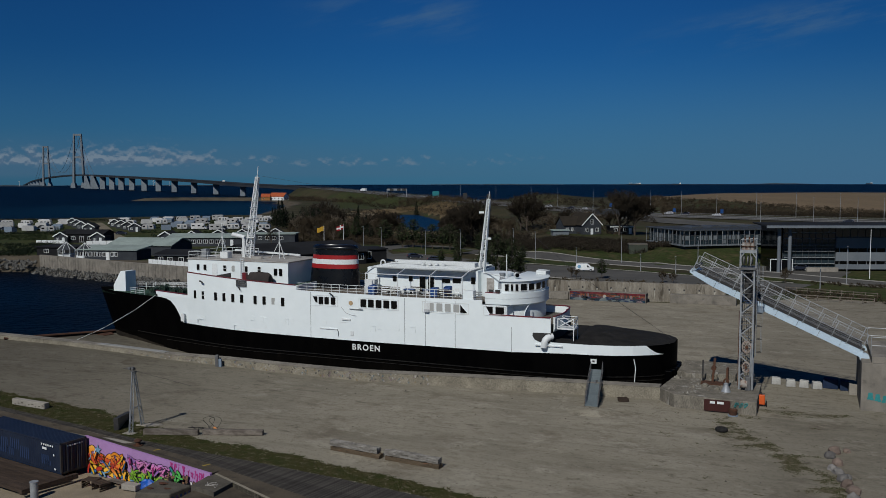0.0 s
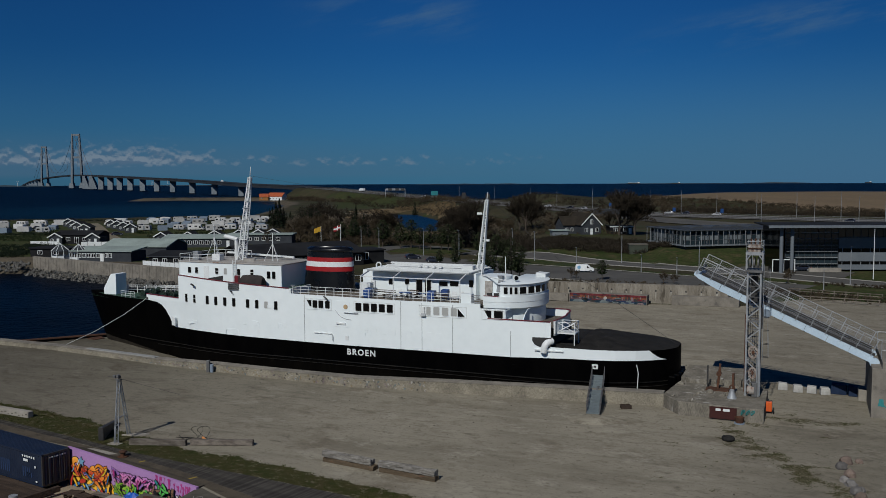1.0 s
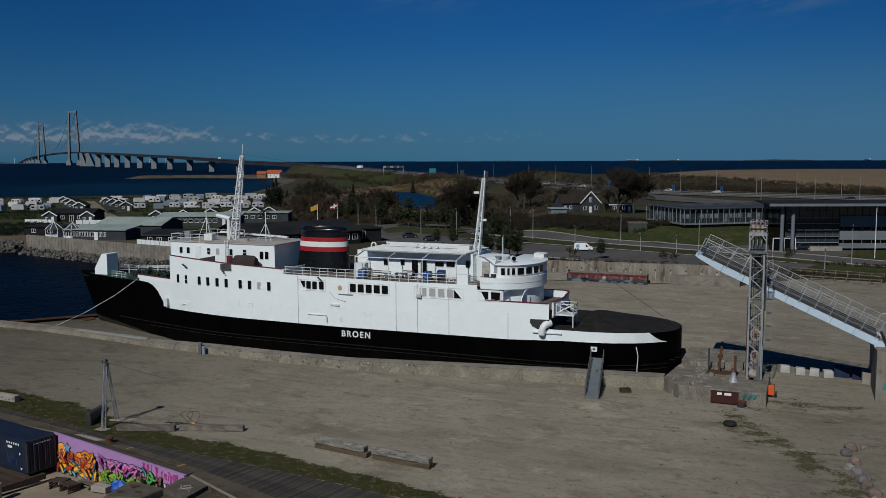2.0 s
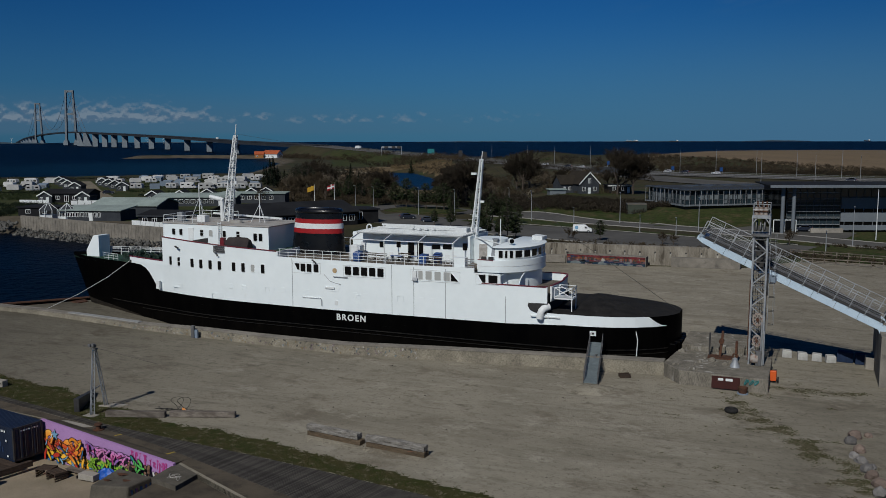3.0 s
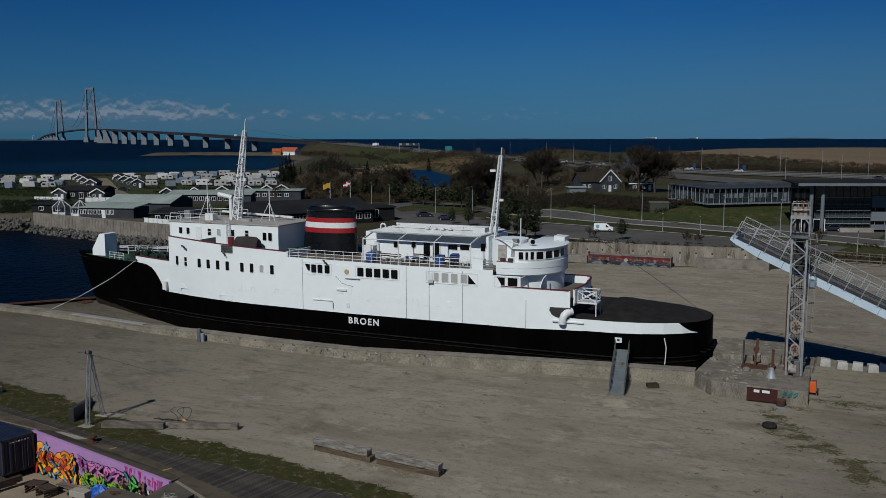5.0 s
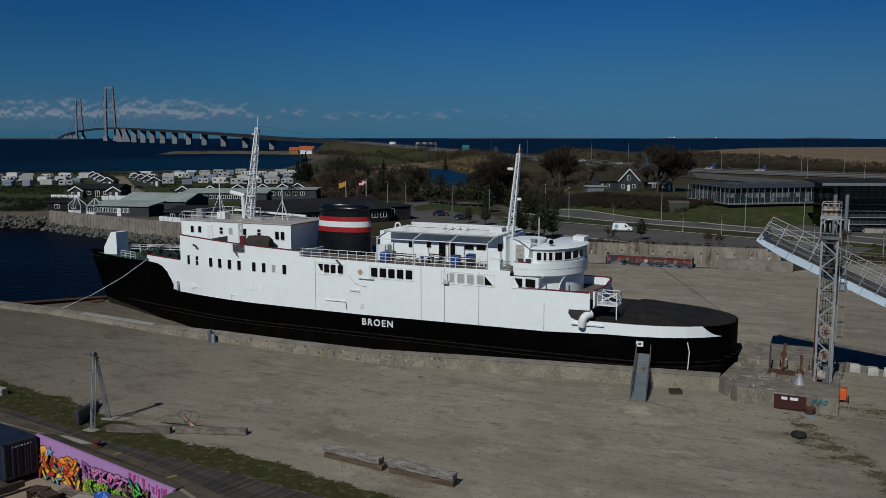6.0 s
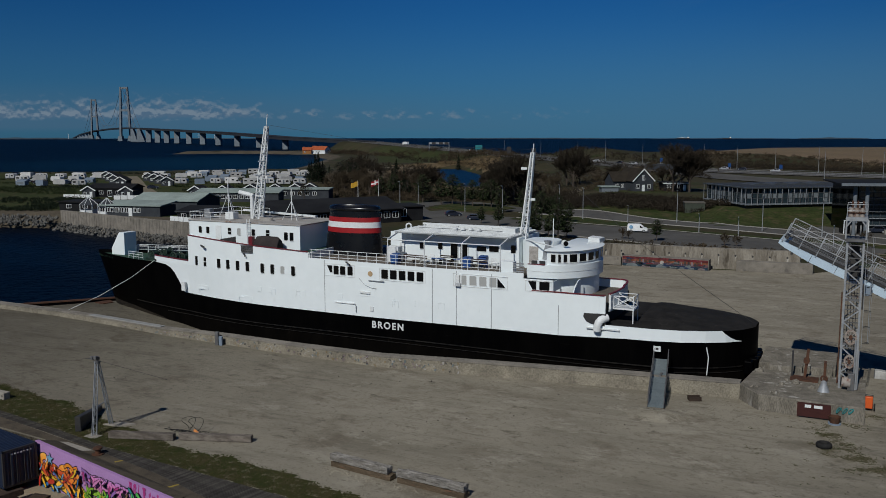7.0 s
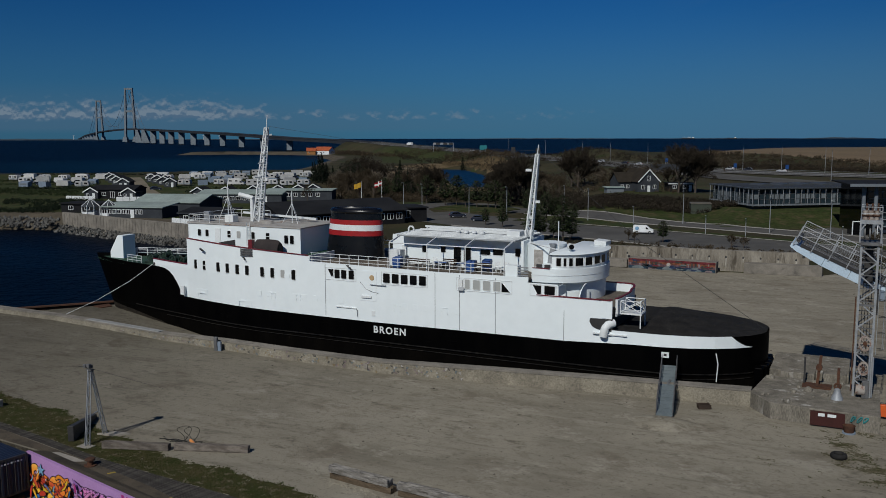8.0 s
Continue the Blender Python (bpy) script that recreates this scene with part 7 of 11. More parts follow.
def split_balk(p, q, z0, w, h, seed):
    """An old squared timber with split, worn and uneven edges."""
    p, q = Vector((*p, z0)), Vector((*q, z0))
    d = (q - p).normalized()
    sd = Vector((-d.y, d.x, 0))
    rings = []
    for i in range(29):
        c = p.lerp(q, i / 28)
        ring_ = []
        for a, b in ((-1, 0), (-0.35, 0), (0.35, 0), (1, 0), (1, 0.5), (1, 0.93), (0.7, 1), (0.2, 1), (-0.25, 1), (-0.7, 1), (-1, 0.93), (-1, 0.5)):
            n1 = noise.noise((c.x * 2.3 + seed, a * 2.1, b * 2.3 + seed)) + 0.5 * noise.noise((c.x * 6.1 + seed, a * 4.1, b * 4.3))
            n2 = noise.noise((c.x * 0.8, a * 3.0 + seed, b * 3.0))
            up_ = b * h * (1 + 0.1 * n1) - (0.22 * max(n2, 0) * (b > 0.9))
            ring_.append(c + sd * (a * w / 2 * (1 + 0.14 * n1)) + Vector((0, 0, up_)) + d * (0.05 * n1 if i in (0, 28) else 0))
        rings.append(ring_)
    return Geo().loft(rings)


for k, (p, q) in enumerate((((14.1, -30.0), (18.75, -30.6)), ((19.4, -30.6), (24.3, -31.15)))):
    e = thing("timber_stack", "two old split quay timbers stacked on the gravel", "timber", ((p[0] + q[0]) / 2, (p[1] + q[1]) / 2, 0), "quay timber stacks")
    d = (Vector(q) - Vector(p)).normalized()
    part("lower_balk", split_balk(Vector(p) + d * 0.1, Vector(q) + d * (0.25 - 0.2 * k), -0.04, 0.62, 0.42, 3.0 + k), M_WETOAK, e, "damp brown lower timber")
    part("upper_balk", split_balk(p, q, 0.39, 0.58, 0.44, 11.0 + 5 * k), M_OLDOAK, e, "weathered grey split timber")
    rcl = random.Random(60 + k)
    cl = Geo()
    for _ in range(60):
        t, o = rcl.random(), rcl.gauss(0, 0.35)
        c_ = Vector(p).lerp(Vector(q), t)
        r_ = rcl.uniform(0.03, 0.11)
        cx_, cy_ = c_.x + rcl.uniform(-0.3, 0.3), c_.y - 0.62 - abs(o)
        cl.add([(cx_ - r_, cy_, 0), (cx_, cy_ - r_, 0), (cx_ + r_, cy_, 0), (cx_, cy_ + r_, 0), (cx_, cy_, r_ * 0.9)], [(0, 1, 4), (1, 2, 4), (2, 3, 4), (3, 0, 4)])
    tagged(part("gravel_clods", cl, M_GRAVEL, normals=False), "loose gravel clods beside the timbers", "gravel", "", "stuff")
be = thing("stone_bench", "pale flaking concrete beam lying on the grass", "beam", (-20.3, -29.2, 0))
part("body", Geo().beam((-22.6, -29.0, 0.3), (-18.0, -29.3, 0.3), 0.6, 0.6), M_CONC2, be, bevel=0.05)
for k in range(9):
    x_ = -22.2 + k * 0.48
    part("flaked_spot", Geo().box(x_, x_ + 0.14 + 0.05 * (k % 3), -29.36 - 0.065 * (x_ + 22.6) + 0.03, -29.25 - 0.065 * (x_ + 22.6), 0.1 + 0.1 * (k % 3), 0.18 + 0.1 * (k % 3)), M_OLDCONC, be)


def boulder(r, seed, mat):
    g = Geo()
    bm = bmesh.new()
    bmesh.ops.create_icosphere(bm, subdivisions=2, radius=r)
    for v in bm.verts:
        n_ = noise.noise(v.co * (1.3 / r) + Vector((seed, 0, 0)))
        v.co *= 1 + 0.38 * n_
        v.co.z = max(v.co.z * 0.8, -0.4 * r)
    g.add([v.co.copy() for v in bm.verts], [[v.index for v in f.verts] for f in bm.faces])
    bm.free()
    return g


rocks = [(52.5, -15.4, 0.85, 1), (52.1, -16.9, 0.75, 0), (52.6, -18.6, 0.75, 1), (52.2, -20.0, 0.6, 0), (52.6, -20.9, 0.7, 0), (52.9, -22.6, 0.8, 0), (53.1, -23.7, 0.75, 1), (53.5, -25.2, 0.8, 1), (53.4, -26.7, 0.85, 0), (53.9, -28.2, 0.8, 0), (54.0, -29.9, 0.9, 1), (54.5, -31.6, 0.8, 0), (53.4, -14.9, 0.5, 1), (53.2, -21.9, 0.5, 0)]
for i, (x_, y_, r_, pk) in enumerate(rocks):
    e = part("boulder", boulder(r_ * 0.62, i * 3.7, None), M_PINKSTONE if pk else M_STONE)
    e.matrix_basis = pose(x_, y_, 0.19 * r_, 0, 0, i * 47)
    tagged(e, "reddish granite boulder in a row on the gravel" if pk else "grey granite boulder in a row on the gravel", "boulder", "row of boulders")
tray = thing("broken_tray", "broken brown wooden tray lying below the dock wall", "tray")
for x0_, x1_, y0_, y1_, z1_ in ((-0.5, 0.5, -0.35, -0.27, 0.42), (-0.5, 0.5, 0.27, 0.35, 0.36), (-0.5, -0.42, -0.27, 0.27, 0.4), (0.42, 0.5, -0.27, 0.27, 0.3)):
    part("side_board", Geo().hexa([(x0_, y0_, 0), (x1_, y0_, 0), (x1_, y1_, 0), (x0_, y1_, 0), (x0_, y0_, z1_), (x1_, y0_, z1_ * 0.8), (x1_, y1_, z1_ * 0.85), (x0_, y1_, z1_)]), M_DKTIMBER, tray)
part("bottom_board", Geo().box(-0.42, 0.42, -0.27, 0.27, 0.0, 0.06), M_RUST, tray)
tray.matrix_basis = pose(33.3, -5.1, 0.0, 4, -5, 24)


def ring_mesh(R, r, n=28, m=10):
    g = Geo()
    g.loft([[((R + r * math.cos(b)) * math.cos(a), (R + r * math.cos(b)) * math.sin(a), r * 1.25 * math.sin(b)) for b in np.linspace(0, 2 * math.pi, m + 1)[:-1]] for a in np.linspace(0, 2 * math.pi, n)], caps=False)
    return g


ty = thing("tyre", "old black tractor tyre lying flat on the gravel", "tyre", (43.3, -11.9, 0))
o_ = part("tread", ring_mesh(0.4, 0.15), M_RUBBER, ty, smooth=True)
o_.matrix_basis = Matrix.Translation((43.4, -12.5, 0.18))

# ---- gangway to the stern ----
gw = thing("gangway", "grey steel gangway leaning from the gravel to the ship's side", "gangway", (30.6, -8.2, 0))
ga, gb = Vector((30.9, -8.85, 0.12)), Vector((29.6, -0.7, 1.95))
gd = (gb - ga)
sx = Vector((1, 0.11, 0)).normalized()
gf = Geo()
gf.hexa([ga - sx * 0.63, ga + sx * 0.63, gb + sx * 0.63, gb - sx * 0.63, ga - sx * 0.63 + Vector((0, 0, 0.1)), ga + sx * 0.63 + Vector((0, 0, 0.1)), gb + sx * 0.63 + Vector((0, 0, 0.1)), gb - sx * 0.63 + Vector((0, 0, 0.1))])
M_GANG = surf("grey_green_steel_deck", (0.17, 0.205, 0.215), (0.14, 0.17, 0.18), 1.5, 0.5, 0.1, metal=0.2)
part("deck", gf, M_GANG, gw)
for sgn in (-1, 1):
    for z_ in (0.5, 1.0):
        part("handrail", Geo().tube(ga + sx * 0.63 * sgn + gd * 0.02 + Vector((0, 0, z_)), gb + sx * 0.63 * sgn + Vector((0, 0, z_)), 0.03, 6), M_TOWER, gw)
    for k in np.linspace(0.02, 1, 7):
        c_ = ga + gd * k + sx * 0.63 * sgn
        part("baluster", Geo().tube(c_, c_ + Vector((0, 0, 1.0)), 0.03, 6), M_TOWER, gw)
    part("side_girder", Geo().beam(ga + sx * 0.63 * sgn, gb + sx * 0.63 * sgn, 0.06, 0.22), M_TOWER, gw)
part("support", Geo().beam((30.2, -3.6, 0.9), (30.2, -3.6, 1.5), 0.9, 0.2), M_TOWER, gw)
for k in np.linspace(0.05, 0.95, 14):
    c_ = ga + gd * k + Vector((0, 0, 0.115))
    part("tread_bar", Geo().beam(c_ - sx * 0.6, c_ + sx * 0.6, 0.03, 0.012), M_GANG, gw)
ps = thing("power_post", "blue-grey steel power post beside the dock wall", "post", (-14.7, -6.9, 0))
part("box", Geo().box(-15.0, -14.6, -6.95, -6.65, 0.0, 1.4), M_TOWER, ps, bevel=0.03)
part("box", Geo().box(-14.55, -14.15, -6.9, -6.65, 0.0, 0.95), M_BLUEGREY, ps, bevel=0.03)
wd = thing("wall_plate", "small white square plate on the dock wall", "plate", (3.2, -7.2, 0.3))
part("plate", Geo().box(2.9, 3.3, -7.25, -7.18, 0.3, 0.75), M_CONC2, wd)
rdm = random.Random(17)
for k in range(170):
    x_ = rdm.choice((rdm.uniform(-30, -16), rdm.uniform(-13, 4), rdm.uniform(-13, 4), rdm.uniform(0, 13)))
    y_ = interp(DOCK, x_) - 0.012
    top_ = interp(DOCK_H, x_)
    rs_ = rdm.uniform(0.08, 0.24) * top_
    rz_ = rdm.uniform(0.1, top_ - 0.5 * rs_)
    part("spray_mark", Geo().add([(x_ + p_ * rdm.uniform(0.12, 0.42), y_ - 0.003 * (k % 9), min(max(rz_ + q_ * rs_, 0.02), top_ - 0.01)) for p_, q_ in bent(0.7, 1.0, 0.3 * (-1) ** k, 0.35)], [tuple(range(22))]), M_DULL[k % 5], wall_dock)
rp = Geo().path([(-31.3, 2.0, 6.75), (-34.6, 1.4, 4.5), (-38.4, 0.0, 2.2), (-42.6, -2.0, 0.12)], 0.026, 6)
mr = thing("mooring_rope", "pale mooring rope slung from the bow to the quay", "rope", (-43.4, -3.6, 0.7))
part("rope", rp, M_WPAINT, mr)
hp = thing("hatch_plate", "rusty square steel plate lying on the dock floor", "plate", (-43.5, 6.0, 0))
part("plate", Geo().hexa([(x, y, z) for z in (-0.1, 0.04) for x, y in ((-44.7, 5.0), (-42.9, 4.6), (-42.6, 6.1), (-44.1, 7.0))]), M_RUST, hp)

# ---- hoist tower on its concrete foundation ----
fd = thing("foundation", "stained concrete foundation under the hoist tower", "foundation", (42, -2, 0))
part("block", Geo().prism([(36.55, -3.15), (38.3, -5.6), (42.0, -5.85), (45.95, -6.0), (45.95, 2.6), (37.2, 2.6)], -2.5, 1.3), M_FOUND, fd, "stained concrete block", bevel=0.06)
part("rear_block", Geo().box(37.3, 43.6, 4.0, 10.6, -2.5, 1.55), M_FOUND, fd, bevel=0.06)
part("rear_block", Geo().box(38.3, 41.0, 2.6, 4.2, -2.5, 1.75), M_FOUND, fd, bevel=0.05)
part("rear_block", Geo().box(41.6, 43.4, 2.6, 4.2, -2.5, 1.9), M_FOUND, fd, bevel=0.05)
part("sign_board", Geo().box(41.2, 43.6, -6.12, -5.98, 0.12, 1.2), surf("brown_board", (0.06, 0.022, 0.02), (0.05, 0.02, 0.018), 1, 0.7, 0.05), fd, "dark red board with two small white notices")
for x0, x1 in ((41.75, 42.2), (42.4, 43.0)):
    part("notice", Geo().box(x0, x1, -6.135, -6.12, 0.85, 1.08), M_WPAINT, fd)
for i in range(3):
    part("spray_mark", pipe([(44.15 + 0.42 * i + 0.17 * math.cos(t * (1 + 0.3 * i)), -6.03, 0.9 + 0.22 * math.sin(t * 1.3 + i)) for t in np.linspace(0, 6.5, 18)], 0.035, 4), SPRAY["teal"], fd)
rdb = random.Random(12)
for i in range(16):
    x_, y_, r_ = rdb.uniform(37.3, 43), rdb.choice((rdb.uniform(-5.2, 2.2), rdb.uniform(1.0, 2.4))), rdb.uniform(0.12, 0.38)
    e = part("rubble_stone", boulder(r_, i * 2.3, None), M_FOUND)
    e.matrix_basis = pose(x_, y_, 1.3 + 0.1 * r_, 0, 0, i * 40)
    tagged(e, "broken concrete lump lying on the foundation", "rubble", "concrete rubble")
M_WORN = surf("worn_pale_machine_paint", (0.34, 0.31, 0.28), (0.2, 0.15, 0.12), 1.6, 0.6, 0.1, stain=((0.13, 0.055, 0.035), 2.2, 0.52, 0.66))
tw = thing("hoist_tower", "tall weathered steel lattice hoist tower with pulleys and a service cage", "tower", (44.9, 0, 1.3))
TX, TY = (44.05, 45.7), (-1.2, 1.1)
for x_ in TX:
    for y_ in TY:
        part("column", Geo().beam((x_, y_, 1.3), (x_, y_, 13.4), 0.22, 0.22), M_STEEL, tw)
n_b = 11
for k in range(n_b):
    z0, z1 = 1.6 + k * 11.4 / n_b, 1.6 + (k + 1) * 11.4 / n_b
    for y_ in TY:
        a_, b_ = (TX[0], TX[1]) if k % 2 else (TX[1], TX[0])
        part("brace", Geo().beam((a_, y_, z0), (b_, y_, z1), 0.11, 0.11), M_STEEL, tw)
        part("cross_bar", Geo().beam((TX[0], y_, z1), (TX[1], y_, z1), 0.08, 0.08), M_TOWER, tw)
    for x_ in TX:
        a_, b_ = (TY[0], TY[1]) if k % 2 else (TY[1], TY[0])
        part("brace", Geo().beam((x_, a_, z0), (x_, b_, z1), 0.1, 0.1), M_TOWER, tw)
for z_ in (5.0, 8.6, 13.3):
    for y_ in TY:
        part("cross_beam", Geo().beam((TX[0], y_, z_), (TX[1], y_, z_), 0.16, 0.16), M_TOWER, tw)
# counterweight guides and cables inside
for x_ in (44.45, 44.75, 45.05, 45.3):
    part("hoist_cable", Geo().tube((x_, 0.0, 1.4), (x_, 0.0, 13.4), 0.035, 5), M_DARK, tw)
part("counterweight", Geo().box(44.5, 45.25, -0.35, 0.35, 10.2, 13.0), M_DARK, tw, "dark steel counterweight", bevel=0.04)
part("guide_rail", Geo().box(43.72, 43.85, 0.2, 0.5, 1.4, 9.0), M_RUST, tw, "rusty guide rail")
part("side_mast", Geo().box(45.85, 46.0, -0.6, 0.2, 7.8, 9.8), M_DARK, tw)
hd = part("head_frame", Geo().box(43.75, 46.0, -1.5, 1.4, 13.3, 13.5), M_TOWER, tw)
for x_ in (43.85, 45.9):
    for y_ in (-1.4, 1.3):
        part("head_post", Geo().beam((x_, y_, 13.5), (x_, y_, 15.0), 0.16), M_STEEL, hd)
for y_ in (-1.4, 1.3):
    part("head_beam", Geo().beam((43.75, y_, 15.05), (46.0, y_, 15.05), 0.18, 0.2), M_STEEL, hd)
    for xa, xb in ((43.85, 44.35), (45.9, 45.4)):
        part("knee_brace", Geo().beam((xa, y_, 14.45), (xb, y_, 14.98), 0.12), M_STEEL, hd)
for x_ in (43.85, 45.9):
    part("head_beam", Geo().beam((x_, -1.4, 15.05), (x_, 1.3, 15.05), 0.18, 0.2), M_STEEL, hd)
for x_ in (44.3, 44.8, 45.3):
    for y_ in (-0.9, 0.3):
        part("sheave", Geo().tube((x_ - 0.08, y_, 14.2), (x_ + 0.08, y_, 14.2), 0.45, 16), M_TOWER, hd)
part("top_plate", Geo().box(43.8, 45.95, -1.45, 1.35, 15.15, 15.25), M_STEEL, hd)
for x_, r_ in ((44.25, 0.3), (44.8, 0.32), (45.35, 0.28)):
    mo_ = part("motor", Geo().tube((x_, -0.8, 15.25), (x_, -0.8, 15.95), r_, 12), M_WORN, hd, smooth=True)
    part("collar", Geo().tube((x_, -0.8, 15.5), (x_, -0.8, 15.62), r_ + 0.05, 12), M_RUST, mo_)
    part("spindle", Geo().tube((x_ + 0.1, -0.5, 15.25), (x_ + 0.1, -0.5, 16.5), 0.1, 8), M_RUST, hd)
    part("sheave", Geo().tube((x_ + 0.2, 0.2, 15.7), (x_ + 0.32, 0.2, 15.7), 0.5, 16), M_TOWER, hd)
part("motor_box", Geo().box(44.0, 44.6, 0.5, 1.2, 15.25, 15.9), M_STEEL, hd, bevel=0.04)
for z_ in (15.75, 16.25):
    for a_, b_ in (((43.85, -1.4), (45.9, -1.4)), ((45.9, -1.4), (45.9, 1.3)), ((43.85, 1.3), (45.9, 1.3))):
        part("guard_rail", Geo().tube((*a_, z_), (*b_, z_), 0.025, 5), M_STEEL, hd)
for x_, y_ in ((43.85, -1.4), (45.9, -1.4), (45.9, 1.3), (43.85, 1.3), (44.9, 1.3)):
    part("guard_post", Geo().tube((x_, y_, 15.2), (x_, y_, 16.25), 0.03, 5), M_STEEL, hd)
lg = Geo()
for dy in (-0.25, 0.25):
    lg.beam((46.05, dy, 4.6), (46.05, dy, 14.0), 0.05)
for z_ in np.arange(4.7, 14.0, 0.3):
    lg.beam((46.05, -0.25, z_), (46.05, 0.25, z_), 0.03)
part("ladder", lg, M_STEEL, tw)
for z_ in np.arange(5.0, 13.8, 1.3):
    hg = Geo().path([(46.05 + 0.75 * math.sin(t), 0.42 * math.cos(t), z_) for t in np.linspace(0.1, math.pi - 0.1, 10)], 0.03, 5)
    part("cage_hoop", hg, M_DARK, tw)
for t in (0.9, 1.57, 2.2):
    part("cage_bar", Geo().tube((46.05 + 0.75 * math.sin(t), 0.42 * math.cos(t), 5.0), (46.05 + 0.75 * math.sin(t), 0.42 * math.cos(t), 13.6), 0.02, 5), M_STEEL, tw)
# machinery at the foot
def ring_on_y(x, y, z, r):
    """A thick wheel rim standing across the tower."""
    g = Geo()
    g.loft([[(x + (r + o_) * math.cos(a), y + w_, z + (r + o_) * math.sin(a)) for o_, w_ in ((-0.16, -0.07), (0.02, -0.07), (0.02, 0.07), (-0.16, 0.07))] for a in np.linspace(0, 2 * math.pi, 25)], caps=False)
    return g


for z_, r_ in ((5.6, 0.62), (3.6, 0.55)):
    ww = part("cable_wheel", ring_on_y(44.95, -1.38, z_, r_), M_WORN, tw, "weathered pale cable wheel")
    part("hub", Geo().tube((44.95, -1.5, z_), (44.95, -1.26, z_), r_ * 0.3, 14), M_RUST, ww)
    for a_ in np.linspace(0, math.pi, 5)[:-1]:
        part("spoke", Geo().beam((44.95 - r_ * math.cos(a_), -1.38, z_ - r_ * math.sin(a_)), (44.95 + r_ * math.cos(a_), -1.38, z_ + r_ * math.sin(a_)), 0.09), M_WORN, ww)
part("gear_drum", Geo().tube((44.3, -1.7, 1.95), (45.2, -1.7, 1.95), 0.42, 16), M_WORN, tw, smooth=True)
part("gear_box", Geo().box(44.9, 45.6, -1.9, -0.9, 1.3, 2.7), M_TOWER, tw, bevel=0.05)
part("conduit", Geo().tube((45.5, -1.45, 1.4), (45.5, -1.45, 5.4), 0.1, 8), M_STEEL, tw)
part("conduit", Geo().tube((45.85, -1.5, 1.4), (45.85, -1.5, 4.6), 0.09, 8), M_STEEL, tw)
tw.matrix_basis = Matrix.Translation((44.6, 0, 1.3)) @ Matrix.Diagonal((0.72, 0.82, 1, 1))
an = thing("anchor_buoy", "pale grey steel mooring cone with a rusty eye", "buoy", (42.9, -2.6, 1.3))
part("cone", Geo().loft([[(42.9 + r_ * math.cos(t), -2.6 + r_ * math.sin(t), z_) for t in np.linspace(0, 2 * math.pi, 15)[:-1]] for r_, z_ in ((0.46, 1.3), (0.43, 1.42), (0.24, 1.9), (0.22, 2.1), (0.12, 2.18))]), M_STEEL, an, smooth=True)
eye_ = part("eye", ring_mesh(0.22, 0.07, 20, 8), M_RUST, an)
eye_.matrix_basis = Matrix.Translation((42.9, -2.5, 2.32)) @ Matrix.Rotation(radians(90), 4, "X")
hs = thing("hoist_bracket", "rusty brown steel bracket frame on the foundation", "bracket", (42, 0.4, 1.3))
part("post", Geo().beam((41.3, 0.5, 1.3), (41.5, 0.7, 3.9), 0.22), M_RUST, hs)
part("post", Geo().beam((42.9, -1.2, 1.3), (42.9, -1.2, 3.4), 0.6, 0.2), M_RUST, hs)
part("collar", Geo().tube((41.4, 0.4, 2.9), (41.4, 0.9, 2.9), 0.25, 10), M_RUST, hs)
part("base_plate", Geo().box(40.2, 42.4, -0.2, 1.2, 1.3, 1.42), M_RUST, hs)
part("post", Geo().beam((40.3, 0.9, 1.4), (40.3, 0.9, 3.6), 0.14), M_DARK, hs)
bk = thing("tub", "rusty steel tub with a blue rim on the gravel", "tub", (43.9, -6.7, 0))
part("tub_wall", Geo().loft([[(43.9 + r_ * math.cos(t), -6.7 + r_ * math.sin(t), z_) for t in np.linspace(0, 2 * math.pi, 19)[:-1]] for r_, z_ in ((0.33, 0.08), (0.44, 0.6), (0.39, 0.6), (0.31, 0.2))]), M_RUST, bk, smooth=True)
part("rim", Geo().loft([[(43.9 + r_ * math.cos(t), -6.7 + r_ * math.sin(t), z_) for t in np.linspace(0, 2 * math.pi, 19)[:-1]] for r_, z_ in ((0.47, 0.0), (0.47, 0.1), (0.33, 0.1), (0.33, 0.0))]), M_BLUEGREY, bk)
ob_ = thing("barrier_box", "orange plastic pump box with a black wheel", "box", (46.4, -1.9, 0))
part("body", Geo().box(45.95, 46.5, -2.2, -1.75, 0.22, 1.15), surf("orange_plastic", (0.7, 0.12, 0.02), (0.6, 0.1, 0.02), 2, 0.5, 0.05), ob_, bevel=0.04)
part("wheel", Geo().tube((46.58, -1.95, 0.3), (46.7, -1.95, 0.3), 0.3, 14), M_RUBBER, ob_)
part("frame", Geo().path([(45.95, -2.0, 0.0), (45.95, -2.0, 1.28), (46.5, -2.0, 1.28), (46.5, -2.0, 0.0)], 0.03), M_DARK, ob_)

# ---- raised link span ----
RA, RB = Vector((39.3, 0, 12.45)), Vector((55.3, 0, 5.25))
r_d = (RB - RA).normalized()
r_n = Vector((-r_d.z, 0, r_d.x))
RY = (2.5, 7.0)
R_LEN = (RB - RA).length
ramp = thing("link_span", "raised pale blue steel boarding ramp with mesh railings", "ramp", (55.3, 4.7, 4.7))
M_MESH = surf("grey_mesh_deck", (0.1, 0.1, 0.1), (0.14, 0.14, 0.14), 2, 0.7, 0.1)


def rpt(s, y, h):
    p = RA + r_d * s + r_n * h
    return Vector((p.x, y, p.z))


n_g = 8
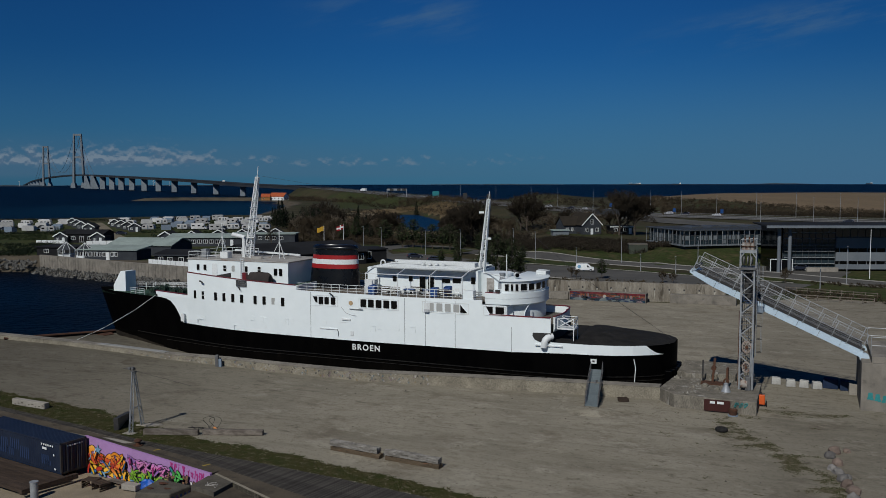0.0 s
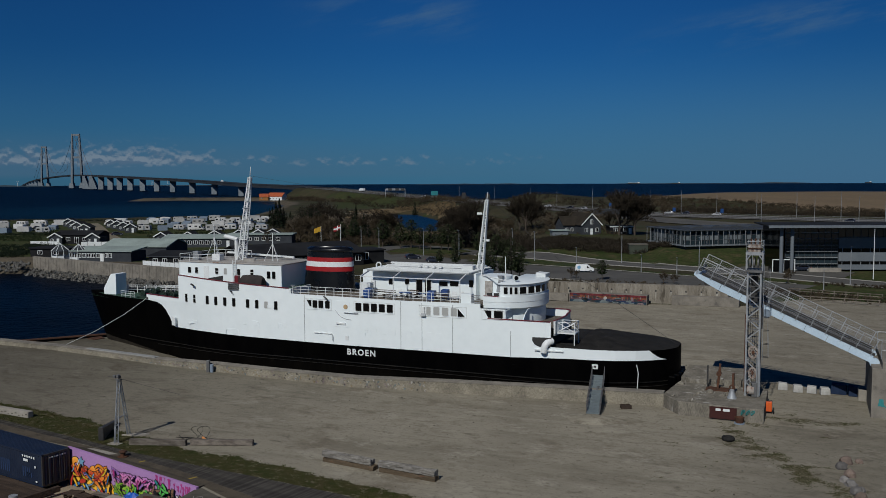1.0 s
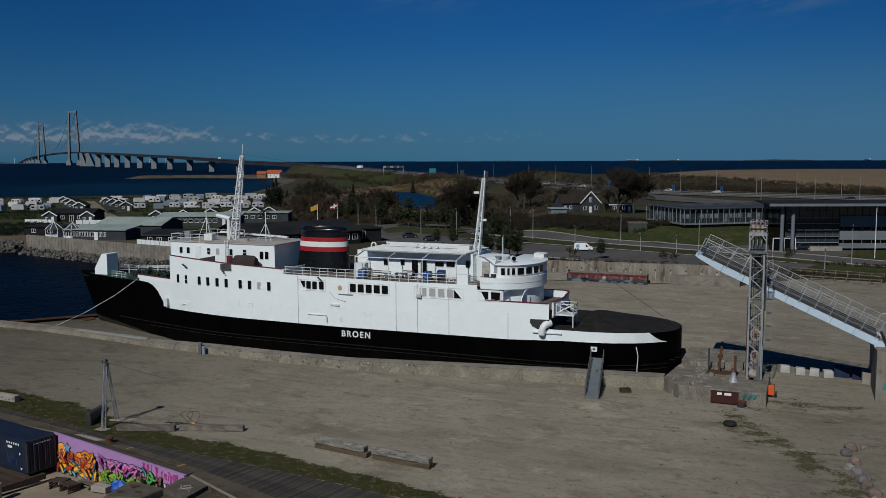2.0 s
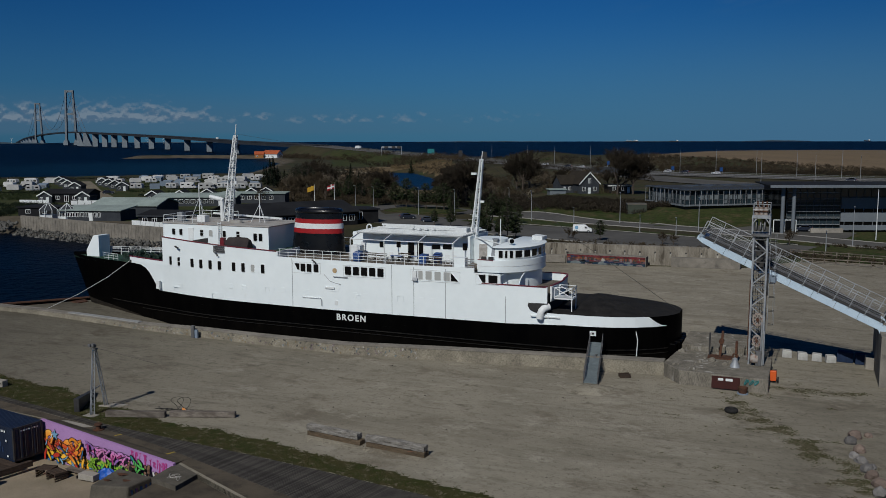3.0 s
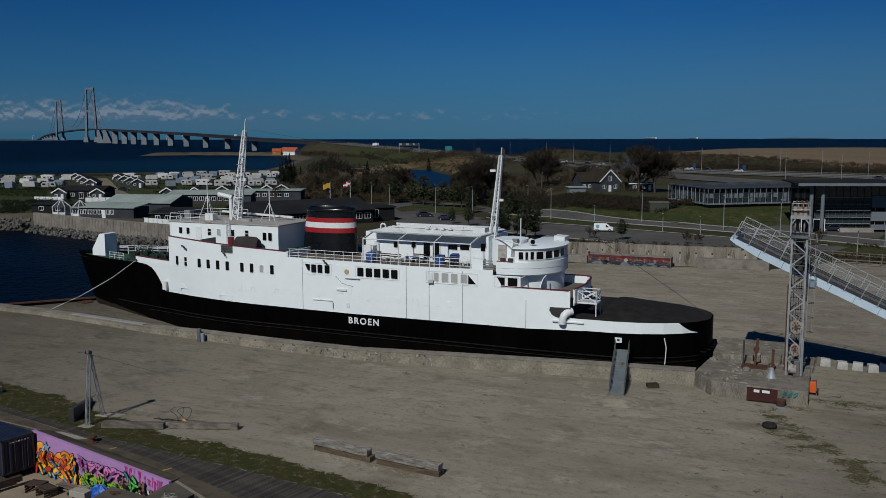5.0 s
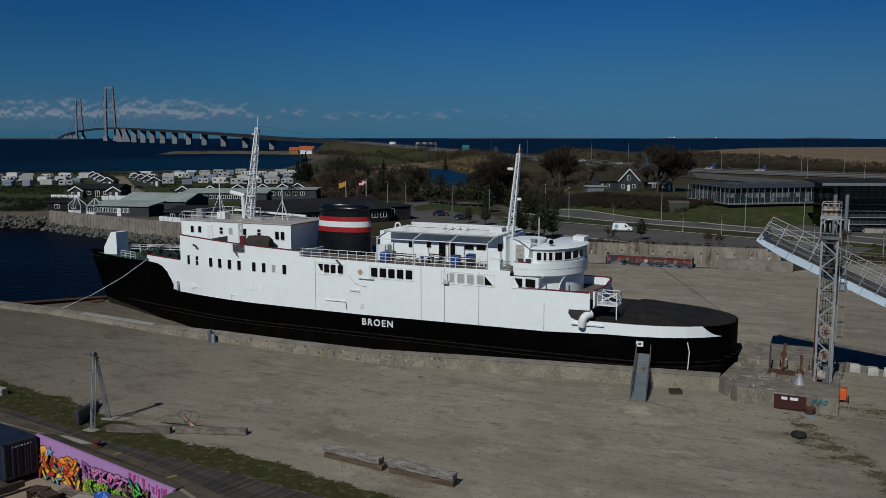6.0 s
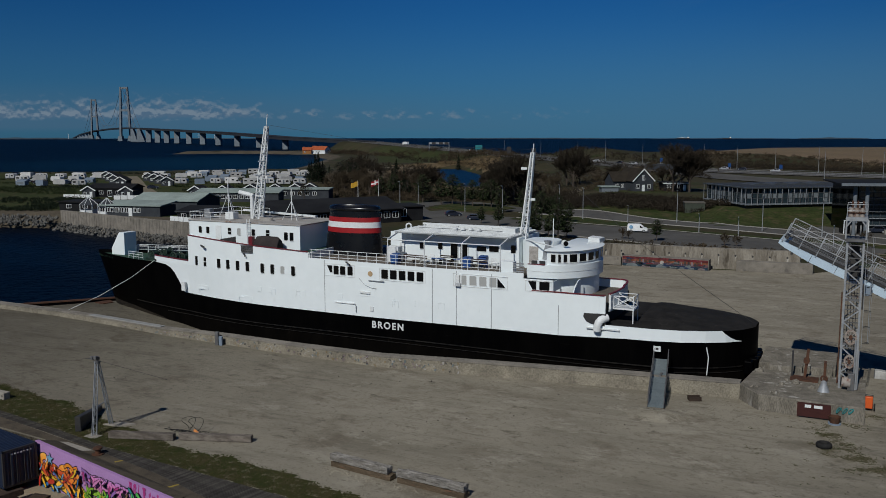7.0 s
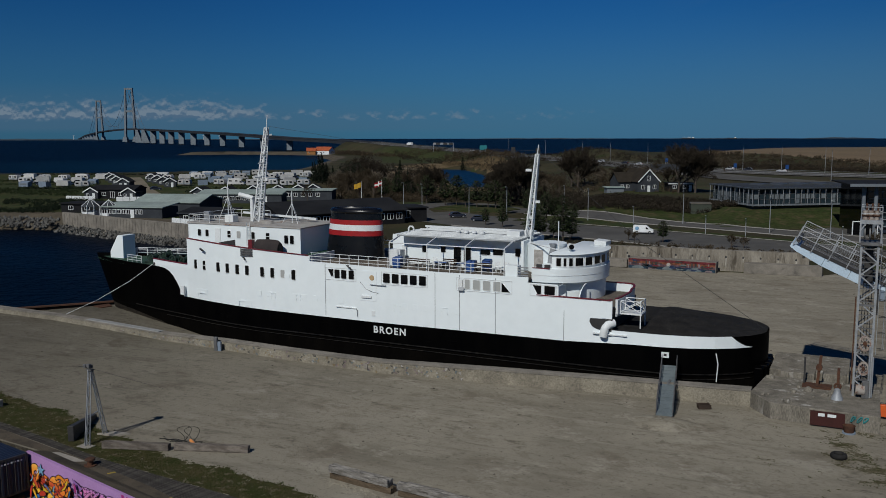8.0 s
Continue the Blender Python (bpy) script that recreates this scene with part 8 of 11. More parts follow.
for i in range(n_g):
    s0, s1 = i * R_LEN / n_g, (i + 1) * R_LEN / n_g - 0.03
    dep0 = 0.4 if i == 0 else 0.62
    for y_ in RY:
        part("girder", Geo().hexa([rpt(s0, y_ - 0.06, -dep0), rpt(s1, y_ - 0.06, -0.62), rpt(s1, y_ + 0.06, -0.62), rpt(s0, y_ + 0.06, -dep0), rpt(s0, y_ - 0.06, 0.1), rpt(s1, y_ - 0.06, 0.1), rpt(s1, y_ + 0.06, 0.1), rpt(s0, y_ + 0.06, 0.1)]), M_PALEBLUE, ramp, bevel=0.01)
for y_ in RY:
    part("flange", Geo().beam(rpt(0, y_, 0.24), rpt(R_LEN, y_, 0.24), 0.22, 0.26), M_DARK, ramp, "dark kerb beam along the deck")
part("deck", Geo().hexa([rpt(0.1, RY[0] + 0.1, -0.1), rpt(R_LEN, RY[0] + 0.1, -0.1), rpt(R_LEN, RY[1] - 0.1, -0.1), rpt(0.1, RY[1] - 0.1, -0.1), rpt(0.1, RY[0] + 0.1, 0.06), rpt(R_LEN, RY[0] + 0.1, 0.06), rpt(R_LEN, RY[1] - 0.1, 0.06), rpt(0.1, RY[1] - 0.1, 0.06)]), M_MESH, ramp, "dark ramp deck")
for i in range(12):
    s_ = 0.6 + i * (R_LEN - 1.2) / 11
    part("cross_girder", Geo().beam(rpt(s_, RY[0], -0.45), rpt(s_, RY[1], -0.45), 0.16, 0.5), M_DARK, ramp)
for y_ in (RY[0] + 0.9, RY[1] - 0.9):
    part("track", Geo().beam(rpt(0.2, y_, 0.12), rpt(R_LEN, y_, 0.12), 0.12, 0.12), M_DARK, ramp)
for y_ in (RY[0] - 0.1, RY[1] + 0.1):
    for i in range(13):
        s_ = -0.5 + i * (R_LEN + 0.2) / 12
        part("rail_post", Geo().beam(rpt(s_, y_, 0.0), rpt(s_, y_, 1.75), 0.08), M_STEEL, ramp)
        if i < 12:
            s2 = -0.5 + (i + 1) * (R_LEN + 0.2) / 12
            mg = Geo()
            for h_ in np.arange(0.25, 1.7, 0.16):
                mg.beam(rpt(s_, y_, h_), rpt(s2, y_, h_), 0.008)
            for q_ in np.linspace(s_, s2, 9)[1:-1]:
                mg.beam(rpt(q_, y_, 0.2), rpt(q_, y_, 1.7), 0.008)
            part("mesh_panel", mg, M_STEEL, ramp)
    for h_ in (0.9, 1.75):
        part("hand_rail", Geo().tube(rpt(-0.5, y_, h_), rpt(R_LEN, y_, h_), 0.035, 6), M_STEEL, ramp)
part("tip_plate", Geo().hexa([rpt(-0.7, RY[0], -0.25), rpt(0.1, RY[0], -0.45), rpt(0.1, RY[1], -0.45), rpt(-0.7, RY[1], -0.25), rpt(-0.7, RY[0], 0.05), rpt(0.1, RY[0], 0.06), rpt(0.1, RY[1], 0.06), rpt(-0.7, RY[1], 0.05)]), M_PALEBLUE, ramp)
part("tip_gear", Geo().tube(rpt(-0.3, RY[0], 0.5), rpt(-0.3, RY[1], 0.5), 0.18, 8), M_DARK, ramp)
for y_ in RY:
    part("hinge", Geo().tube(rpt(R_LEN + 0.3, y_ - 0.25, -0.45), rpt(R_LEN + 0.3, y_ + 0.25, -0.45), 0.45, 14), M_PALEBLUE, ramp)
part("ring", Geo().tube((45.6, 2.3, 8.9), (45.6, 2.4, 8.9), 0.45, 16), M_BLUEGREY, ramp)
part("hanger", Geo().beam((44.9, 2.4, 9.2), (44.9, 1.2, 13.3), 0.05), M_DARK, ramp)
pr = thing("ramp_pier", "plain concrete abutment with teal spray paint, carrying the ramp", "pier", (60, 4, 0))
part("body", Geo().box(55.05, 68, 0.0, 9.4, -1.0, 4.65), M_CONC, pr, bevel=0.05)
part("wing", Geo().box(55.9, 68, 0.0, 9.4, 4.65, 5.3), M_CONC, pr, bevel=0.04)
part("foot", Geo().box(54.3, 55.05, 6.4, 8.2, -1.0, 1.1), M_CONC2, pr, bevel=0.04)
for i in range(5):
    part("spray_mark", Geo().add([(55.75 + i * 0.32 + p * 0.45, -0.01 - 0.003 * i, 1.45 + q * 0.5 - 0.05 * i) for p, q in bent(0.8, 1.3, 0.35 * (-1) ** i, 0.3)], [tuple(range(22))]), SPRAY["teal"], pr)
gtr = Geo()
for y_ in (1.6, 7.6):
    gtr.path([(55.9, y_, 5.3), (55.9, y_, 6.9), (58.5, y_, 6.9), (58.5, y_, 5.3)], 0.035)
    gtr.path([(55.9, y_, 6.1), (58.5, y_, 6.1)], 0.03)
part("pier_railing", gtr, M_STEEL, pr)


M_WBLOCK = surf("weathered_white_concrete", (0.46, 0.46, 0.44), (0.33, 0.325, 0.31), 1.2, 0.9, 0.3)


def kerb_block():
    e = thing("barrier_block", "white concrete barrier block standing in a row", "block", group="row of barrier blocks")
    part("body", Geo().loft([[(-0.48, -0.4, 0), (0.48, -0.4, 0), (0.48, 0.4, 0), (-0.48, 0.4, 0)], [(-0.44, -0.36, 0.78), (0.44, -0.36, 0.7), (0.44, 0.36, 0.74), (-0.44, 0.36, 0.78)]]), M_WBLOCK, e, bevel=0.06)
    return e


kb = kerb_block()
kb.matrix_basis = pose(47.17, 8.7, 0, 0, 0, 4)
for i, (x_, y_) in enumerate(((48.65, 8.15), (50.0, 8.2), (51.25, 8.0))):
    copy_thing(kb, pose(x_, y_, 0, 0, 0, 7 * (-1) ** i + 3 * i))


def covered_crate():
    e = thing("covered_crate", "crate under a blue cover, the ramp's shade put into its colour", "crate", group="covered crates")
    part("cover", Geo().loft([[(-0.75, -0.5, 0), (0.75, -0.5, 0), (0.75, 0.5, 0), (-0.75, 0.5, 0)], [(-0.72, -0.48, 1.0), (0.72, -0.48, 1.05), (0.7, 0.45, 1.0), (-0.7, 0.45, 1.1)]]), M_TARPCOVER, e, bevel=0.06)
    return e


# blue of the covers darkened to hold the ramp's shade as well
M_TARPCOVER = surf("shade_darkened_blue_cover", (0.02, 0.035, 0.075), (0.014, 0.025, 0.055), 1.5, 0.7, 0.2)
cc0 = covered_crate()
cc0.matrix_basis = pose(52.6, 8.9, 0, 0, 0, -6)
copy_thing(cc0, pose(54.2, 8.5, 0, 0, 0, 3))

# ---- rear quay wall with mural ----
BW = [(-24, 66.5), (5.0, 68.2), (36.5, 71.2)]
bwg = Geo()
for (xa, ya), (xb, yb) in zip(BW, BW[1:]):
    bwg.hexa([(xa, ya, -2), (xb, yb, -2), (xb, yb + 1.2, -2), (xa, ya + 1.2, -2), (xa, ya, 3.3), (xb, yb, 3.3), (xb, yb + 1.2, 3.3), (xa, ya + 1.2, 3.3)])
M_REAR = surf("streaked_concrete", (0.3, 0.275, 0.23), (0.17, 0.15, 0.122), 0.9, 0.9, 0.4, stain=((0.075, 0.064, 0.05), 0.8, 0.5, 0.64), fine=14, stretch=(1, 1, 0.22))
wall_rear = setting("wall_rear", bwg, M_REAR, "long stained concrete quay wall with drain holes", "wall")
for x_ in np.arange(-20, 36.5, 2.6):
    y_ = interp(BW, x_)
    part("drain_hole", Geo().tube((x_, y_ + 0.05, 2.2), (x_, y_ - 0.012, 2.2), 0.17, 10), M_DARK, wall_rear)
rls = random.Random(9)
M_LIME = surf("lime_stained_concrete", (0.42, 0.4, 0.35), (0.27, 0.25, 0.21), 1.2, 0.9, 0.2)
for x_ in np.arange(-20, 36.5, 2.6):
    y_ = interp(BW, x_) - 0.006
    w_, h_ = rls.uniform(0.12, 0.3), rls.uniform(0.7, 1.9)
    part("lime_streak", Geo().add([(x_ - w_, y_, 2.1), (x_ + w_ * 0.8, y_, 2.15), (x_ + w_ * 0.5, y_, 2.1 - h_ * 0.6), (x_ + 0.05, y_, 2.1 - h_), (x_ - w_ * 0.6, y_, 2.1 - h_ * 0.5)], [(0, 1, 2, 3, 4)]), M_LIME, wall_rear)
for x_ in np.arange(-22, 36, 5.2):
    part("joint", Geo().box(x_ - 0.03, x_ + 0.03, interp(BW, x_) - 0.012, interp(BW, x_) + 0.02, 0, 3.28), M_CONC, wall_rear)
for x0, x1, h_ in ((-8, 9.0, 1.3), (27.2, 38.5, 1.6)):
    part("footing", Geo().hexa([(x0, interp(BW, x0) - 1.8, 0), (x1, interp(BW, x1) - 1.8, 0), (x1, interp(BW, x1), 0), (x0, interp(BW, x0), 0), (x0, interp(BW, x0) - 1.8, h_), (x1, interp(BW, x1) - 1.8, h_), (x1, interp(BW, x1), h_), (x0, interp(BW, x0), h_)]), M_CONC, wall_rear, bevel=0.05)
mu = thing("mural_block", "long concrete block painted with a sunset and bridge mural", "mural", (16.5, 66, 0))
mx0, mx1, my = 9.3, 23.3, 66.2
part("block", Geo().box(mx0, mx1, my, my + 2.2, 0, 1.75), M_CONC, mu, bevel=0.03)
for z0, z1, c_ in ((0.1, 0.55, (0.05, 0.1, 0.15)), (0.55, 0.95, (0.28, 0.17, 0.2)), (0.95, 1.3, (0.45, 0.17, 0.1)), (1.3, 1.7, (0.3, 0.07, 0.08))):
    part("painted_band", Geo().box(mx0 + 0.1, mx1 - 0.1, my - 0.012, my, z0, z1), surf("mural_tone", tuple(v * 0.55 for v in c_), tuple(v * 0.22 for v in c_), 1.6, 0.7, 0.05), mu)
part("painted_sun", Geo().tube((15.9, my - 0.02, 0.95), (15.9, my - 0.012, 0.95), 0.32, 20), M_DULL[1], mu)
for cx_, r_ in ((11.0, 1.0), (13.3, 0.7), (16.2, 1.3), (19.9, 1.2), (22.2, 0.6)):
    part("painted_arch", Geo().add([(cx_ + r_ * math.cos(t), my - 0.022, 0.12 + 0.5 * r_ * math.sin(t)) for t in np.linspace(0, math.pi, 14)], [tuple(range(14))]), M_DULL[0] if r_ > 0.9 else M_DULL[2], mu)
rgm = random.Random(3)
M_NAVY = surf("dark_blue_spray", (0.03, 0.05, 0.1), (0.02, 0.03, 0.07), 2, 0.8, 0.05)
for i in range(26):
    x_ = mx0 + 0.3 + i * 0.52
    if 14.5 < x_ < 17.6:
        continue
    h_ = rgm.uniform(0.2, 0.7)
    part("painted_tower", Geo().box(x_, x_ + rgm.uniform(0.15, 0.35), my - 0.03, my - 0.022, 0.7, 0.75 + h_), M_DARK if i % 3 else M_DULL[2], mu)
for i in range(34):
    x_, z_ = rgm.uniform(mx0 + 0.5, mx1 - 0.5), rgm.uniform(0.25, 1.55)
    a_, b_ = rgm.uniform(0.2, 0.75), rgm.uniform(0.05, 0.16)
    tone = (M_DARK, M_NAVY, M_DKRED, M_DULL[0], M_DARK, M_NAVY)[(i * 5) % 6]
    part("painted_patch", Geo().add([(x_ + a_ * math.cos(t) * (1 + 0.3 * math.sin(3 * t + i)), my - 0.034 - 0.002 * (i % 5), min(max(z_ + b_ * math.sin(t), 0.12), 1.68)) for t in np.linspace(0, 6.28, 13)[:-1]], [tuple(range(12))]), tone, mu)
part("cap_post", Geo().tube((9.4, my + 0.3, 1.75), (9.4, my + 0.3, 2.1), 0.2, 10), M_DARK, mu)


def wood_fence(label, p, q, n, h=1.0):
    mid = (Vector(p) + Vector(q)) / 2
    e = thing("wooden_fence", label, "fence", (mid.x, mid.y, 0), "wooden fences")
    for k in np.linspace(0, 1, n):
        c_ = Vector((*p, 0)).lerp(Vector((*q, 0)), k)
        part("post", Geo().box(c_.x - 0.08, c_.x + 0.08, c_.y - 0.08, c_.y + 0.08, -0.1, h + 0.1), M_TIMBER, e)
    for z_ in (h * 0.5, h * 0.95):
        part("rail", Geo().beam((*p, z_), (*q, z_), 0.06, 0.14), M_TIMBER, e)


wood_fence("low weathered wooden rail fence beside the parking ground", (48.0, 82.0), (61.0, 80.2), 8)
wood_fence("low weathered wooden rail fence beside the parking ground", (46.0, 93.5), (62.0, 89.0), 9)


# ---- thin grass and weeds on the gravel ----
def patch(name, label, x0, x1, y0, y1, cell, keep, material, z=0.008):
    g = Geo()
    nx, ny = int((x1 - x0) / cell), int((y1 - y0) / cell)
    idx = {}

    def vid(i, j):
        if (i, j) not in idx:
            jx = 0.35 * cell * noise.noise((i * 0.9, j * 0.9, 3.1))
            jy = 0.35 * cell * noise.noise((i * 0.9, j * 0.9, 7.7))
            idx[(i, j)] = len(g.v)
            g.v.append((x0 + i * cell + jx, y0 + j * cell + jy, z))
        return idx[(i, j)]
    for i in range(nx):
        for j in range(ny):
            if keep(x0 + (i + 0.5) * cell, y0 + (j + 0.5) * cell):
                g.f.append((vid(i, j), vid(i + 1, j), vid(i + 1, j + 1), vid(i, j + 1)))
                g.mi.append(0)
    return tagged(part(name, g, material, normals=False), label, "grass", "", "stuff"), g


def tufts(name, label, cells, n, material, h=(0.04, 0.12), seed=1):
    rr = random.Random(seed)
    g = Geo()
    for _ in range(n):
        f = rr.choice(cells.f)
        c_ = cells.v[f[0]]
        x_, y_ = c_[0] + rr.uniform(-0.2, 0.4), c_[1] + rr.uniform(-0.2, 0.4)
        for k in range(3):
            a = rr.uniform(0, 6.28)
            hh = rr.uniform(*h)
            dx, dy = 0.028 * math.cos(a), 0.028 * math.sin(a)
            g.add([(x_ - dy, y_ + dx, 0.0), (x_ + dy, y_ - dx, 0.0), (x_ + dx * 2.5, y_ + dy * 2.5, hh)], [(0, 1, 2)])
    tagged(part(name, g, material, normals=False), label, "grass", "", "stuff")


M_TURF = surf("thin_turf", (0.036, 0.042, 0.013), (0.072, 0.058, 0.028), 0.8, 0.95, 0.4, stain=((0.125, 0.108, 0.075), 1.6, 0.52, 0.66), fine=9)
M_BLADE = surf("grass_blades", (0.034, 0.05, 0.011), (0.06, 0.056, 0.022), 0.6, 0.9, 0.0)
M_WEED = surf("sparse_weeds", (0.082, 0.072, 0.04), (0.12, 0.104, 0.068), 0.9, 0.95, 0.4, stain=((0.19, 0.17, 0.13), 1.9, 0.5, 0.66), fine=9)
G_N = [(-60, -20.5), (-19.9, -26.9), (-13.6, -27.6), (-7.3, -29.5), (-1.8, -30.9), (3.7, -32.0), (8.9, -32.2), (14.1, -32.9), (19.3, -34.0), (29.8, -36.0), (60, -42)]


def keep_grass(x, y):
    if y < interp(BW_N, x) + 0.02:
        return False
    d = interp(G_N, x) - y
    n_ = noise.fractal((x * 0.35, y * 0.5, 0.0), 1.0, 2.0, 4)
    return d * 1.1 + 0.75 * n_ + 0.35 * noise.noise((x * 2.3, y * 2.9, 4.0)) > 0.02


_, cells = patch("grass_strip", "thin patchy grass between boardwalk and gravel", -45, 45, -42, -22, 0.22, keep_grass, M_TURF)
tufts("grass_tufts", "short green and straw grass blades", cells, 20000, M_BLADE, (0.03, 0.09))


WEED_LINE = [(43.2, -9.4), (44.6, -12.6), (46.6, -15.2), (49.2, -18.6), (51.5, -22.5), (52.8, -27.5)]


def keep_weeds(x, y):
    best = 9.0
    for (xa, ya), (xb, yb) in zip(WEED_LINE, WEED_LINE[1:]):
        t = min(max(((x - xa) * (xb - xa) + (y - ya) * (yb - ya)) / ((xb - xa) ** 2 + (yb - ya) ** 2), 0), 1)
        best = min(best, math.hypot(x - xa - t * (xb - xa), y - ya - t * (yb - ya)))
    b = 0.62 * math.exp(-(best / 1.7) ** 2) + 0.6 * math.exp(-((x - 50) / 5) ** 2 - ((y + 3.5) / 1.5) ** 2) + 0.5 * math.exp(-((x - 46.3) / 2.2) ** 2 - ((y + 7.2) / 1.1) ** 2)
    n_ = noise.fractal((x * 0.5, y * 0.9, 5.0), 1.0, 2.0, 5)
    return b + 0.6 * n_ + 0.5 * noise.noise((x * 3.4, y * 5.1, 1.0)) > 0.58


_, cells2 = patch("weed_patches", "sparse olive and brown weeds on the gravel", 38, 62, -34, 3, 0.13, keep_weeds, M_WEED)
tufts("weed_tufts", "short dark weeds on the gravel", cells2, 3000, M_BLADE, (0.02, 0.06), 2)

# boardwalk: separate transverse planks, the stretch past them joined
bw_len = 0.0
plank_me = None
cl_pts = [((a_[0] + b_[0]) / 2, (a_[1] + b_[1]) / 2) for a_, b_ in zip(BW_N, BW_S)]


def walk_at(s):
    for p, q in zip(cl_pts, cl_pts[1:]):
        L_ = math.dist(p, q)
        if s <= L_:
            k = s / L_
            return (p[0] + (q[0] - p[0]) * k, p[1] + (q[1] - p[1]) * k), math.atan2(q[1] - p[1], q[0] - p[0])
        s -= L_
    return None


def plank_len(x, a):
    return max((interp(BW_N, x) - interp(BW_S, x)) * math.cos(a) / 1.96, 0.3)


boardwalk = setting("boardwalk", Geo().strip([(x, y - 0.05) for x, y in BW_N], [(x, y + 0.05) for x, y in BW_S], -0.05, 0.006), M_DARK, "grey timber boardwalk with narrow transverse planks", "boardwalk")
pg = Geo().box(-0.054, 0.054, -0.98, 0.98, 0.0, 0.035)
pg_rest = Geo()
s = 0.0
count = 0
first = None
while True:
    at = walk_at(s)
    if at is None:
        break
    (x_, y_), a_ = at
    if -19.5 < x_ < 24.5 and count < 318:
        m_ = pose(x_, y_, 0.008, 0, 0, math.degrees(a_) + 0.6 * noise.noise((s * 3.1, 0, 0))) @ Matrix.Diagonal((1, plank_len(x_, a_), 1, 1))
        if first is None:
            first = part("plank", pg, M_PLANK, boardwalk)
        else:
            o_ = new("plank", first.data)
            o_.parent = boardwalk
        (first if count == 0 else o_).matrix_basis = m_
        count += 1
    elif x_ < 90:
        c_, s_ = math.cos(a_), math.sin(a_)
        k_ = plank_len(x_, a_)
        pg_rest.hexa([(x_ + c_ * p - s_ * q * k_, y_ + s_ * p + c_ * q * k_, z_) for z_ in (0.008, 0.043) for p, q in ((-0.054, -0.98), (0.054, -0.98), (0.054, 0.98), (-0.054, 0.98))])
    s += 0.14
tagged(part("plank_rows", pg_rest, M_PLANK, boardwalk), kind="stuff")


# loose stones and clods on the gravel
def scattered_stones(n, seed):
    r_ = random.Random(seed)
    g = Geo()
    for _ in range(n):
        x_, y_ = r_.uniform(-40, 60), r_.uniform(-36, 60)
        if not (y_ > interp(G_N, x_) - 1.5):
            continue
        if y_ > interp(DOCK, x_) - 0.5 and (y_ < 16 or x_ < -30):
            continue
        if noise.noise((x_ * 0.12, y_ * 0.12, 8.0)) < -0.1 + 0.5 * r_.random() - 0.3:
            continue
        q = r_.uniform(0.02, 0.045) if r_.random() < 0.94 else r_.uniform(0.05, 0.1)
        a = r_.uniform(0, 6.28)
        c_, s_ = math.cos(a) * q, math.sin(a) * q
        k = r_.uniform(0.6, 1.2)
        g.add([(x_ + c_ * 1.4, y_ + s_ * 1.4, 0.0), (x_ - s_, y_ + c_, 0.0), (x_ - c_ * 1.2, y_ - s_ * 1.2, 0.0), (x_ + s_, y_ - c_, 0.0), (x_ + c_ * 0.4, y_ + s_ * 0.3, q * k), (x_ - c_ * 0.5, y_ - s_ * 0.4, q * k * 0.9)],
              [(0, 1, 4), (1, 5, 4), (1, 2, 5), (2, 3, 5), (3, 4, 5), (3, 0, 4)])
    return g


M_PEBBLE = surf("mixed_pebbles", (0.2, 0.175, 0.145), (0.05, 0.043, 0.036), 0.9, 0.9, 0.0)
tagged(part("loose_stones", scattered_stones(3200, 31), M_PEBBLE, normals=False), "small loose stones and clods scattered over the gravel", "stones", "", "stuff")


# small heap of sand at the gangway foot
hg = Geo()
for r_, z_ in ((2.3, -0.02), (1.6, 0.16), (0.9, 0.32), (0.08, 0.4)):
    hg.v += [(31.1 + r_ * 1.15 * math.cos(t) * (1 + 0.15 * math.sin(3 * t)), -10.3 + r_ * 0.85 * math.sin(t), z_) for t in np.linspace(0, 2 * math.pi, 19)[:-1]]
hg.f = [(k * 18 + i, k * 18 + (i + 1) % 18, (k + 1) * 18 + (i + 1) % 18, (k + 1) * 18 + i) for k in range(3) for i in range(18)]
hg.mi = [0] * len(hg.f)
tagged(part("sand_heap", hg, M_GRAVEL, smooth=True), "low heap of gravel at the foot of the gangway", "gravel heap", "", "stuff")

# ---- harbour arm: concrete wall with boulders at its foot ----
M_ROOF_LIGHT = surf("light_felt_roof", (0.3, 0.36, 0.335), (0.23, 0.275, 0.26), 0.2, 0.8, 0.05)
M_ROOF_DARK = surf("black_felt_roof", (0.014, 0.0145, 0.016), (0.022, 0.023, 0.025), 0.2, 0.85, 0.1)
M_GREYWOOD = surf("grey_painted_boards", (0.05, 0.056, 0.064), (0.037, 0.042, 0.05), 0.4, 0.75, 0.1)
M_DARKWOOD = surf("black_painted_boards", (0.012, 0.0125, 0.014), (0.019, 0.0195, 0.021), 0.4, 0.7, 0.1)
M_THATCH = surf("brown_roof", (0.036, 0.03, 0.023), (0.026, 0.022, 0.017), 0.5, 0.9, 0.1)
M_REDROOF = surf("red_tile_roof", (0.4, 0.1, 0.04), (0.3, 0.075, 0.035), 0.3, 0.8, 0.1)
M_GLASSWALL = glass("blue_grey_glazing", (0.02, 0.032, 0.04), 0.05)
M_PANEL = surf("pale_cladding", (0.165, 0.187, 0.208), (0.13, 0.15, 0.17), 0.2, 0.5, 0.03)
M_BARK = surf("grey_brown_bark", (0.09, 0.072, 0.058), (0.06, 0.05, 0.042), 1.5, 0.95, 0.3)
M_TWIG = surf("bare_twigs", (0.036, 0.029, 0.021), (0.025, 0.021, 0.0155), 0.12, 0.95, 0.0)
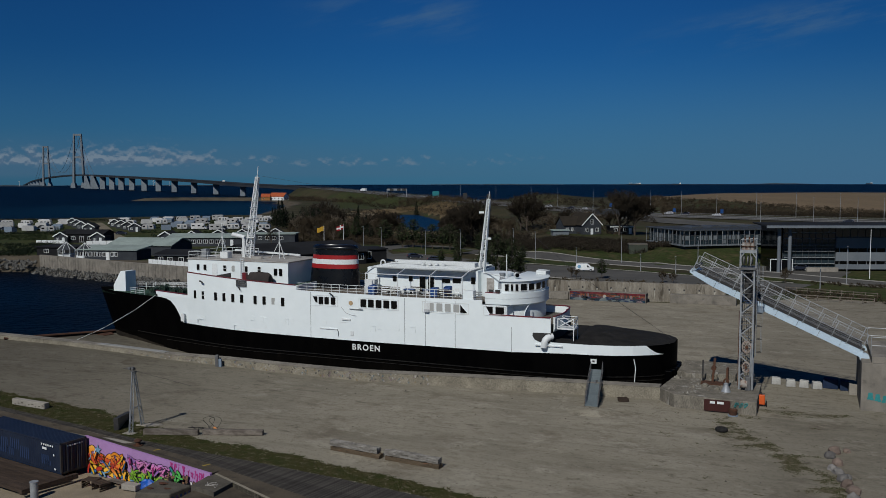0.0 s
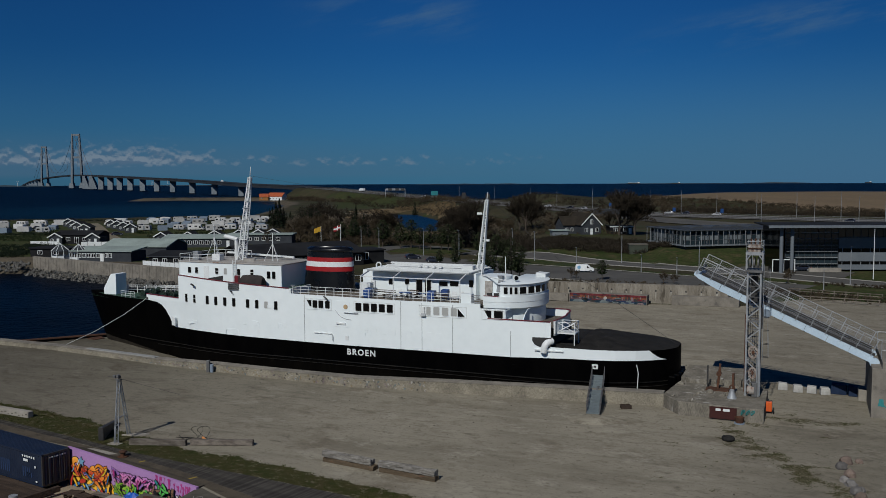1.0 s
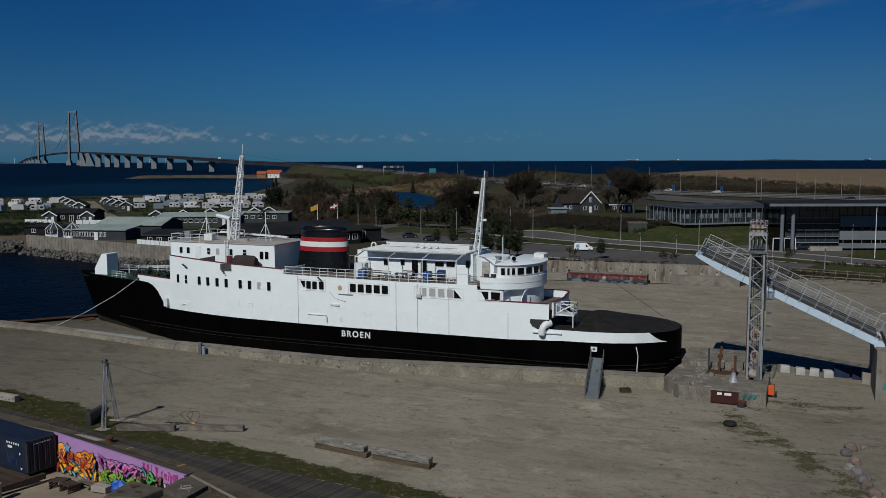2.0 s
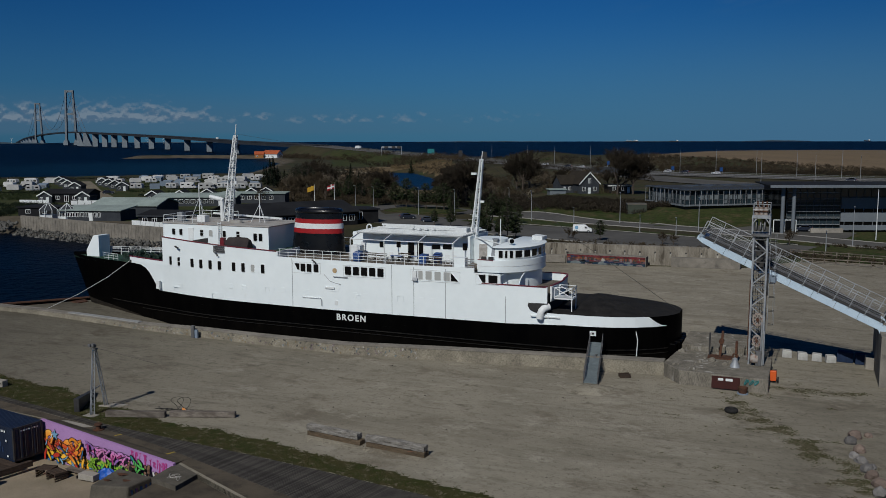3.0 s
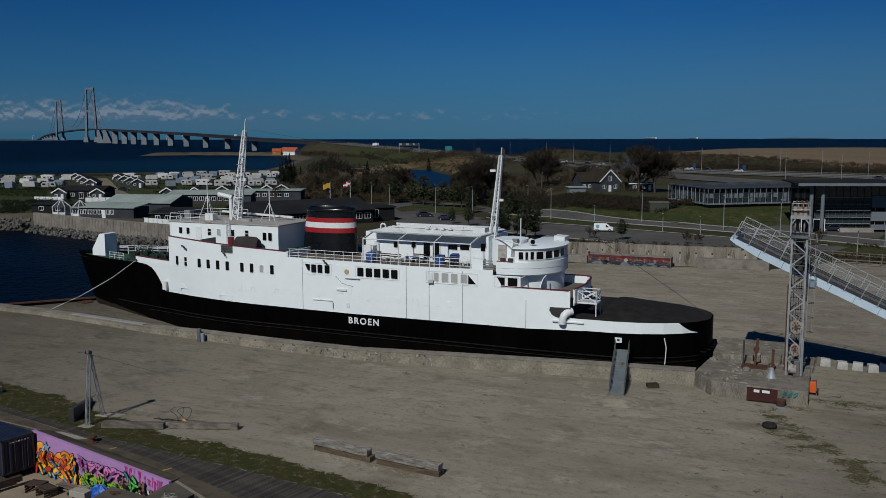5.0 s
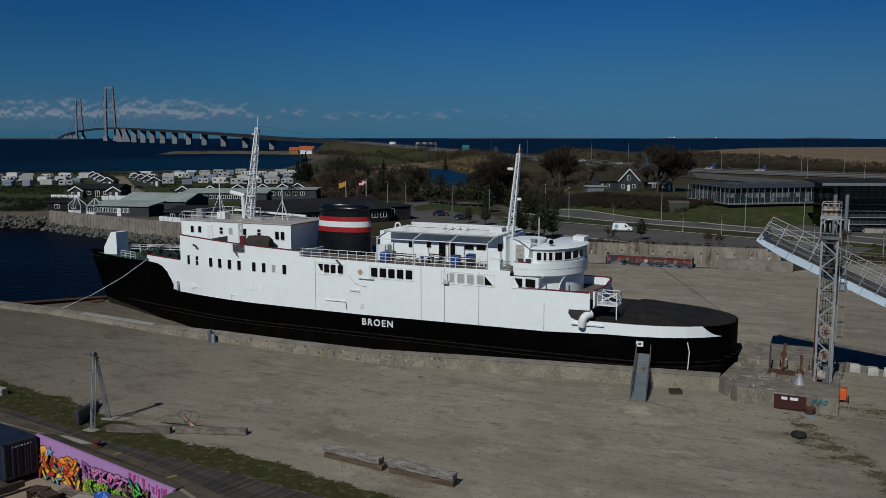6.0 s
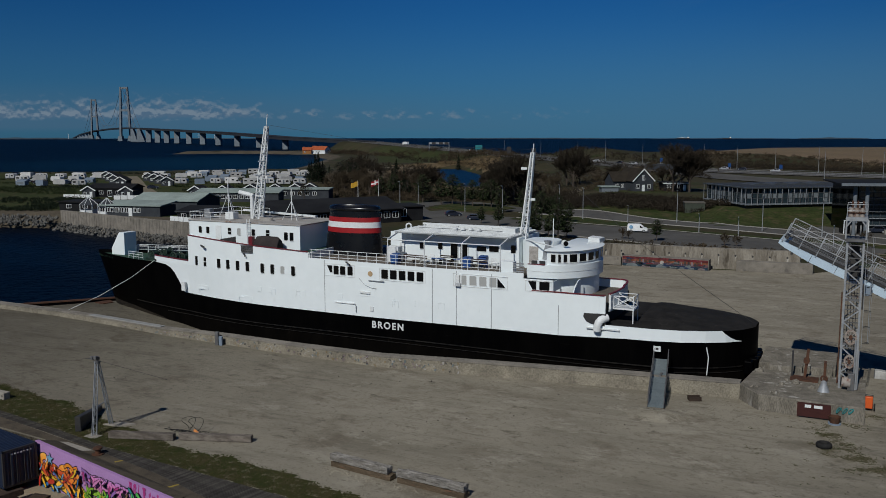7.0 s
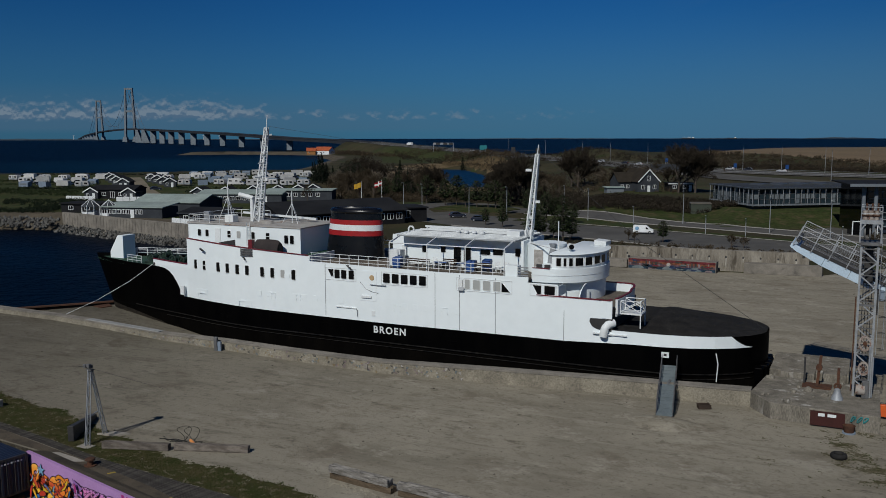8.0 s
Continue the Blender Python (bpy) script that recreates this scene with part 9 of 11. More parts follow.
M_TWIG2 = surf("grey_bare_twigs", (0.075, 0.057, 0.036), (0.03, 0.024, 0.016), 0.07, 0.95, 0.0)
M_NEEDLE = surf("pine_needles", (0.022, 0.034, 0.014), (0.034, 0.046, 0.02), 0.5, 0.9, 0.0)
M_NEEDLE2 = surf("dark_fir_needles", (0.011, 0.018, 0.011), (0.018, 0.026, 0.014), 0.5, 0.9, 0.0)

ARM = [(-0.505, 241), (-0.459, 238), (-0.421, 229), (-0.376, 219), (-0.285, 203), (-0.2, 189), (-0.15, 182)]
arm = Geo()
pts_a = [W(k, v) for k, v in ARM[1:]]
for (xa, ya), (xb, yb) in zip(pts_a, pts_a[1:]):
    n_ = Vector((-(yb - ya), xb - xa)).normalized() * 0.8
    arm.hexa([(xa, ya, -3.5), (xb, yb, -3.5), (xb + n_.x, yb + n_.y, -3.5), (xa + n_.x, ya + n_.y, -3.5), (xa, ya, 2.15), (xb, yb, 2.15), (xb + n_.x, yb + n_.y, 2.15), (xa + n_.x, ya + n_.y, 2.15)])
wall_arm = setting("wall_harbour", arm, M_CONC, "long grey concrete harbour wall with vertical ribs", "wall")
for (xa, ya), (xb, yb) in list(zip(pts_a, pts_a[1:]))[:3]:
    L_ = math.dist((xa, ya), (xb, yb))
    dv = Vector((xb - xa, yb - ya)).normalized()
    nv = Vector((dv.y, -dv.x))
    for s_ in np.arange(0.6, L_, 1.25):
        p_ = Vector((xa, ya)) + dv * s_
        q_ = p_ + dv * 0.55
        part("rib", Geo().hexa([(*p_, -1.0), (*q_, -1.0), (*(q_ + nv * 0.06), -1.0), (*(p_ + nv * 0.06), -1.0), (*p_, 2.0), (*q_, 2.0), (*(q_ + nv * 0.06), 2.0), (*(p_ + nv * 0.06), 2.0)]), M_CONC, wall_arm)
rk = Geo()
rr = random.Random(4)
shape_pool = [boulder(1.0, s_ * 5.3, None) for s_ in range(6)]
arm_pts = [W(k, v) for k, v in ARM]
arm_pts = [W(-0.62, 247)] + arm_pts
for (xa, ya), (xb, yb) in zip(arm_pts, arm_pts[1:]):
    L_ = math.dist((xa, ya), (xb, yb))
    dv = Vector((xb - xa, yb - ya)).normalized()
    nv = Vector((dv.y, -dv.x))
    wide = 6.5 if xa < -143.5 else 3.6
    for _ in range(int(L_ * 12)):
        d_ = rr.uniform(0.0, wide)
        p_ = Vector((xa, ya)) + dv * rr.uniform(0, L_) + nv * d_
        r_ = rr.uniform(0.15, 0.4) if wide < 5 else rr.uniform(0.22, 0.5)
        z_ = -1.2 - 1.6 * (d_ / wide) ** 1.2 + rr.uniform(-0.2, 0.2) + (1.7 if wide > 5 else 0)
        rot = Euler((rr.uniform(0, 6), rr.uniform(0, 6), rr.uniform(0, 6))).to_matrix()
        sp = rr.choice(shape_pool)
        rk.add([rot @ Vector(v) * r_ + Vector((p_.x, p_.y, z_)) for v in sp.v], sp.f)
M_RIP = surf("riprap_stone", (0.15, 0.148, 0.138), (0.058, 0.056, 0.052), 0.5, 0.9, 0.3)
tagged(part("riprap", rk, M_RIP, normals=False), "heap of grey boulders along the harbour wall", "boulders", "", "stuff")


# ---- buildings ----
def facing(k, v, z, turn=0.0):
    x, y = W(k, v)
    return Matrix.Translation((x, y, z)) @ Matrix.Rotation(math.atan2(RIGHT.y, RIGHT.x) + radians(turn), 4, "Z")


def opening(parent, x, y, z, w, h, frame_mat=None, name="window"):
    fr = Geo()
    for a_, b_ in (((x - w / 2, z - h / 2), (x + w / 2, z - h / 2)), ((x - w / 2, z + h / 2), (x + w / 2, z + h / 2)), ((x - w / 2, z - h / 2), (x - w / 2, z + h / 2)), ((x + w / 2, z - h / 2), (x + w / 2, z + h / 2)), ((x, z - h / 2), (x, z + h / 2))):
        fr.beam((a_[0], y - 0.03, a_[1]), (b_[0], y - 0.03, b_[1]), 0.1, 0.1)
    f = part(name, fr, frame_mat or M_WPAINT, parent)
    part("pane", Geo().box(x - w / 2, x + w / 2, y - 0.03, y - 0.01, z - h / 2, z + h / 2), M_PANE, f)
    return f


def building(name, label, category, m, L, D, H, roof, rise, walls, roofing, windows=(), doors=(), eaves=0.4, trim=None, group="", fascia=None):
    """A building with its front at y = 0, standing on z = 0 of its own pose; roof: gable_x, gable_y, mono or flat."""
    e = thing(name, label, category, group=group)
    part("wall", Geo().box(-L / 2, L / 2, 0, D, -0.6, H), walls, e)
    g = Geo()
    o = eaves
    if roof == "gable_x":
        prof = [(-o, H - 0.05), (D / 2, H + rise), (D + o, H - 0.05), (D + o, H + 0.13), (D / 2, H + rise + 0.2), (-o, H + 0.13)]
        n = len(prof)
        g.add([(-L / 2 - o, y, z) for y, z in prof] + [(L / 2 + o, y, z) for y, z in prof], [tuple(range(n)), tuple(range(n, 2 * n))] + [(i, (i + 1) % n, n + (i + 1) % n, n + i) for i in range(n)])
        for x_ in (-L / 2, L / 2):
            part("gable", Geo().add([(x_, 0, H), (x_, D, H), (x_, D / 2, H + rise)], [(0, 1, 2)]), walls, e)
    elif roof == "gable_y":
        prof = [(-L / 2 - o, H - 0.05), (0, H + rise), (L / 2 + o, H - 0.05), (L / 2 + o, H + 0.13), (0, H + rise + 0.2), (-L / 2 - o, H + 0.13)]
        n = len(prof)
        g.add([(x, -o, z) for x, z in prof] + [(x, D + o, z) for x, z in prof], [tuple(range(n)), tuple(range(n, 2 * n))] + [(i, (i + 1) % n, n + (i + 1) % n, n + i) for i in range(n)])
        for y_ in (0, D):
            part("gable", Geo().add([(-L / 2, y_, H), (L / 2, y_, H), (0, y_, H + rise)], [(0, 1, 2)]), walls, e)
        if trim:
            for s_ in (-1, 1):
                part("barge_board", Geo().beam((s_ * (L / 2 + o), -o - 0.03, H), (0, -o - 0.03, H + rise + 0.08), 0.06, 0.34), trim, e)
    elif roof == "mono":
        g.hexa([(-L / 2 - o, -o, H), (L / 2 + o, -o, H), (L / 2 + o, D + o, H + rise), (-L / 2 - o, D + o, H + rise), (-L / 2 - o, -o, H + 0.2), (L / 2 + o, -o, H + 0.2), (L / 2 + o, D + o, H + rise + 0.2), (-L / 2 - o, D + o, H + rise + 0.2)])
    else:
        g.box(-L / 2 - o, L / 2 + o, -o, D + o, H, H + 0.3)
    part("roof", g, roofing, e)
    if fascia:
        part("fascia", Geo().box(-L / 2 - o, L / 2 + o, -o - 0.06, -o - 0.01, H - 0.12, H + 0.18), fascia, e)
    for x, z, w, h in windows:
        opening(e, x, 0, z, w, h)
    for x, w, h in doors:
        part("door", Geo().box(x - w / 2, x + w / 2, -0.06, 0.0, 0.0, h), M_WPAINT, e)
    e.matrix_basis = m
    return e


zl = 0.9
building("restaurant", "long low grey wooden restaurant with white windows behind the harbour wall", "building", facing(-0.382, 236, zl, -9), 17, 8, 2.6, "mono", 0.7, M_GREYWOOD, M_ROOF_LIGHT, [(-7.6 + i * 1.35, 1.55, 1.0, 1.1) for i in range(6)] + [(1.5 + i * 1.1, 1.55, 0.8, 1.1) for i in range(2)], [(0.2, 1.0, 2.1)])
building("restaurant_hall", "low hall with a wide pale felt roof", "building", facing(-0.345, 250, zl, -8), 19, 14, 2.8, "gable_x", 1.7, M_GREYWOOD, M_ROOF_LIGHT)
building("pavilion", "dark grey pavilion with white fence and small windows", "building", facing(-0.302, 222, zl, -9), 12.5, 7, 2.4, "mono", 0.8, M_DARKWOOD, M_ROOF_DARK, [(-4.5, 1.4, 1.2, 1.0), (-2.0, 1.4, 1.2, 1.0), (1.0, 1.4, 1.2, 1.0), (3.5, 1.4, 1.2, 1.0)], fascia=M_GREYWOOD)
building("terrace_house", "low dark wooden house with a flat roof beside the wall", "building", facing(-0.44, 250, zl, -10), 12, 8, 2.3, "flat", 0, M_DARKWOOD, M_ROOF_DARK, [(-3, 1.3, 1.4, 1.0), (2, 1.3, 1.4, 1.0)])


def picket(label, k0, v0, k1, v1, z, h, n, mat=M_WPAINT):
    p, q = Vector(W(k0, v0, z)), Vector(W(k1, v1, z))
    mid = (p + q) / 2
    e = thing("board_fence", label, "fence", mid, "white fences")
    for i in range(n):
        a_, b_ = p.lerp(q, i / n), p.lerp(q, (i + 0.93) / n)
        part("panel", Geo().beam(a_ + Vector((0, 0, h / 2)), b_ + Vector((0, 0, h / 2)), 0.06, h), mat, e)
    return e


picket("white board fence on top of the harbour wall", -0.335, 214, -0.272, 203, 1.2, 1.9, 12)
picket("white board fence along the cabins", -0.405, 292, -0.3, 296, 0.9, 1.3, 14)
picket("white board fence along the caravans", -0.462, 300, -0.43, 298, 0.9, 1.1, 5)


def gazebo():
    e = thing("gazebo", "small grey garden pavilion with a pointed glazed roof", "gazebo", group="gazebos")
    n = 8
    for i in range(n):
        a = 2 * math.pi * i / n
        b = 2 * math.pi * (i + 1) / n
        r = 2.3
        part("post", Geo().beam((r * math.cos(a), r * math.sin(a), 0), (r * math.cos(a), r * math.sin(a), 2.3), 0.12), M_WPAINT, e)
        part("roof_panel", Geo().add([(2.5 * math.cos(a), 2.5 * math.sin(a), 2.3), (2.5 * math.cos(b), 2.5 * math.sin(b), 2.3), (0, 0, 4.4)], [(0, 1, 2)]), M_GREYWOOD, e)
        part("rib", Geo().beam((2.5 * math.cos(a), 2.5 * math.sin(a), 2.33), (0, 0, 4.45), 0.1), M_WPAINT, e)
        part("side_panel", Geo().beam(((r - 0.1) * math.cos(a), (r - 0.1) * math.sin(a), 0.55), ((r - 0.1) * math.cos(b), (r - 0.1) * math.sin(b), 0.55), 0.06, 1.0), M_WPAINT, e)
    return e


g0 = gazebo()
g0.matrix_basis = facing(-0.428, 243, zl)
copy_thing(g0, facing(-0.407, 239, zl, 12))

building("harbour_hall", "large black wooden hall with a wide dark roof", "building", facing(-0.150, 225.6, 0.2, 33), 32, 20, 3.1, "gable_x", 2.3, M_DARKWOOD, M_ROOF_DARK, [(-14.4 + i * 2.4, 1.7, 1.6, 1.5) for i in range(13)], eaves=0.7)
building("hall_wing", "black flat-roofed wing with white-framed windows", "building", facing(-0.086, 237, 0.0, 24), 11, 10, 3.4, "flat", 0, M_DARKWOOD, M_ROOF_DARK, [(-4.2, 2.0, 1.7, 1.9), (-2.0, 2.0, 1.7, 1.9), (0.2, 2.0, 1.7, 1.9)])
building("service_building", "long grey service building with a pale roof", "building", facing(-0.268, 285, zl, 0), 26, 7, 2.7, "mono", 0.9, M_GREYWOOD, M_ROOF_LIGHT, [(-10 + i * 1.9, 1.5, 1.3, 1.1) for i in range(9)], [(8.0, 1.0, 2.1)])
building("service_building", "grey camp building with a pale flat roof", "building", facing(-0.205, 300, zl, 0), 22, 8, 2.9, "flat", 0, M_GREYWOOD, M_ROOF_LIGHT, [(-8 + i * 2.4, 1.6, 1.3, 1.1) for i in range(7)])
building("reception_building", "dark grey building with three white-edged gables", "building", facing(-0.41, 303, zl, -3), 15, 9, 2.9, "gable_x", 1.2, M_DARKWOOD, M_ROOF_DARK, [(-5.5, 1.5, 1.4, 1.1), (-3.0, 1.5, 1.4, 1.1), (0, 1.2, 1.4, 2.0), (2.8, 1.5, 1.4, 1.1), (5.3, 1.5, 1.4, 1.1)])
cab0 = building("cabin", "small dark grey wooden cabin with white barge boards", "cabin", facing(-0.41, 303, zl), 4.6, 5.5, 2.2, "gable_y", 1.5, M_GREYWOOD, M_ROOF_DARK, [(-1.1, 1.3, 0.9, 0.9)], [(0.9, 0.9, 1.9)], trim=M_WPAINT, group="camp cabins")
cab0.matrix_basis = facing(-0.315, 303, zl, -8)
for k, v, t_ in ((-0.285, 310, -5), (-0.255, 318, 4), (-0.228, 322, 8), (-0.206, 326, 2), (-0.434, 302, -3), (-0.392, 302, -3), (-0.365, 392, 10), (-0.358, 380, 12), (-0.35, 368, 14), (-0.372, 402, 0), (-0.42, 416, 2), (-0.415, 398, 5), (-0.41, 380, -6), (-0.402, 362, 0), (-0.19, 332, 6)):
    copy_thing(cab0, facing(k, v, ground_at(k, v), t_))

gh = building("gable_house", "dark grey house with white barge boards and porch", "house", facing(0.169, 309, 3.0, 16), 7.2, 14, 3.2, "gable_y", 4.0, M_GREYWOOD, M_THATCH, [(-2.0, 1.6, 1.1, 1.3), (2.0, 1.6, 1.1, 1.3), (0.0, 4.4, 0.9, 1.6)], [(0.0, 1.0, 2.1)], trim=M_WPAINT)
building("house_wing", "dark grey house wing with a row of windows", "house", facing(0.15, 313, 3.0, 16), 8.5, 7, 3.0, "gable_x", 3.0, M_GREYWOOD, M_THATCH, [(-3.0, 1.6, 0.9, 1.1), (-1.0, 1.6, 0.9, 1.1), (1.0, 1.6, 0.9, 1.1), (2.8, 1.6, 0.9, 1.1)])
building("garage", "low dark garage with white fascia beside the house", "garage", facing(0.203, 312, 3.0, 4), 8, 6, 2.5, "flat", 0, M_DARKWOOD, M_ROOF_DARK, [(-2.2, 1.5, 1.2, 1.0), (1.2, 1.5, 1.2, 1.2)], [(3.0, 1.0, 2.0)], fascia=M_WPAINT)
building("shed", "low white outbuilding beside the house", "shed", facing(0.134, 306, 2.8, 6), 5.5, 4, 1.7, "flat", 0, M_PANEL, M_ROOF_LIGHT)
building("kiosk", "small green-grey utility kiosk on the grass bank", "kiosk", facing(0.222, 252, 0.9, -6), 5.2, 4, 2.6, "flat", 0, surf("kiosk_boards", (0.06, 0.07, 0.055), (0.05, 0.058, 0.046), 0.5, 0.8, 0.1), surf("kiosk_roof", (0.13, 0.12, 0.1), (0.1, 0.095, 0.085), 0.5, 0.8, 0.1), eaves=0.1)
building("farmhouse", "white farmhouse with red tiled roof by the shore", "house", facing(-0.1885, 985, 0.4, -30), 21, 9.5, 3.6, "gable_x", 4.2, M_WPAINT, M_REDROOF, [(-6, 1.6, 1.2, 1.3), (-2, 1.6, 1.2, 1.3), (3, 1.6, 1.2, 1.3)])
building("farmhouse", "ochre outbuilding with red tiled roof by the shore", "house", facing(-0.2005, 985, 0.4, 8), 9.5, 8, 3.2, "gable_x", 3.4, surf("ochre_wall", (0.36, 0.17, 0.06), (0.3, 0.14, 0.05), 0.3, 0.8, 0.05), M_REDROOF, [(-2, 1.6, 1.2, 1.3)])


# ---- glass office buildings on the bank ----
M_MULL = surf("dark_window_steel", (0.085, 0.095, 0.1), (0.065, 0.072, 0.078), 0.5, 0.5, 0.02, metal=0.3)


def glazed_front(e, x0, x1, z0, z1, y, nx, nz, depth=0.0):
    wx = (x1 - x0) / nx
    for i in range(nx):
        part("glass_panel", Geo().box(x0 + i * wx + 0.05, x0 + (i + 1) * wx - 0.05, y - 0.02, y + 0.05, z0, z1), M_GLASSWALL, e)
    for i in range(nx + 1):
        part("mullion", Geo().box(x0 + i * wx - 0.06, x0 + i * wx + 0.06, y - 0.16, y, z0, z1), M_MULL, e)
    for j in range(nz + 1):
        z = z0 + (z1 - z0) * j / nz
        part("transom", Geo().box(x0, x1, y - 0.1, y - 0.02, z - 0.07, z + 0.07), M_MULL, e)


ga_ = thing("glass_office", "long low glass-fronted office building with thin columns on a grass bank", "office building")
OL, OD, OH = 17.5, 21.0, 3.9
part("core", Geo().box(-OL + 2.2, OL, 2.4, OD - 1.5, -2.5, OH - 0.2), M_PANEL, ga_)
part("plinth", Geo().box(-OL + 0.2, OL, 0.2, OD, -2.5, -0.35), M_OLDCONC, ga_)
part("floor_slab", Geo().box(-OL - 0.7, OL, -0.9, OD, -0.35, 0.0), M_PANEL, ga_)
part("roof", Geo().box(-OL - 1.0, OL + 0.5, -1.2, OD + 0.6, OH, OH + 0.28), M_MULL, ga_)
part("roof_top", Geo().box(-OL + 0.4, OL, 0.4, OD - 0.6, OH + 0.28, OH + 0.34), M_GREYWOOD, ga_)
glazed_front(ga_, -OL, OL, 0.0, OH, 0.0, 24, 3)
for i in range(14):                                  # glazed end
    y0_, y1_ = i * OD / 14, (i + 1) * OD / 14
    part("glass_panel", Geo().box(-OL - 0.04, -OL + 0.03, y0_ + 0.05, y1_ - 0.05, 0.0, OH), M_GLASSWALL, ga_)
    part("mullion", Geo().box(-OL - 0.2, -OL - 0.04, y0_ - 0.06, y0_ + 0.06, 0.0, OH), M_MULL, ga_)
for z_ in (0.05, OH / 3, 2 * OH / 3, OH - 0.05):
    part("transom", Geo().box(-OL - 0.12, -OL - 0.04, 0.0, OD, z_ - 0.06, z_ + 0.06), M_MULL, ga_)
for x_ in np.linspace(-OL - 0.8, OL, 22):
    part("column", Geo().tube((x_, -1.0, -0.35), (x_, -1.0, OH), 0.07, 6), M_STEEL, ga_)
for y_ in np.linspace(1.0, OD, 10):
    part("column", Geo().tube((-OL - 0.85, y_, -0.35), (-OL - 0.85, y_, OH), 0.07, 6), M_STEEL, ga_)
M_BLIND = surf("pale_window_blind", (0.17, 0.195, 0.21), (0.13, 0.15, 0.165), 0.5, 0.7, 0.02)
rbl = random.Random(14)
for i in range(24):
    if rbl.random() < 0.45:
        x_ = -OL + (i + 0.12) * 2 * OL / 24
        part("blind", Geo().box(x_, x_ + 1.05, -0.055, -0.03, OH * rbl.choice((0.05, 0.34, 0.34)), OH - 0.1), M_BLIND, ga_)
for i in range(14):
    if rbl.random() < 0.4:
        y_ = (i + 0.12) * OD / 14
        part("blind", Geo().box(-OL - 0.075, -OL - 0.045, y_, y_ + 1.1, OH * rbl.choice((0.05, 0.34)), OH - 0.1), M_BLIND, ga_)
for k_ in range(4):                                  # barrel skylights
    x_ = -9.0 + k_ * 6.0
    part("skylight", Geo().loft([[(x_ + 1.9 * math.cos(t), y_, OH + 0.34 + 0.42 * math.sin(t)) for t in np.linspace(0, math.pi, 9)] for y_ in (8.0, 14.0)]), M_MULL, ga_, smooth=True)
ga_.matrix_basis = facing(0.338, 249.1, 4.0, 14)
gb_ = thing("glass_hall", "tall glass office building with wide flat roof and pale banded wing", "office building")
part("core", Geo().box(-9, 50, 1.5, 17, -0.5, 10.5), M_PANE, gb_)
part("roof", Geo().hexa([(-15, -6, 10.9), (56, -6, 10.9), (56, 18, 10.7), (-11, 18, 10.7), (-15, -6, 11.2), (56, -6, 11.2), (56, 18, 11.0), (-11, 18, 11.0)]), M_ROOF_DARK, gb_, bevel=0.03)
part("roof_edge", Geo().box(-15.2, 56, -6.3, -6.05, 10.75, 11.35), M_PANEL, gb_)
glazed_front(gb_, -9, 3.5, 0, 10.8, 0.6, 8, 6)
glazed_front(gb_, 3.5, 50, 8.2, 10.8, 0.6, 26, 1)
for z0, z1 in ((0.4, 1.6), (2.4, 4.6), (5.5, 8.1)):
    part("cladding_band", Geo().box(3.6, 50, 0.2, 0.6, z0, z1), M_PANEL, gb_)
for z0, z1 in ((1.6, 2.4), (4.6, 5.5)):
    part("window_band", Geo().box(3.6, 50, 0.42, 0.6, z0, z1), M_PANE, gb_)
    for x_ in np.arange(4.5, 50, 2.2):
        part("mullion", Geo().box(x_ - 0.05, x_ + 0.05, 0.36, 0.42, z0, z1), M_STEEL, gb_)
for x_ in (-11.4, -8.9):
    part("entrance_column", Geo().tube((x_, -3.8, -0.3), (x_, -3.8, 10.8), 0.42, 16), M_PANEL, gb_, smooth=True)
part("entrance", Geo().box(-12.4, -7.2, -1.0, 2.0, -0.3, 2.9), M_PANE, gb_)
part("entrance_frame", Geo().path([(-12.4, -1.05, -0.3), (-12.4, -1.05, 2.9), (-7.2, -1.05, 2.9), (-7.2, -1.05, -0.3)], 0.12).path([(-9.8, -1.05, -0.3), (-9.8, -1.05, 2.9)], 0.1), M_WPAINT, gb_)
part("plinth_wall", Geo().box(-4, 3.5, -1.8, -1.2, -0.5, 1.0), M_CONC2, gb_)
for z_ in np.arange(1.8, 10.5, 1.5):
    part("balcony_line", Geo().box(-8.8, 3.3, -0.1, 0.3, z_ - 0.06, z_ + 0.06), M_STEEL, gb_)
gb_.matrix_basis = facing(0.43, 213, 0.0, -2)
fp = thing("flagpole", "tall white bare flagpole beside the office building", "flagpole", W(0.486, 196, 0))
x_, y_ = W(0.486, 196)
part("pole", Geo().tube((x_, y_, 0), (x_, y_, 11), 0.1, 8, 0.06), M_WPAINT, fp)


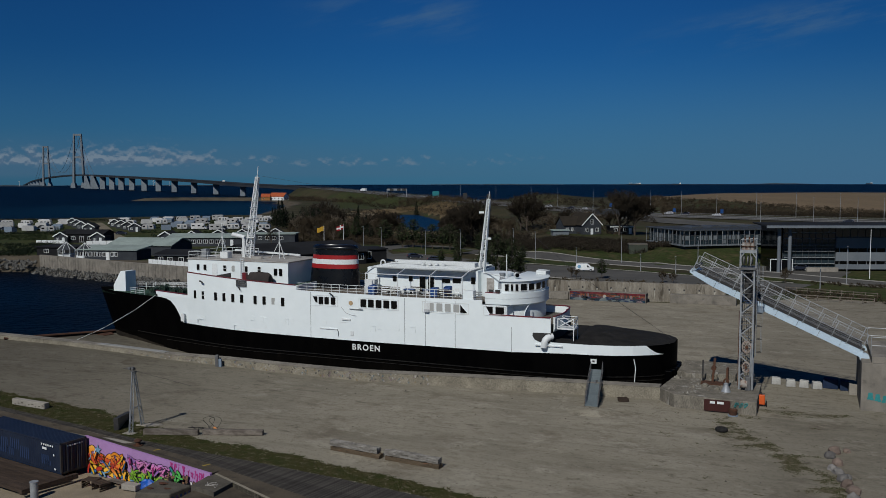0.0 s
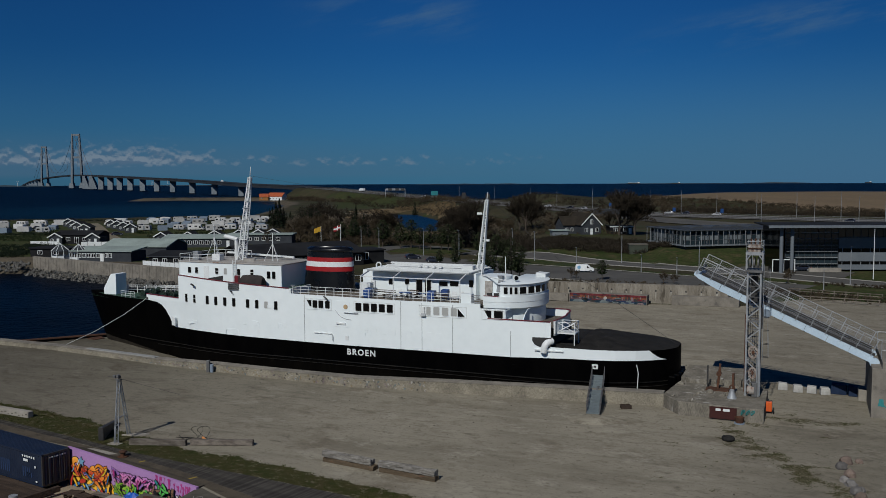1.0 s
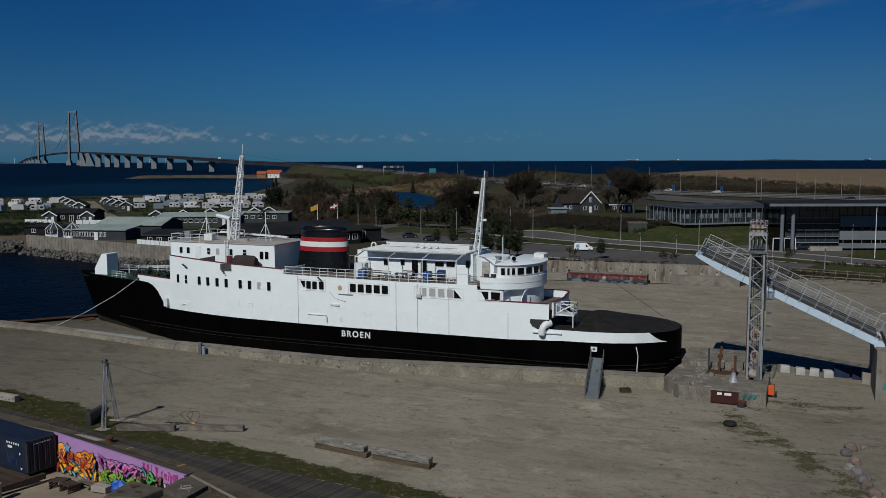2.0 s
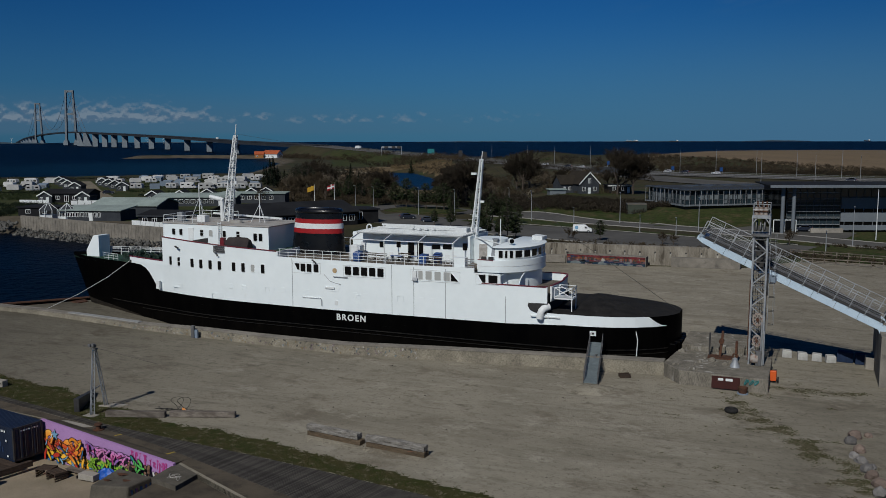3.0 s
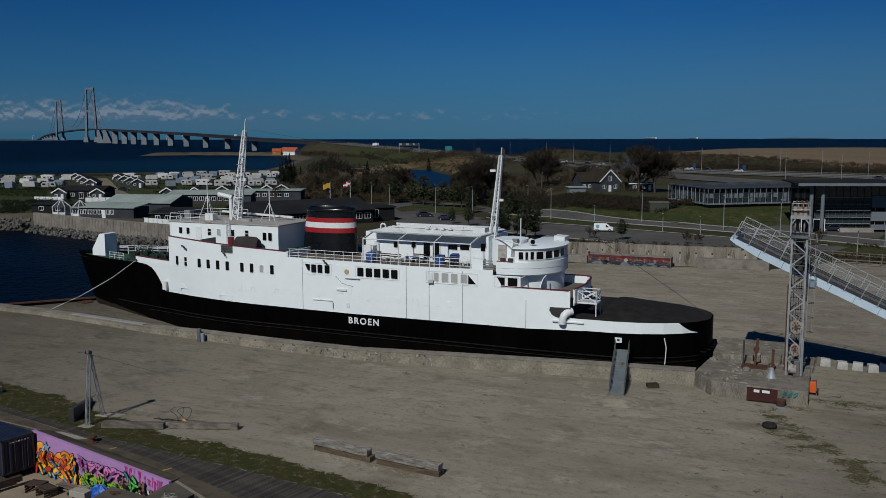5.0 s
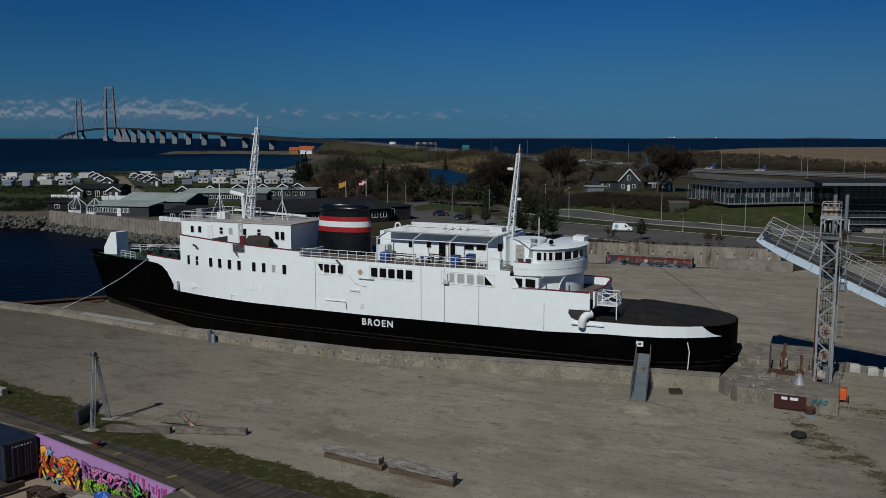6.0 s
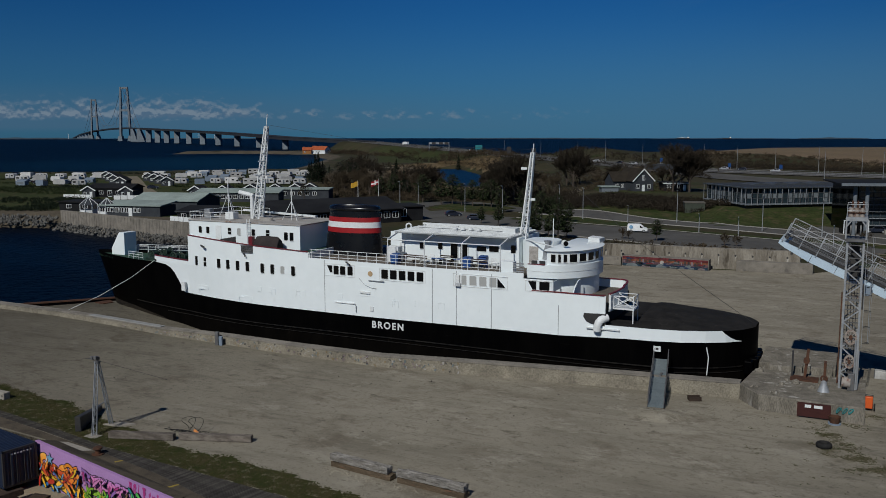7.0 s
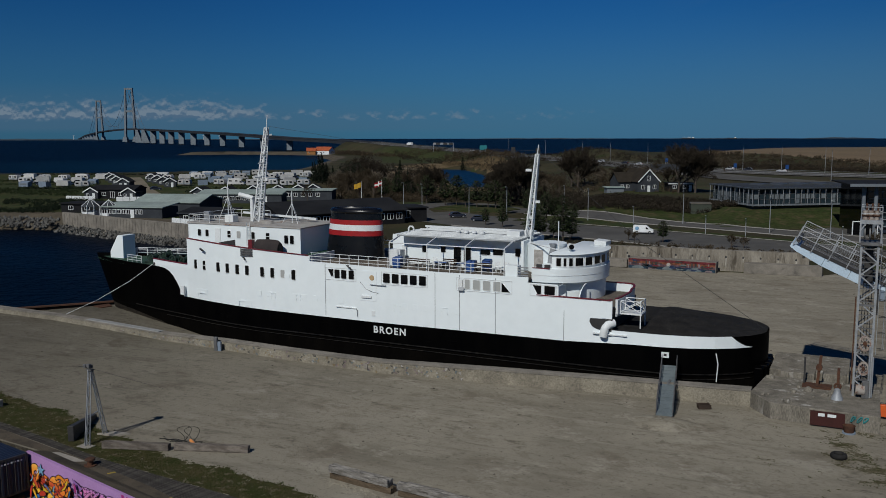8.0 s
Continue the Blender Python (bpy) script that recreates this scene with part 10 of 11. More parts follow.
# ---- flags behind the black hall ----
def flag(k, v, h, kind, label):
    x, y = W(k, v)
    z = ground_at(k, v)
    e = thing("flag", label, "flag", (x, y, z), "flags")
    part("pole", Geo().tube((x, y, z), (x, y, z + h), 0.09, 8, 0.05), M_WPAINT, e)
    nx, nz = 12, 6
    w, hh = 2.0, 1.4
    g = Geo()
    for i in range(nx + 1):
        for j in range(nz + 1):
            p = Vector((x, y)) - RIGHT * (w * i / nx) * 0.9
            g.v.append((p.x + 0.18 * math.sin(i * 0.9), p.y + 0.25 * math.sin(i * 0.9 + 0.5), z + h - 0.15 - hh * j / nz - 0.06 * i))
    g.f = [(i * (nz + 1) + j, (i + 1) * (nz + 1) + j, (i + 1) * (nz + 1) + j + 1, i * (nz + 1) + j + 1) for i in range(nx) for j in range(nz)]
    cross = lambda i, j: 1 if (j in (2, 3) or i in (4, 5)) else 0
    g.mi = [cross(i, j) if kind == "cross" else 0 for i in range(nx) for j in range(nz)]
    mats = [M_RED, M_WPAINT] if kind == "cross" else [surf("yellow_cloth", (0.6, 0.36, 0.04), (0.5, 0.3, 0.04), 1, 0.8, 0.05)]
    part("cloth", g, mats, e, normals=False)


flag(-0.113, 268, 9.0, "cross", "red flag with a white cross on a white pole")
flag(-0.135, 270, 8.3, "plain", "yellow flag on a white pole")


# ---- roads ----
def road(name, label, line, width, z_up=0.06, mat=None, drape=True, category="road"):
    pts_ = []
    for (k0, v0), (k1, v1) in zip(line, line[1:]):
        n = max(2, int(abs(v1 - v0) / 6 + abs(k1 * v1 - k0 * v0) / 6))
        pts_ += [(k0 * v0 + (k1 * v1 - k0 * v0) * i / n, v0 + (v1 - v0) * i / n) for i in range(n)]
    pts_.append((line[-1][0] * line[-1][1], line[-1][1]))
    arr = np.array(pts_)
    for _ in range(3):
        arr[1:-1] = (arr[:-2] + 2 * arr[1:-1] + arr[2:]) / 4
    tang = np.gradient(arr, axis=0)
    tang /= np.linalg.norm(tang, axis=1)[:, None]
    nor = np.stack([-tang[:, 1], tang[:, 0]], 1)
    g = Geo()
    m = 5
    for a_, n_ in zip(arr, nor):
        for j in range(m):
            u, v = a_ + n_ * width * (j / (m - 1) - 0.5)
            p = EYE + RIGHT * u + AHEAD * v
            g.v.append((p.x, p.y, float(height([u], [v])[0]) + z_up))
    g.f = [(i * m + j, i * m + j + 1, (i + 1) * m + j + 1, (i + 1) * m + j) for i in range(len(arr) - 1) for j in range(m - 1)]
    g.mi = [0] * len(g.f)
    ob = setting(name, g, mat or M_ASPHALT, label, category, normals=True)
    return ob, arr, nor


UPPER = [(-0.085, 275), (-0.06, 294), (-0.02, 296), (0.05, 266), (0.139, 245), (0.236, 228), (0.332, 212), (0.42, 197), (0.505, 184), (0.9, 150)]
LOWER = [(-0.075, 262), (-0.05, 252), (0.0, 238), (0.043, 228), (0.139, 212), (0.268, 192), (0.4, 176)]
road("road", "grey asphalt access road with kerbs", UPPER, 10)
road("car_park", "wide grey asphalt parking ground", LOWER, 24, 0.05)
road("road", "grey asphalt drive round the grass island", [(-0.085, 275), (-0.078, 258), (-0.05, 246)], 12, 0.07)
road("road", "forecourt before the glass building", [(0.335, 224), (0.4, 211), (0.46, 205)], 14, 0.08)
isl = [(k * v, v) for k, v in ((-0.058, 276), (-0.035, 291), (0.01, 288), (0.034, 275), (0.012, 266), (-0.02, 266))]
ig = Geo()
ip = []
for u, v in isl:
    p = EYE + RIGHT * u + AHEAD * v
    ip.append((p.x, p.y))
plate("grass_island", ip, -0.2, 0.16, M_LAWN, "grass island in the middle of the drive", "lawn")
M_KERB = surf("kerb_stone", (0.32, 0.31, 0.29), (0.25, 0.24, 0.225), 1.0, 0.9, 0.1)


def kerb(line, off, name="kerb"):
    g = Geo()
    pts_ = []
    for (k0, v0), (k1, v1) in zip(line, line[1:]):
        pts_ += [(k0 * v0 + (k1 * v1 - k0 * v0) * i / 6, v0 + (v1 - v0) * i / 6) for i in range(6)]
    arr = np.array(pts_)
    for _ in range(3):
        arr[1:-1] = (arr[:-2] + 2 * arr[1:-1] + arr[2:]) / 4
    tang = np.gradient(arr, axis=0)
    tang /= np.linalg.norm(tang, axis=1)[:, None]
    nor = np.stack([-tang[:, 1], tang[:, 0]], 1)
    q = []
    for (u, v), n_ in zip(arr, nor):
        u2, v2 = u + n_[0] * off, v + n_[1] * off
        p = EYE + RIGHT * u2 + AHEAD * v2
        q.append((p.x, p.y, float(height([u2], [v2])[0]) + 0.12))
    for a_, b_ in zip(q, q[1:]):
        g.beam(a_, b_, 0.25, 0.18)
    setting(name, g, M_KERB, "pale concrete kerb beside the road", "kerb")


kerb(UPPER[3:], 5.1)
kerb(UPPER[3:], -5.1)
kerb(LOWER[2:], 12.1)
kerb(LOWER[2:], -12.1)
road("verge", "narrow grass verge between road and parking ground", [(0.03, 244), (0.139, 228), (0.268, 207), (0.4, 189)], 4.0, 0.12, M_LAWN, category="verge")
road("camp_track", "pale gravel track through the camp site", [(-0.395, 450), (-0.39, 416), (-0.383, 364), (-0.363, 315), (-0.34, 291), (-0.325, 275)], 7, 0.06, M_SHORE, category="track")
road("shore_road", "pale narrow road across the grass behind the trees", [(-0.165, 560), (-0.13, 600), (-0.09, 590), (-0.06, 520), (-0.05, 450)], 6, 0.1, M_SHORE, category="road")
road("sand_track", "sandy track beside the thicket", [(0.055, 275), (0.075, 300), (0.105, 340)], 5, 0.08, M_SHORE, category="track")
mw_line = [(u / v, v) for u, v, _ in MW]
road("slip_road", "grey asphalt slip road beside the motorway", [(0.115, 545), (0.158, 490), (0.21, 425), (0.262, 390), (0.36, 356), (0.56, 318), (0.9, 280)], 20, 0.28)
_, mw_arr, mw_nor = road("motorway", "wide grey motorway towards the bridge", mw_line, 34, 0.3)


def strip_on(arr, nor, off, w, z, i0=0, i1=None):
    g = Geo()
    q = []
    for (u, v), n_ in list(zip(arr, nor))[i0:i1]:
        u2, v2 = u + n_[0] * off, v + n_[1] * off
        p = EYE + RIGHT * u2 + AHEAD * v2
        q.append((p.x, p.y, float(height([u2], [v2])[0]) + z))
    for a_, b_ in zip(q, q[1:]):
        g.beam(a_, b_, w, 0.05)
    return g


for off in (-15.6, 0.9, 15.6):
    setting("lane_line", strip_on(mw_arr, mw_nor, off, 0.18, 0.33), M_KERB, "white edge line on the motorway", "road marking")
for off in (-17.1, 0.0, 17.1):
    setting("guard_rail", strip_on(mw_arr, mw_nor, off, 0.12, 0.95), M_STEEL, "steel guard rail along the motorway", "guard rail")


# ---- street lamps ----
def street_lamp(h):
    e = thing("street_lamp", "tall slim grey street lamp", "street lamp", group="street lamps")
    part("pole", Geo().tube((0, 0, 0), (0, 0, h), 0.11, 8, 0.06), M_STEEL, e)
    part("head", Geo().beam((0, 0, h), (0, -0.9, h + 0.08), 0.26, 0.12), M_STEEL, e, bevel=0.03)
    return e


def stand(k, v, turn=0.0, z=None):
    x, y = W(k, v)
    return Matrix.Translation((x, y, ground_at(k, v) if z is None else z)) @ Matrix.Rotation(radians(turn), 4, "Z")


sl0 = street_lamp(8.0)
sl0.matrix_basis = stand(0.203, 236)
for k, v in ((0.08, 255), (0.35, 205), (0.46, 187), (-0.07, 265), (-0.09, 272), (0.105, 243), (0.29, 216), (-0.02, 262), (0.02, 252)):
    copy_thing(sl0, stand(k, v, 0))
low = street_lamp(4.2)
low["label"] = "short park lamp with a flat head"
low.matrix_basis = stand(0.152, 236)
for k, v in ((0.265, 206), (0.43, 178), (0.06, 240), (0.36, 190), (0.225, 213)):
    copy_thing(low, stand(k, v))
ml0 = street_lamp(12.0)
ml0["label"] = "tall motorway lamp beside the carriageway"
ml0.matrix_basis = stand(0.5, 372)
for k, v in ((0.45, 392), (0.4, 410), (0.355, 425), (0.31, 442), (0.27, 465), (0.235, 485), (0.2, 512), (0.17, 545), (0.13, 575), (0.1, 620), (0.06, 680), (0.02, 760), (0.42, 352), (0.47, 340), (0.36, 372)):
    copy_thing(ml0, stand(k, v))

gan = thing("sign_gantry", "steel sign gantry across the motorway", "gantry", W(-0.052, 830, 6))
for k_ in (-0.063, -0.041):
    x_, y_ = W(k_, 830)
    part("post", Geo().beam((x_, y_, 4), (x_, y_, 13.6), 0.6), M_STEEL, gan)
a_, b_ = W(-0.063, 830, 13.2), W(-0.041, 830, 13.2)
part("truss", Geo().beam(a_, b_, 0.8, 1.8), M_STEEL, gan)
for k_ in (-0.058, -0.05, -0.044):
    x_, y_ = W(k_, 829)
    part("sign_panel", Geo().beam((x_ - 1.6, y_ - 0.7, 13), (x_ + 1.6, y_ + 0.6, 13), 0.2, 2.2), M_DARK, gan)


def road_sign(k, v, w, h, up_, colour, label):
    x, y = W(k, v)
    z = ground_at(k, v)
    e = thing("road_sign", label, "road sign", (x, y, z), "road signs")
    r = RIGHT * w / 2
    part("panel", Geo().beam((x - r.x, y - r.y, z + up_), (x + r.x, y + r.y, z + up_), 0.15, h), colour, e)
    for s_ in (-0.7, 0.7):
        part("post", Geo().beam((x + r.x * s_, y + r.y * s_ + 0.2, z), (x + r.x * s_, y + r.y * s_ + 0.2, z + up_), 0.15), M_STEEL, e)


M_SIGN = surf("blue_sign", (0.012, 0.06, 0.2), (0.01, 0.05, 0.17), 1, 0.5, 0)
M_SIGNG = surf("teal_sign", (0.02, 0.2, 0.22), (0.02, 0.17, 0.19), 1, 0.5, 0)
road_sign(-0.008, 720, 5.5, 3.6, 6, M_SIGNG, "large teal motorway direction sign")
road_sign(0.262, 462, 1.5, 2.0, 2.2, M_SIGN, "blue motorway direction sign on posts")
road_sign(0.316, 444, 1.5, 2.0, 2.2, M_SIGN, "blue motorway direction sign on posts")
road_sign(0.19, 540, 1.5, 2.2, 2.4, M_SIGN, "blue motorway direction sign on posts")
road_sign(0.025, 690, 3, 6, 4, M_DARK, "dark motorway sign seen from behind")
road_sign(0.052, 640, 3, 6, 4, M_DARK, "dark motorway sign seen from behind")
road_sign(0.19, 430, 15, 2.6, 2.6, M_GREYWOOD, "long grey noise screen beside the motorway")


# ---- vehicles ----
def car(label, paint, van=False):
    e = thing("van" if van else "car", label, "van" if van else "car", group="" if van else "cars")
    L_, W_ = (4.4, 1.8)
    if van:
        prof = [(-2.2, 0.3), (-2.2, 1.1), (-2.15, 1.75), (-1.9, 1.85), (0.6, 1.85), (1.2, 1.45), (1.5, 1.1), (2.1, 0.95), (2.2, 0.7), (2.2, 0.3)]
    else:
        prof = [(-2.15, 0.3), (-2.2, 0.75), (-2.0, 0.95), (-1.5, 1.35), (-1.1, 1.45), (0.2, 1.45), (0.6, 1.3), (1.1, 0.95), (2.0, 0.8), (2.2, 0.6), (2.15, 0.3)]
    n = len(prof)
    ins = lambda z: 0.0 if z < 1.0 else 0.12 * (z - 1.0) / 0.5
    g = Geo().add([(x, -W_ / 2 + ins(z), z) for x, z in prof] + [(x, W_ / 2 - ins(z), z) for x, z in prof], [tuple(range(n)), tuple(range(n, 2 * n))] + [(i, (i + 1) % n, n + (i + 1) % n, n + i) for i in range(n)])
    part("body", g, paint, e, bevel=0.05)
    for s_ in (-1, 1):
        y = s_ * (W_ / 2 - 0.03)
        win = [(0.55, 1.05), (1.2, 1.05), (0.75, 1.45), (0.55, 1.6)] if van else [(-1.6, 1.0), (0.85, 1.0), (0.35, 1.36), (-1.1, 1.38)]
        part("side_window", Geo().add([(x, y + s_ * 0.012, z) for x, z in win], [(0, 1, 2, 3)]), M_PANE, e)
        for x in (-1.35, 1.4):
            w_ = part("wheel", Geo().tube((x, s_ * (W_ / 2 - 0.2), 0.32), (x, s_ * (W_ / 2 + 0.01), 0.32), 0.32, 16), M_RUBBER, e)
            part("rim", Geo().tube((x, s_ * (W_ / 2), 0.32), (x, s_ * (W_ / 2 + 0.02), 0.32), 0.19, 12), M_STEEL, w_)
        part("headlight", Geo().box(2.12, 2.2, s_ * 0.7 - 0.18, s_ * 0.7 + 0.18, 0.62, 0.78), M_WPAINT, e)
        part("tail_light", Geo().box(-2.21, -2.13, s_ * 0.7 - 0.12, s_ * 0.7 + 0.12, 0.75, 0.95), M_RED, e)
    ws = [(0.62, 1.75), (1.3, 1.25)] if van else [(0.35, 1.38), (1.0, 1.0)]
    part("windscreen", Geo().add([(ws[0][0] + 0.12, -0.65, ws[0][1]), (ws[0][0] + 0.12, 0.65, ws[0][1]), (ws[1][0] + 0.08, 0.72, ws[1][1]), (ws[1][0] + 0.08, -0.72, ws[1][1])], [(0, 1, 2, 3)]), M_PANE, e)
    if van:
        part("round_emblem", Geo().tube((-1.35, -W_ / 2 - 0.012, 1.2), (-1.35, -W_ / 2 + 0.01, 1.2), 0.42, 18), SPRAY["sky"], e, "blue round emblem")
    return e


M_NAVYCAR = surf("dark_car_paint", (0.015, 0.02, 0.035), (0.02, 0.025, 0.04), 2, 0.3, 0)
M_SILVER = surf("silver_car_paint", (0.45, 0.46, 0.48), (0.4, 0.41, 0.43), 2, 0.35, 0, metal=0.4)
hd_ = math.degrees(math.atan2(RIGHT.y, RIGHT.x))
vn = car("small white delivery van with a blue emblem on the parking ground", M_WPAINT, True)
vn.matrix_basis = stand(0.1615, 213.5, hd_ - 10, 0.0)
dc = car("dark blue parked car on the asphalt", M_NAVYCAR)
dc.matrix_basis = stand(-0.008, 240, hd_ - 12, 0.0)
copy_thing(dc, stand(-0.032, 250, hd_ + 12, 0.0))
bcar = copy_thing(dc, stand(0.405, 214, hd_ + 170, 0.08))
bcar["label"] = "black parked car before the glass building"
sc = car("silver car driving lane on the motorway", M_SILVER)
sc["label"] = "silver car on the motorway"
sc.matrix_basis = stand(0.31, 426, hd_ + 160, 4.5)
dc["label"] = "dark blue parked car on the asphalt"
for k, v, z, w_ in ((0.275, 440, 4.6, 0), (0.256, 448, 4.6, 1), (0.12, 556, 4.9, 1), (0.086, 596, 5.1, 0), (0.05, 655, 5.4, 0), (0.145, 528, 4.8, 0), (0.02, 715, 5.6, 1), (0.16, 512, 4.7, 1), (-0.02, 815, 6.4, 1), (-0.05, 895, 7.2, 0), (0.46, 363, 4.3, 0)):
    o_ = copy_thing(sc if w_ else dc, stand(k, v, hd_ + 150, z))
    o_["label"] = "silver car on the motorway" if w_ else "dark car on the motorway"
lor = thing("lorry", "white lorry on the motorway", "lorry")
part("cargo_box", Geo().box(-5, 2, -1.25, 1.25, 1.0, 3.8), M_WPAINT, lor, bevel=0.04)
part("cab", Geo().box(2.3, 4.2, -1.2, 1.2, 0.6, 3.1), M_WPAINT, lor, bevel=0.15)
part("windscreen", Geo().box(4.2, 4.23, -1.0, 1.0, 1.9, 2.8), M_PANE, lor)
part("chassis", Geo().box(-5, 4, -1.0, 1.0, 0.5, 0.95), M_DARK, lor)
for x_ in (-4, -2.8, 3.0):
    for s_ in (-1.15, 1.15):
        part("wheel", Geo().tube((x_, s_ - 0.15, 0.5), (x_, s_ + 0.15, 0.5), 0.5, 14), M_RUBBER, lor)
lor.matrix_basis = stand(-0.09, 1015, hd_ + 130, 9.0)


M_VANSHELL = surf("off_white_caravan_shell", (0.5, 0.5, 0.49), (0.36, 0.36, 0.355), 0.3, 0.5, 0.02, per_piece=0.3)


def caravan():
    e = thing("caravan", "white touring caravan on the camp site", "caravan", group="caravans")
    prof = [(-2.6, 0.5), (-2.75, 1.2), (-2.55, 2.3), (-2.2, 2.55), (2.0, 2.6), (2.4, 2.45), (2.75, 1.4), (2.6, 0.5)]
    n = len(prof)
    part("body", Geo().add([(x, -1.1, z) for x, z in prof] + [(x, 1.1, z) for x, z in prof], [tuple(range(n)), tuple(range(n, 2 * n))] + [(i, (i + 1) % n, n + (i + 1) % n, n + i) for i in range(n)]), M_VANSHELL, e, bevel=0.06)
    for x in (-1.7, 1.5):
        part("window", Geo().box(x - 0.55, x + 0.55, -1.13, -1.09, 1.4, 2.0), M_PANE, e)
    part("door", Geo().box(-0.3, 0.35, -1.12, -1.09, 0.6, 2.2), M_PANEL, e)
    part("stripe", Geo().box(-2.6, 2.6, -1.115, -1.1, 0.85, 1.0), M_BLUEGREY, e)
    for s_ in (-1, 1):
        part("wheel", Geo().tube((0.1, s_ * 0.9, 0.33), (0.1, s_ * 1.08, 0.33), 0.33, 14), M_RUBBER, e)
    part("drawbar", Geo().beam((2.6, 0, 0.5), (3.9, 0, 0.45), 0.12), M_DARK, e)
    return e


def motorhome():
    e = thing("motorhome", "white motorhome parked on the camp site", "motorhome", group="motorhomes")
    prof = [(-3.2, 0.5), (-3.25, 2.9), (1.6, 3.0), (2.5, 2.7), (2.4, 2.1), (2.0, 2.0), (2.7, 1.3), (3.4, 1.1), (3.5, 0.5)]
    n = len(prof)
    part("body", Geo().add([(x, -1.15, z) for x, z in prof] + [(x, 1.15, z) for x, z in prof], [tuple(range(n)), tuple(range(n, 2 * n))] + [(i, (i + 1) % n, n + (i + 1) % n, n + i) for i in range(n)]), M_VANSHELL, e, bevel=0.05)
    for x in (-2.2, 0.2):
        part("window", Geo().box(x - 0.5, x + 0.5, -1.18, -1.14, 1.7, 2.2), M_PANE, e)
    part("cab_window", Geo().add([(1.6, -1.165, 1.25), (2.6, -1.165, 1.25), (2.05, -1.165, 1.9), (1.6, -1.165, 1.9)], [(0, 1, 2, 3)]), M_PANE, e)
    for x in (-1.9, 2.5):
        for s_ in (-1, 1):
            part("wheel", Geo().tube((x, s_ * 0.95, 0.36), (x, s_ * 1.16, 0.36), 0.36, 14), M_RUBBER, e)
    return e


def awning_tent():
    e = thing("awning_tent", "grey caravan awning tent on the camp site", "tent", group="awning tents")
    part("canvas", Geo().loft([[(-2, -1.3, 0), (2, -1.3, 0), (2, 1.3, 0), (-2, 1.3, 0)], [(-2, -1.3, 1.7), (2, -1.3, 1.7), (2, 1.3, 2.3), (-2, 1.3, 2.3)]]), M_BLUEGREY, e)
    part("window", Geo().box(-1.4, 1.4, -1.33, -1.3, 0.7, 1.4), M_PANEL, e)
    return e


cv, mh, aw = caravan(), motorhome(), awning_tent()
cv.matrix_basis = stand(-0.45, 420, hd_)
mh.matrix_basis = stand(-0.36, 440, hd_)
aw.matrix_basis = stand(-0.3, 410, hd_)
rc = random.Random(8)
for row_v, k0, k1, step in ((463, -0.33, -0.19, 0.0142), (446, -0.335, -0.19, 0.0142), (424, -0.378, -0.2, 0.0155), (402, -0.325, -0.2, 0.017), (382, -0.338, -0.2, 0.0175), (420, -0.53, -0.43, 0.019), (388, -0.53, -0.43, 0.02), (362, -0.53, -0.425, 0.022)):
    k = k0 + rc.uniform(0, step)
    while k < k1:
        if not (-0.415 < k < -0.38):
            kind = rc.random()
            src_ = cv if kind < 0.55 else mh if kind < 0.78 else aw
            if rc.random() < 0.9:
                vv = row_v + rc.uniform(-5, 5)
                copy_thing(src_, stand(k, vv, hd_ + rc.choice((0, 180)) + rc.uniform(-25, 25)))
        k += step * rc.uniform(0.85, 1.2)
for _ in range(30):
    k, v = rc.choice((rc.uniform(-0.53, -0.43), rc.uniform(-0.34, -0.2))), rc.uniform(372, 460)
    o_ = copy_thing(dc, stand(k, v, hd_ + rc.uniform(-30, 30)))
    o_["label"] = "dark car parked between the caravans"
for k, v in ((-0.395, 318), (-0.365, 350), (-0.3, 300), (-0.33, 292), (-0.285, 294)):
    o_ = copy_thing(dc, stand(k, v, hd_ + 20))
    o_["label"] = "dark car parked on the camp site"


# ---- trees ----
def conifer(label, h, spread, mat, seed, pine=False):
    e = thing("pine_tree" if pine else "fir_tree", label, "tree", group="pines" if pine else "firs")
    r_ = random.Random(seed)
    part("trunk", Geo().tube((0, 0, -0.3), (0.1 * h * r_.uniform(-0.3, 0.3), 0, h * 0.96), h * 0.022, 7, 0.03), M_BARK, e)
    g, br = Geo(), Geo()
    lo = 0.28 if pine else 0.08
    for i in range(int(90 + 8 * h)):
        t = lo + (1 - lo) * (i / (90 + 8 * h))
        tt = (t - lo) / (1 - lo)
        rad = spread * (math.sin(math.pi * (0.16 + 0.8 * tt)) ** 0.7 if pine else (1 - t) ** 0.9) * r_.uniform(0.5, 1.1)
        a = i * 2.4 + r_.uniform(-0.4, 0.4)
        z = h * t
        tip = Vector((rad * math.cos(a), rad * math.sin(a), z + (0.12 if pine else -0.12) * rad))
        root = Vector((0, 0, z))
        br.tube(root, tip, 0.03 + 0.01 * (1 - t) * h / 6, 3, 0.012)
        for j in range(9):
            c = root.lerp(tip, 0.35 + 0.65 * (j + r_.random()) / 9)
            s = (0.24 + 0.05 * h / 6) * r_.uniform(0.7, 1.4) * (0.5 + 0.8 * (1 - t))
            d1 = Vector((r_.uniform(-1, 1), r_.uniform(-1, 1), r_.uniform(-0.5, 0.6))) * s
            d2 = Vector((r_.uniform(-1, 1), r_.uniform(-1, 1), r_.uniform(-0.5, 0.6))) * s
            g.add([c - d1, c + d2, c + d1, c - d2 * 0.6], [(0, 1, 2), (0, 2, 3)])
    part("crown", g, mat, e, normals=False)
    part("limb_work", br, M_BARK, e, normals=False)
    return e


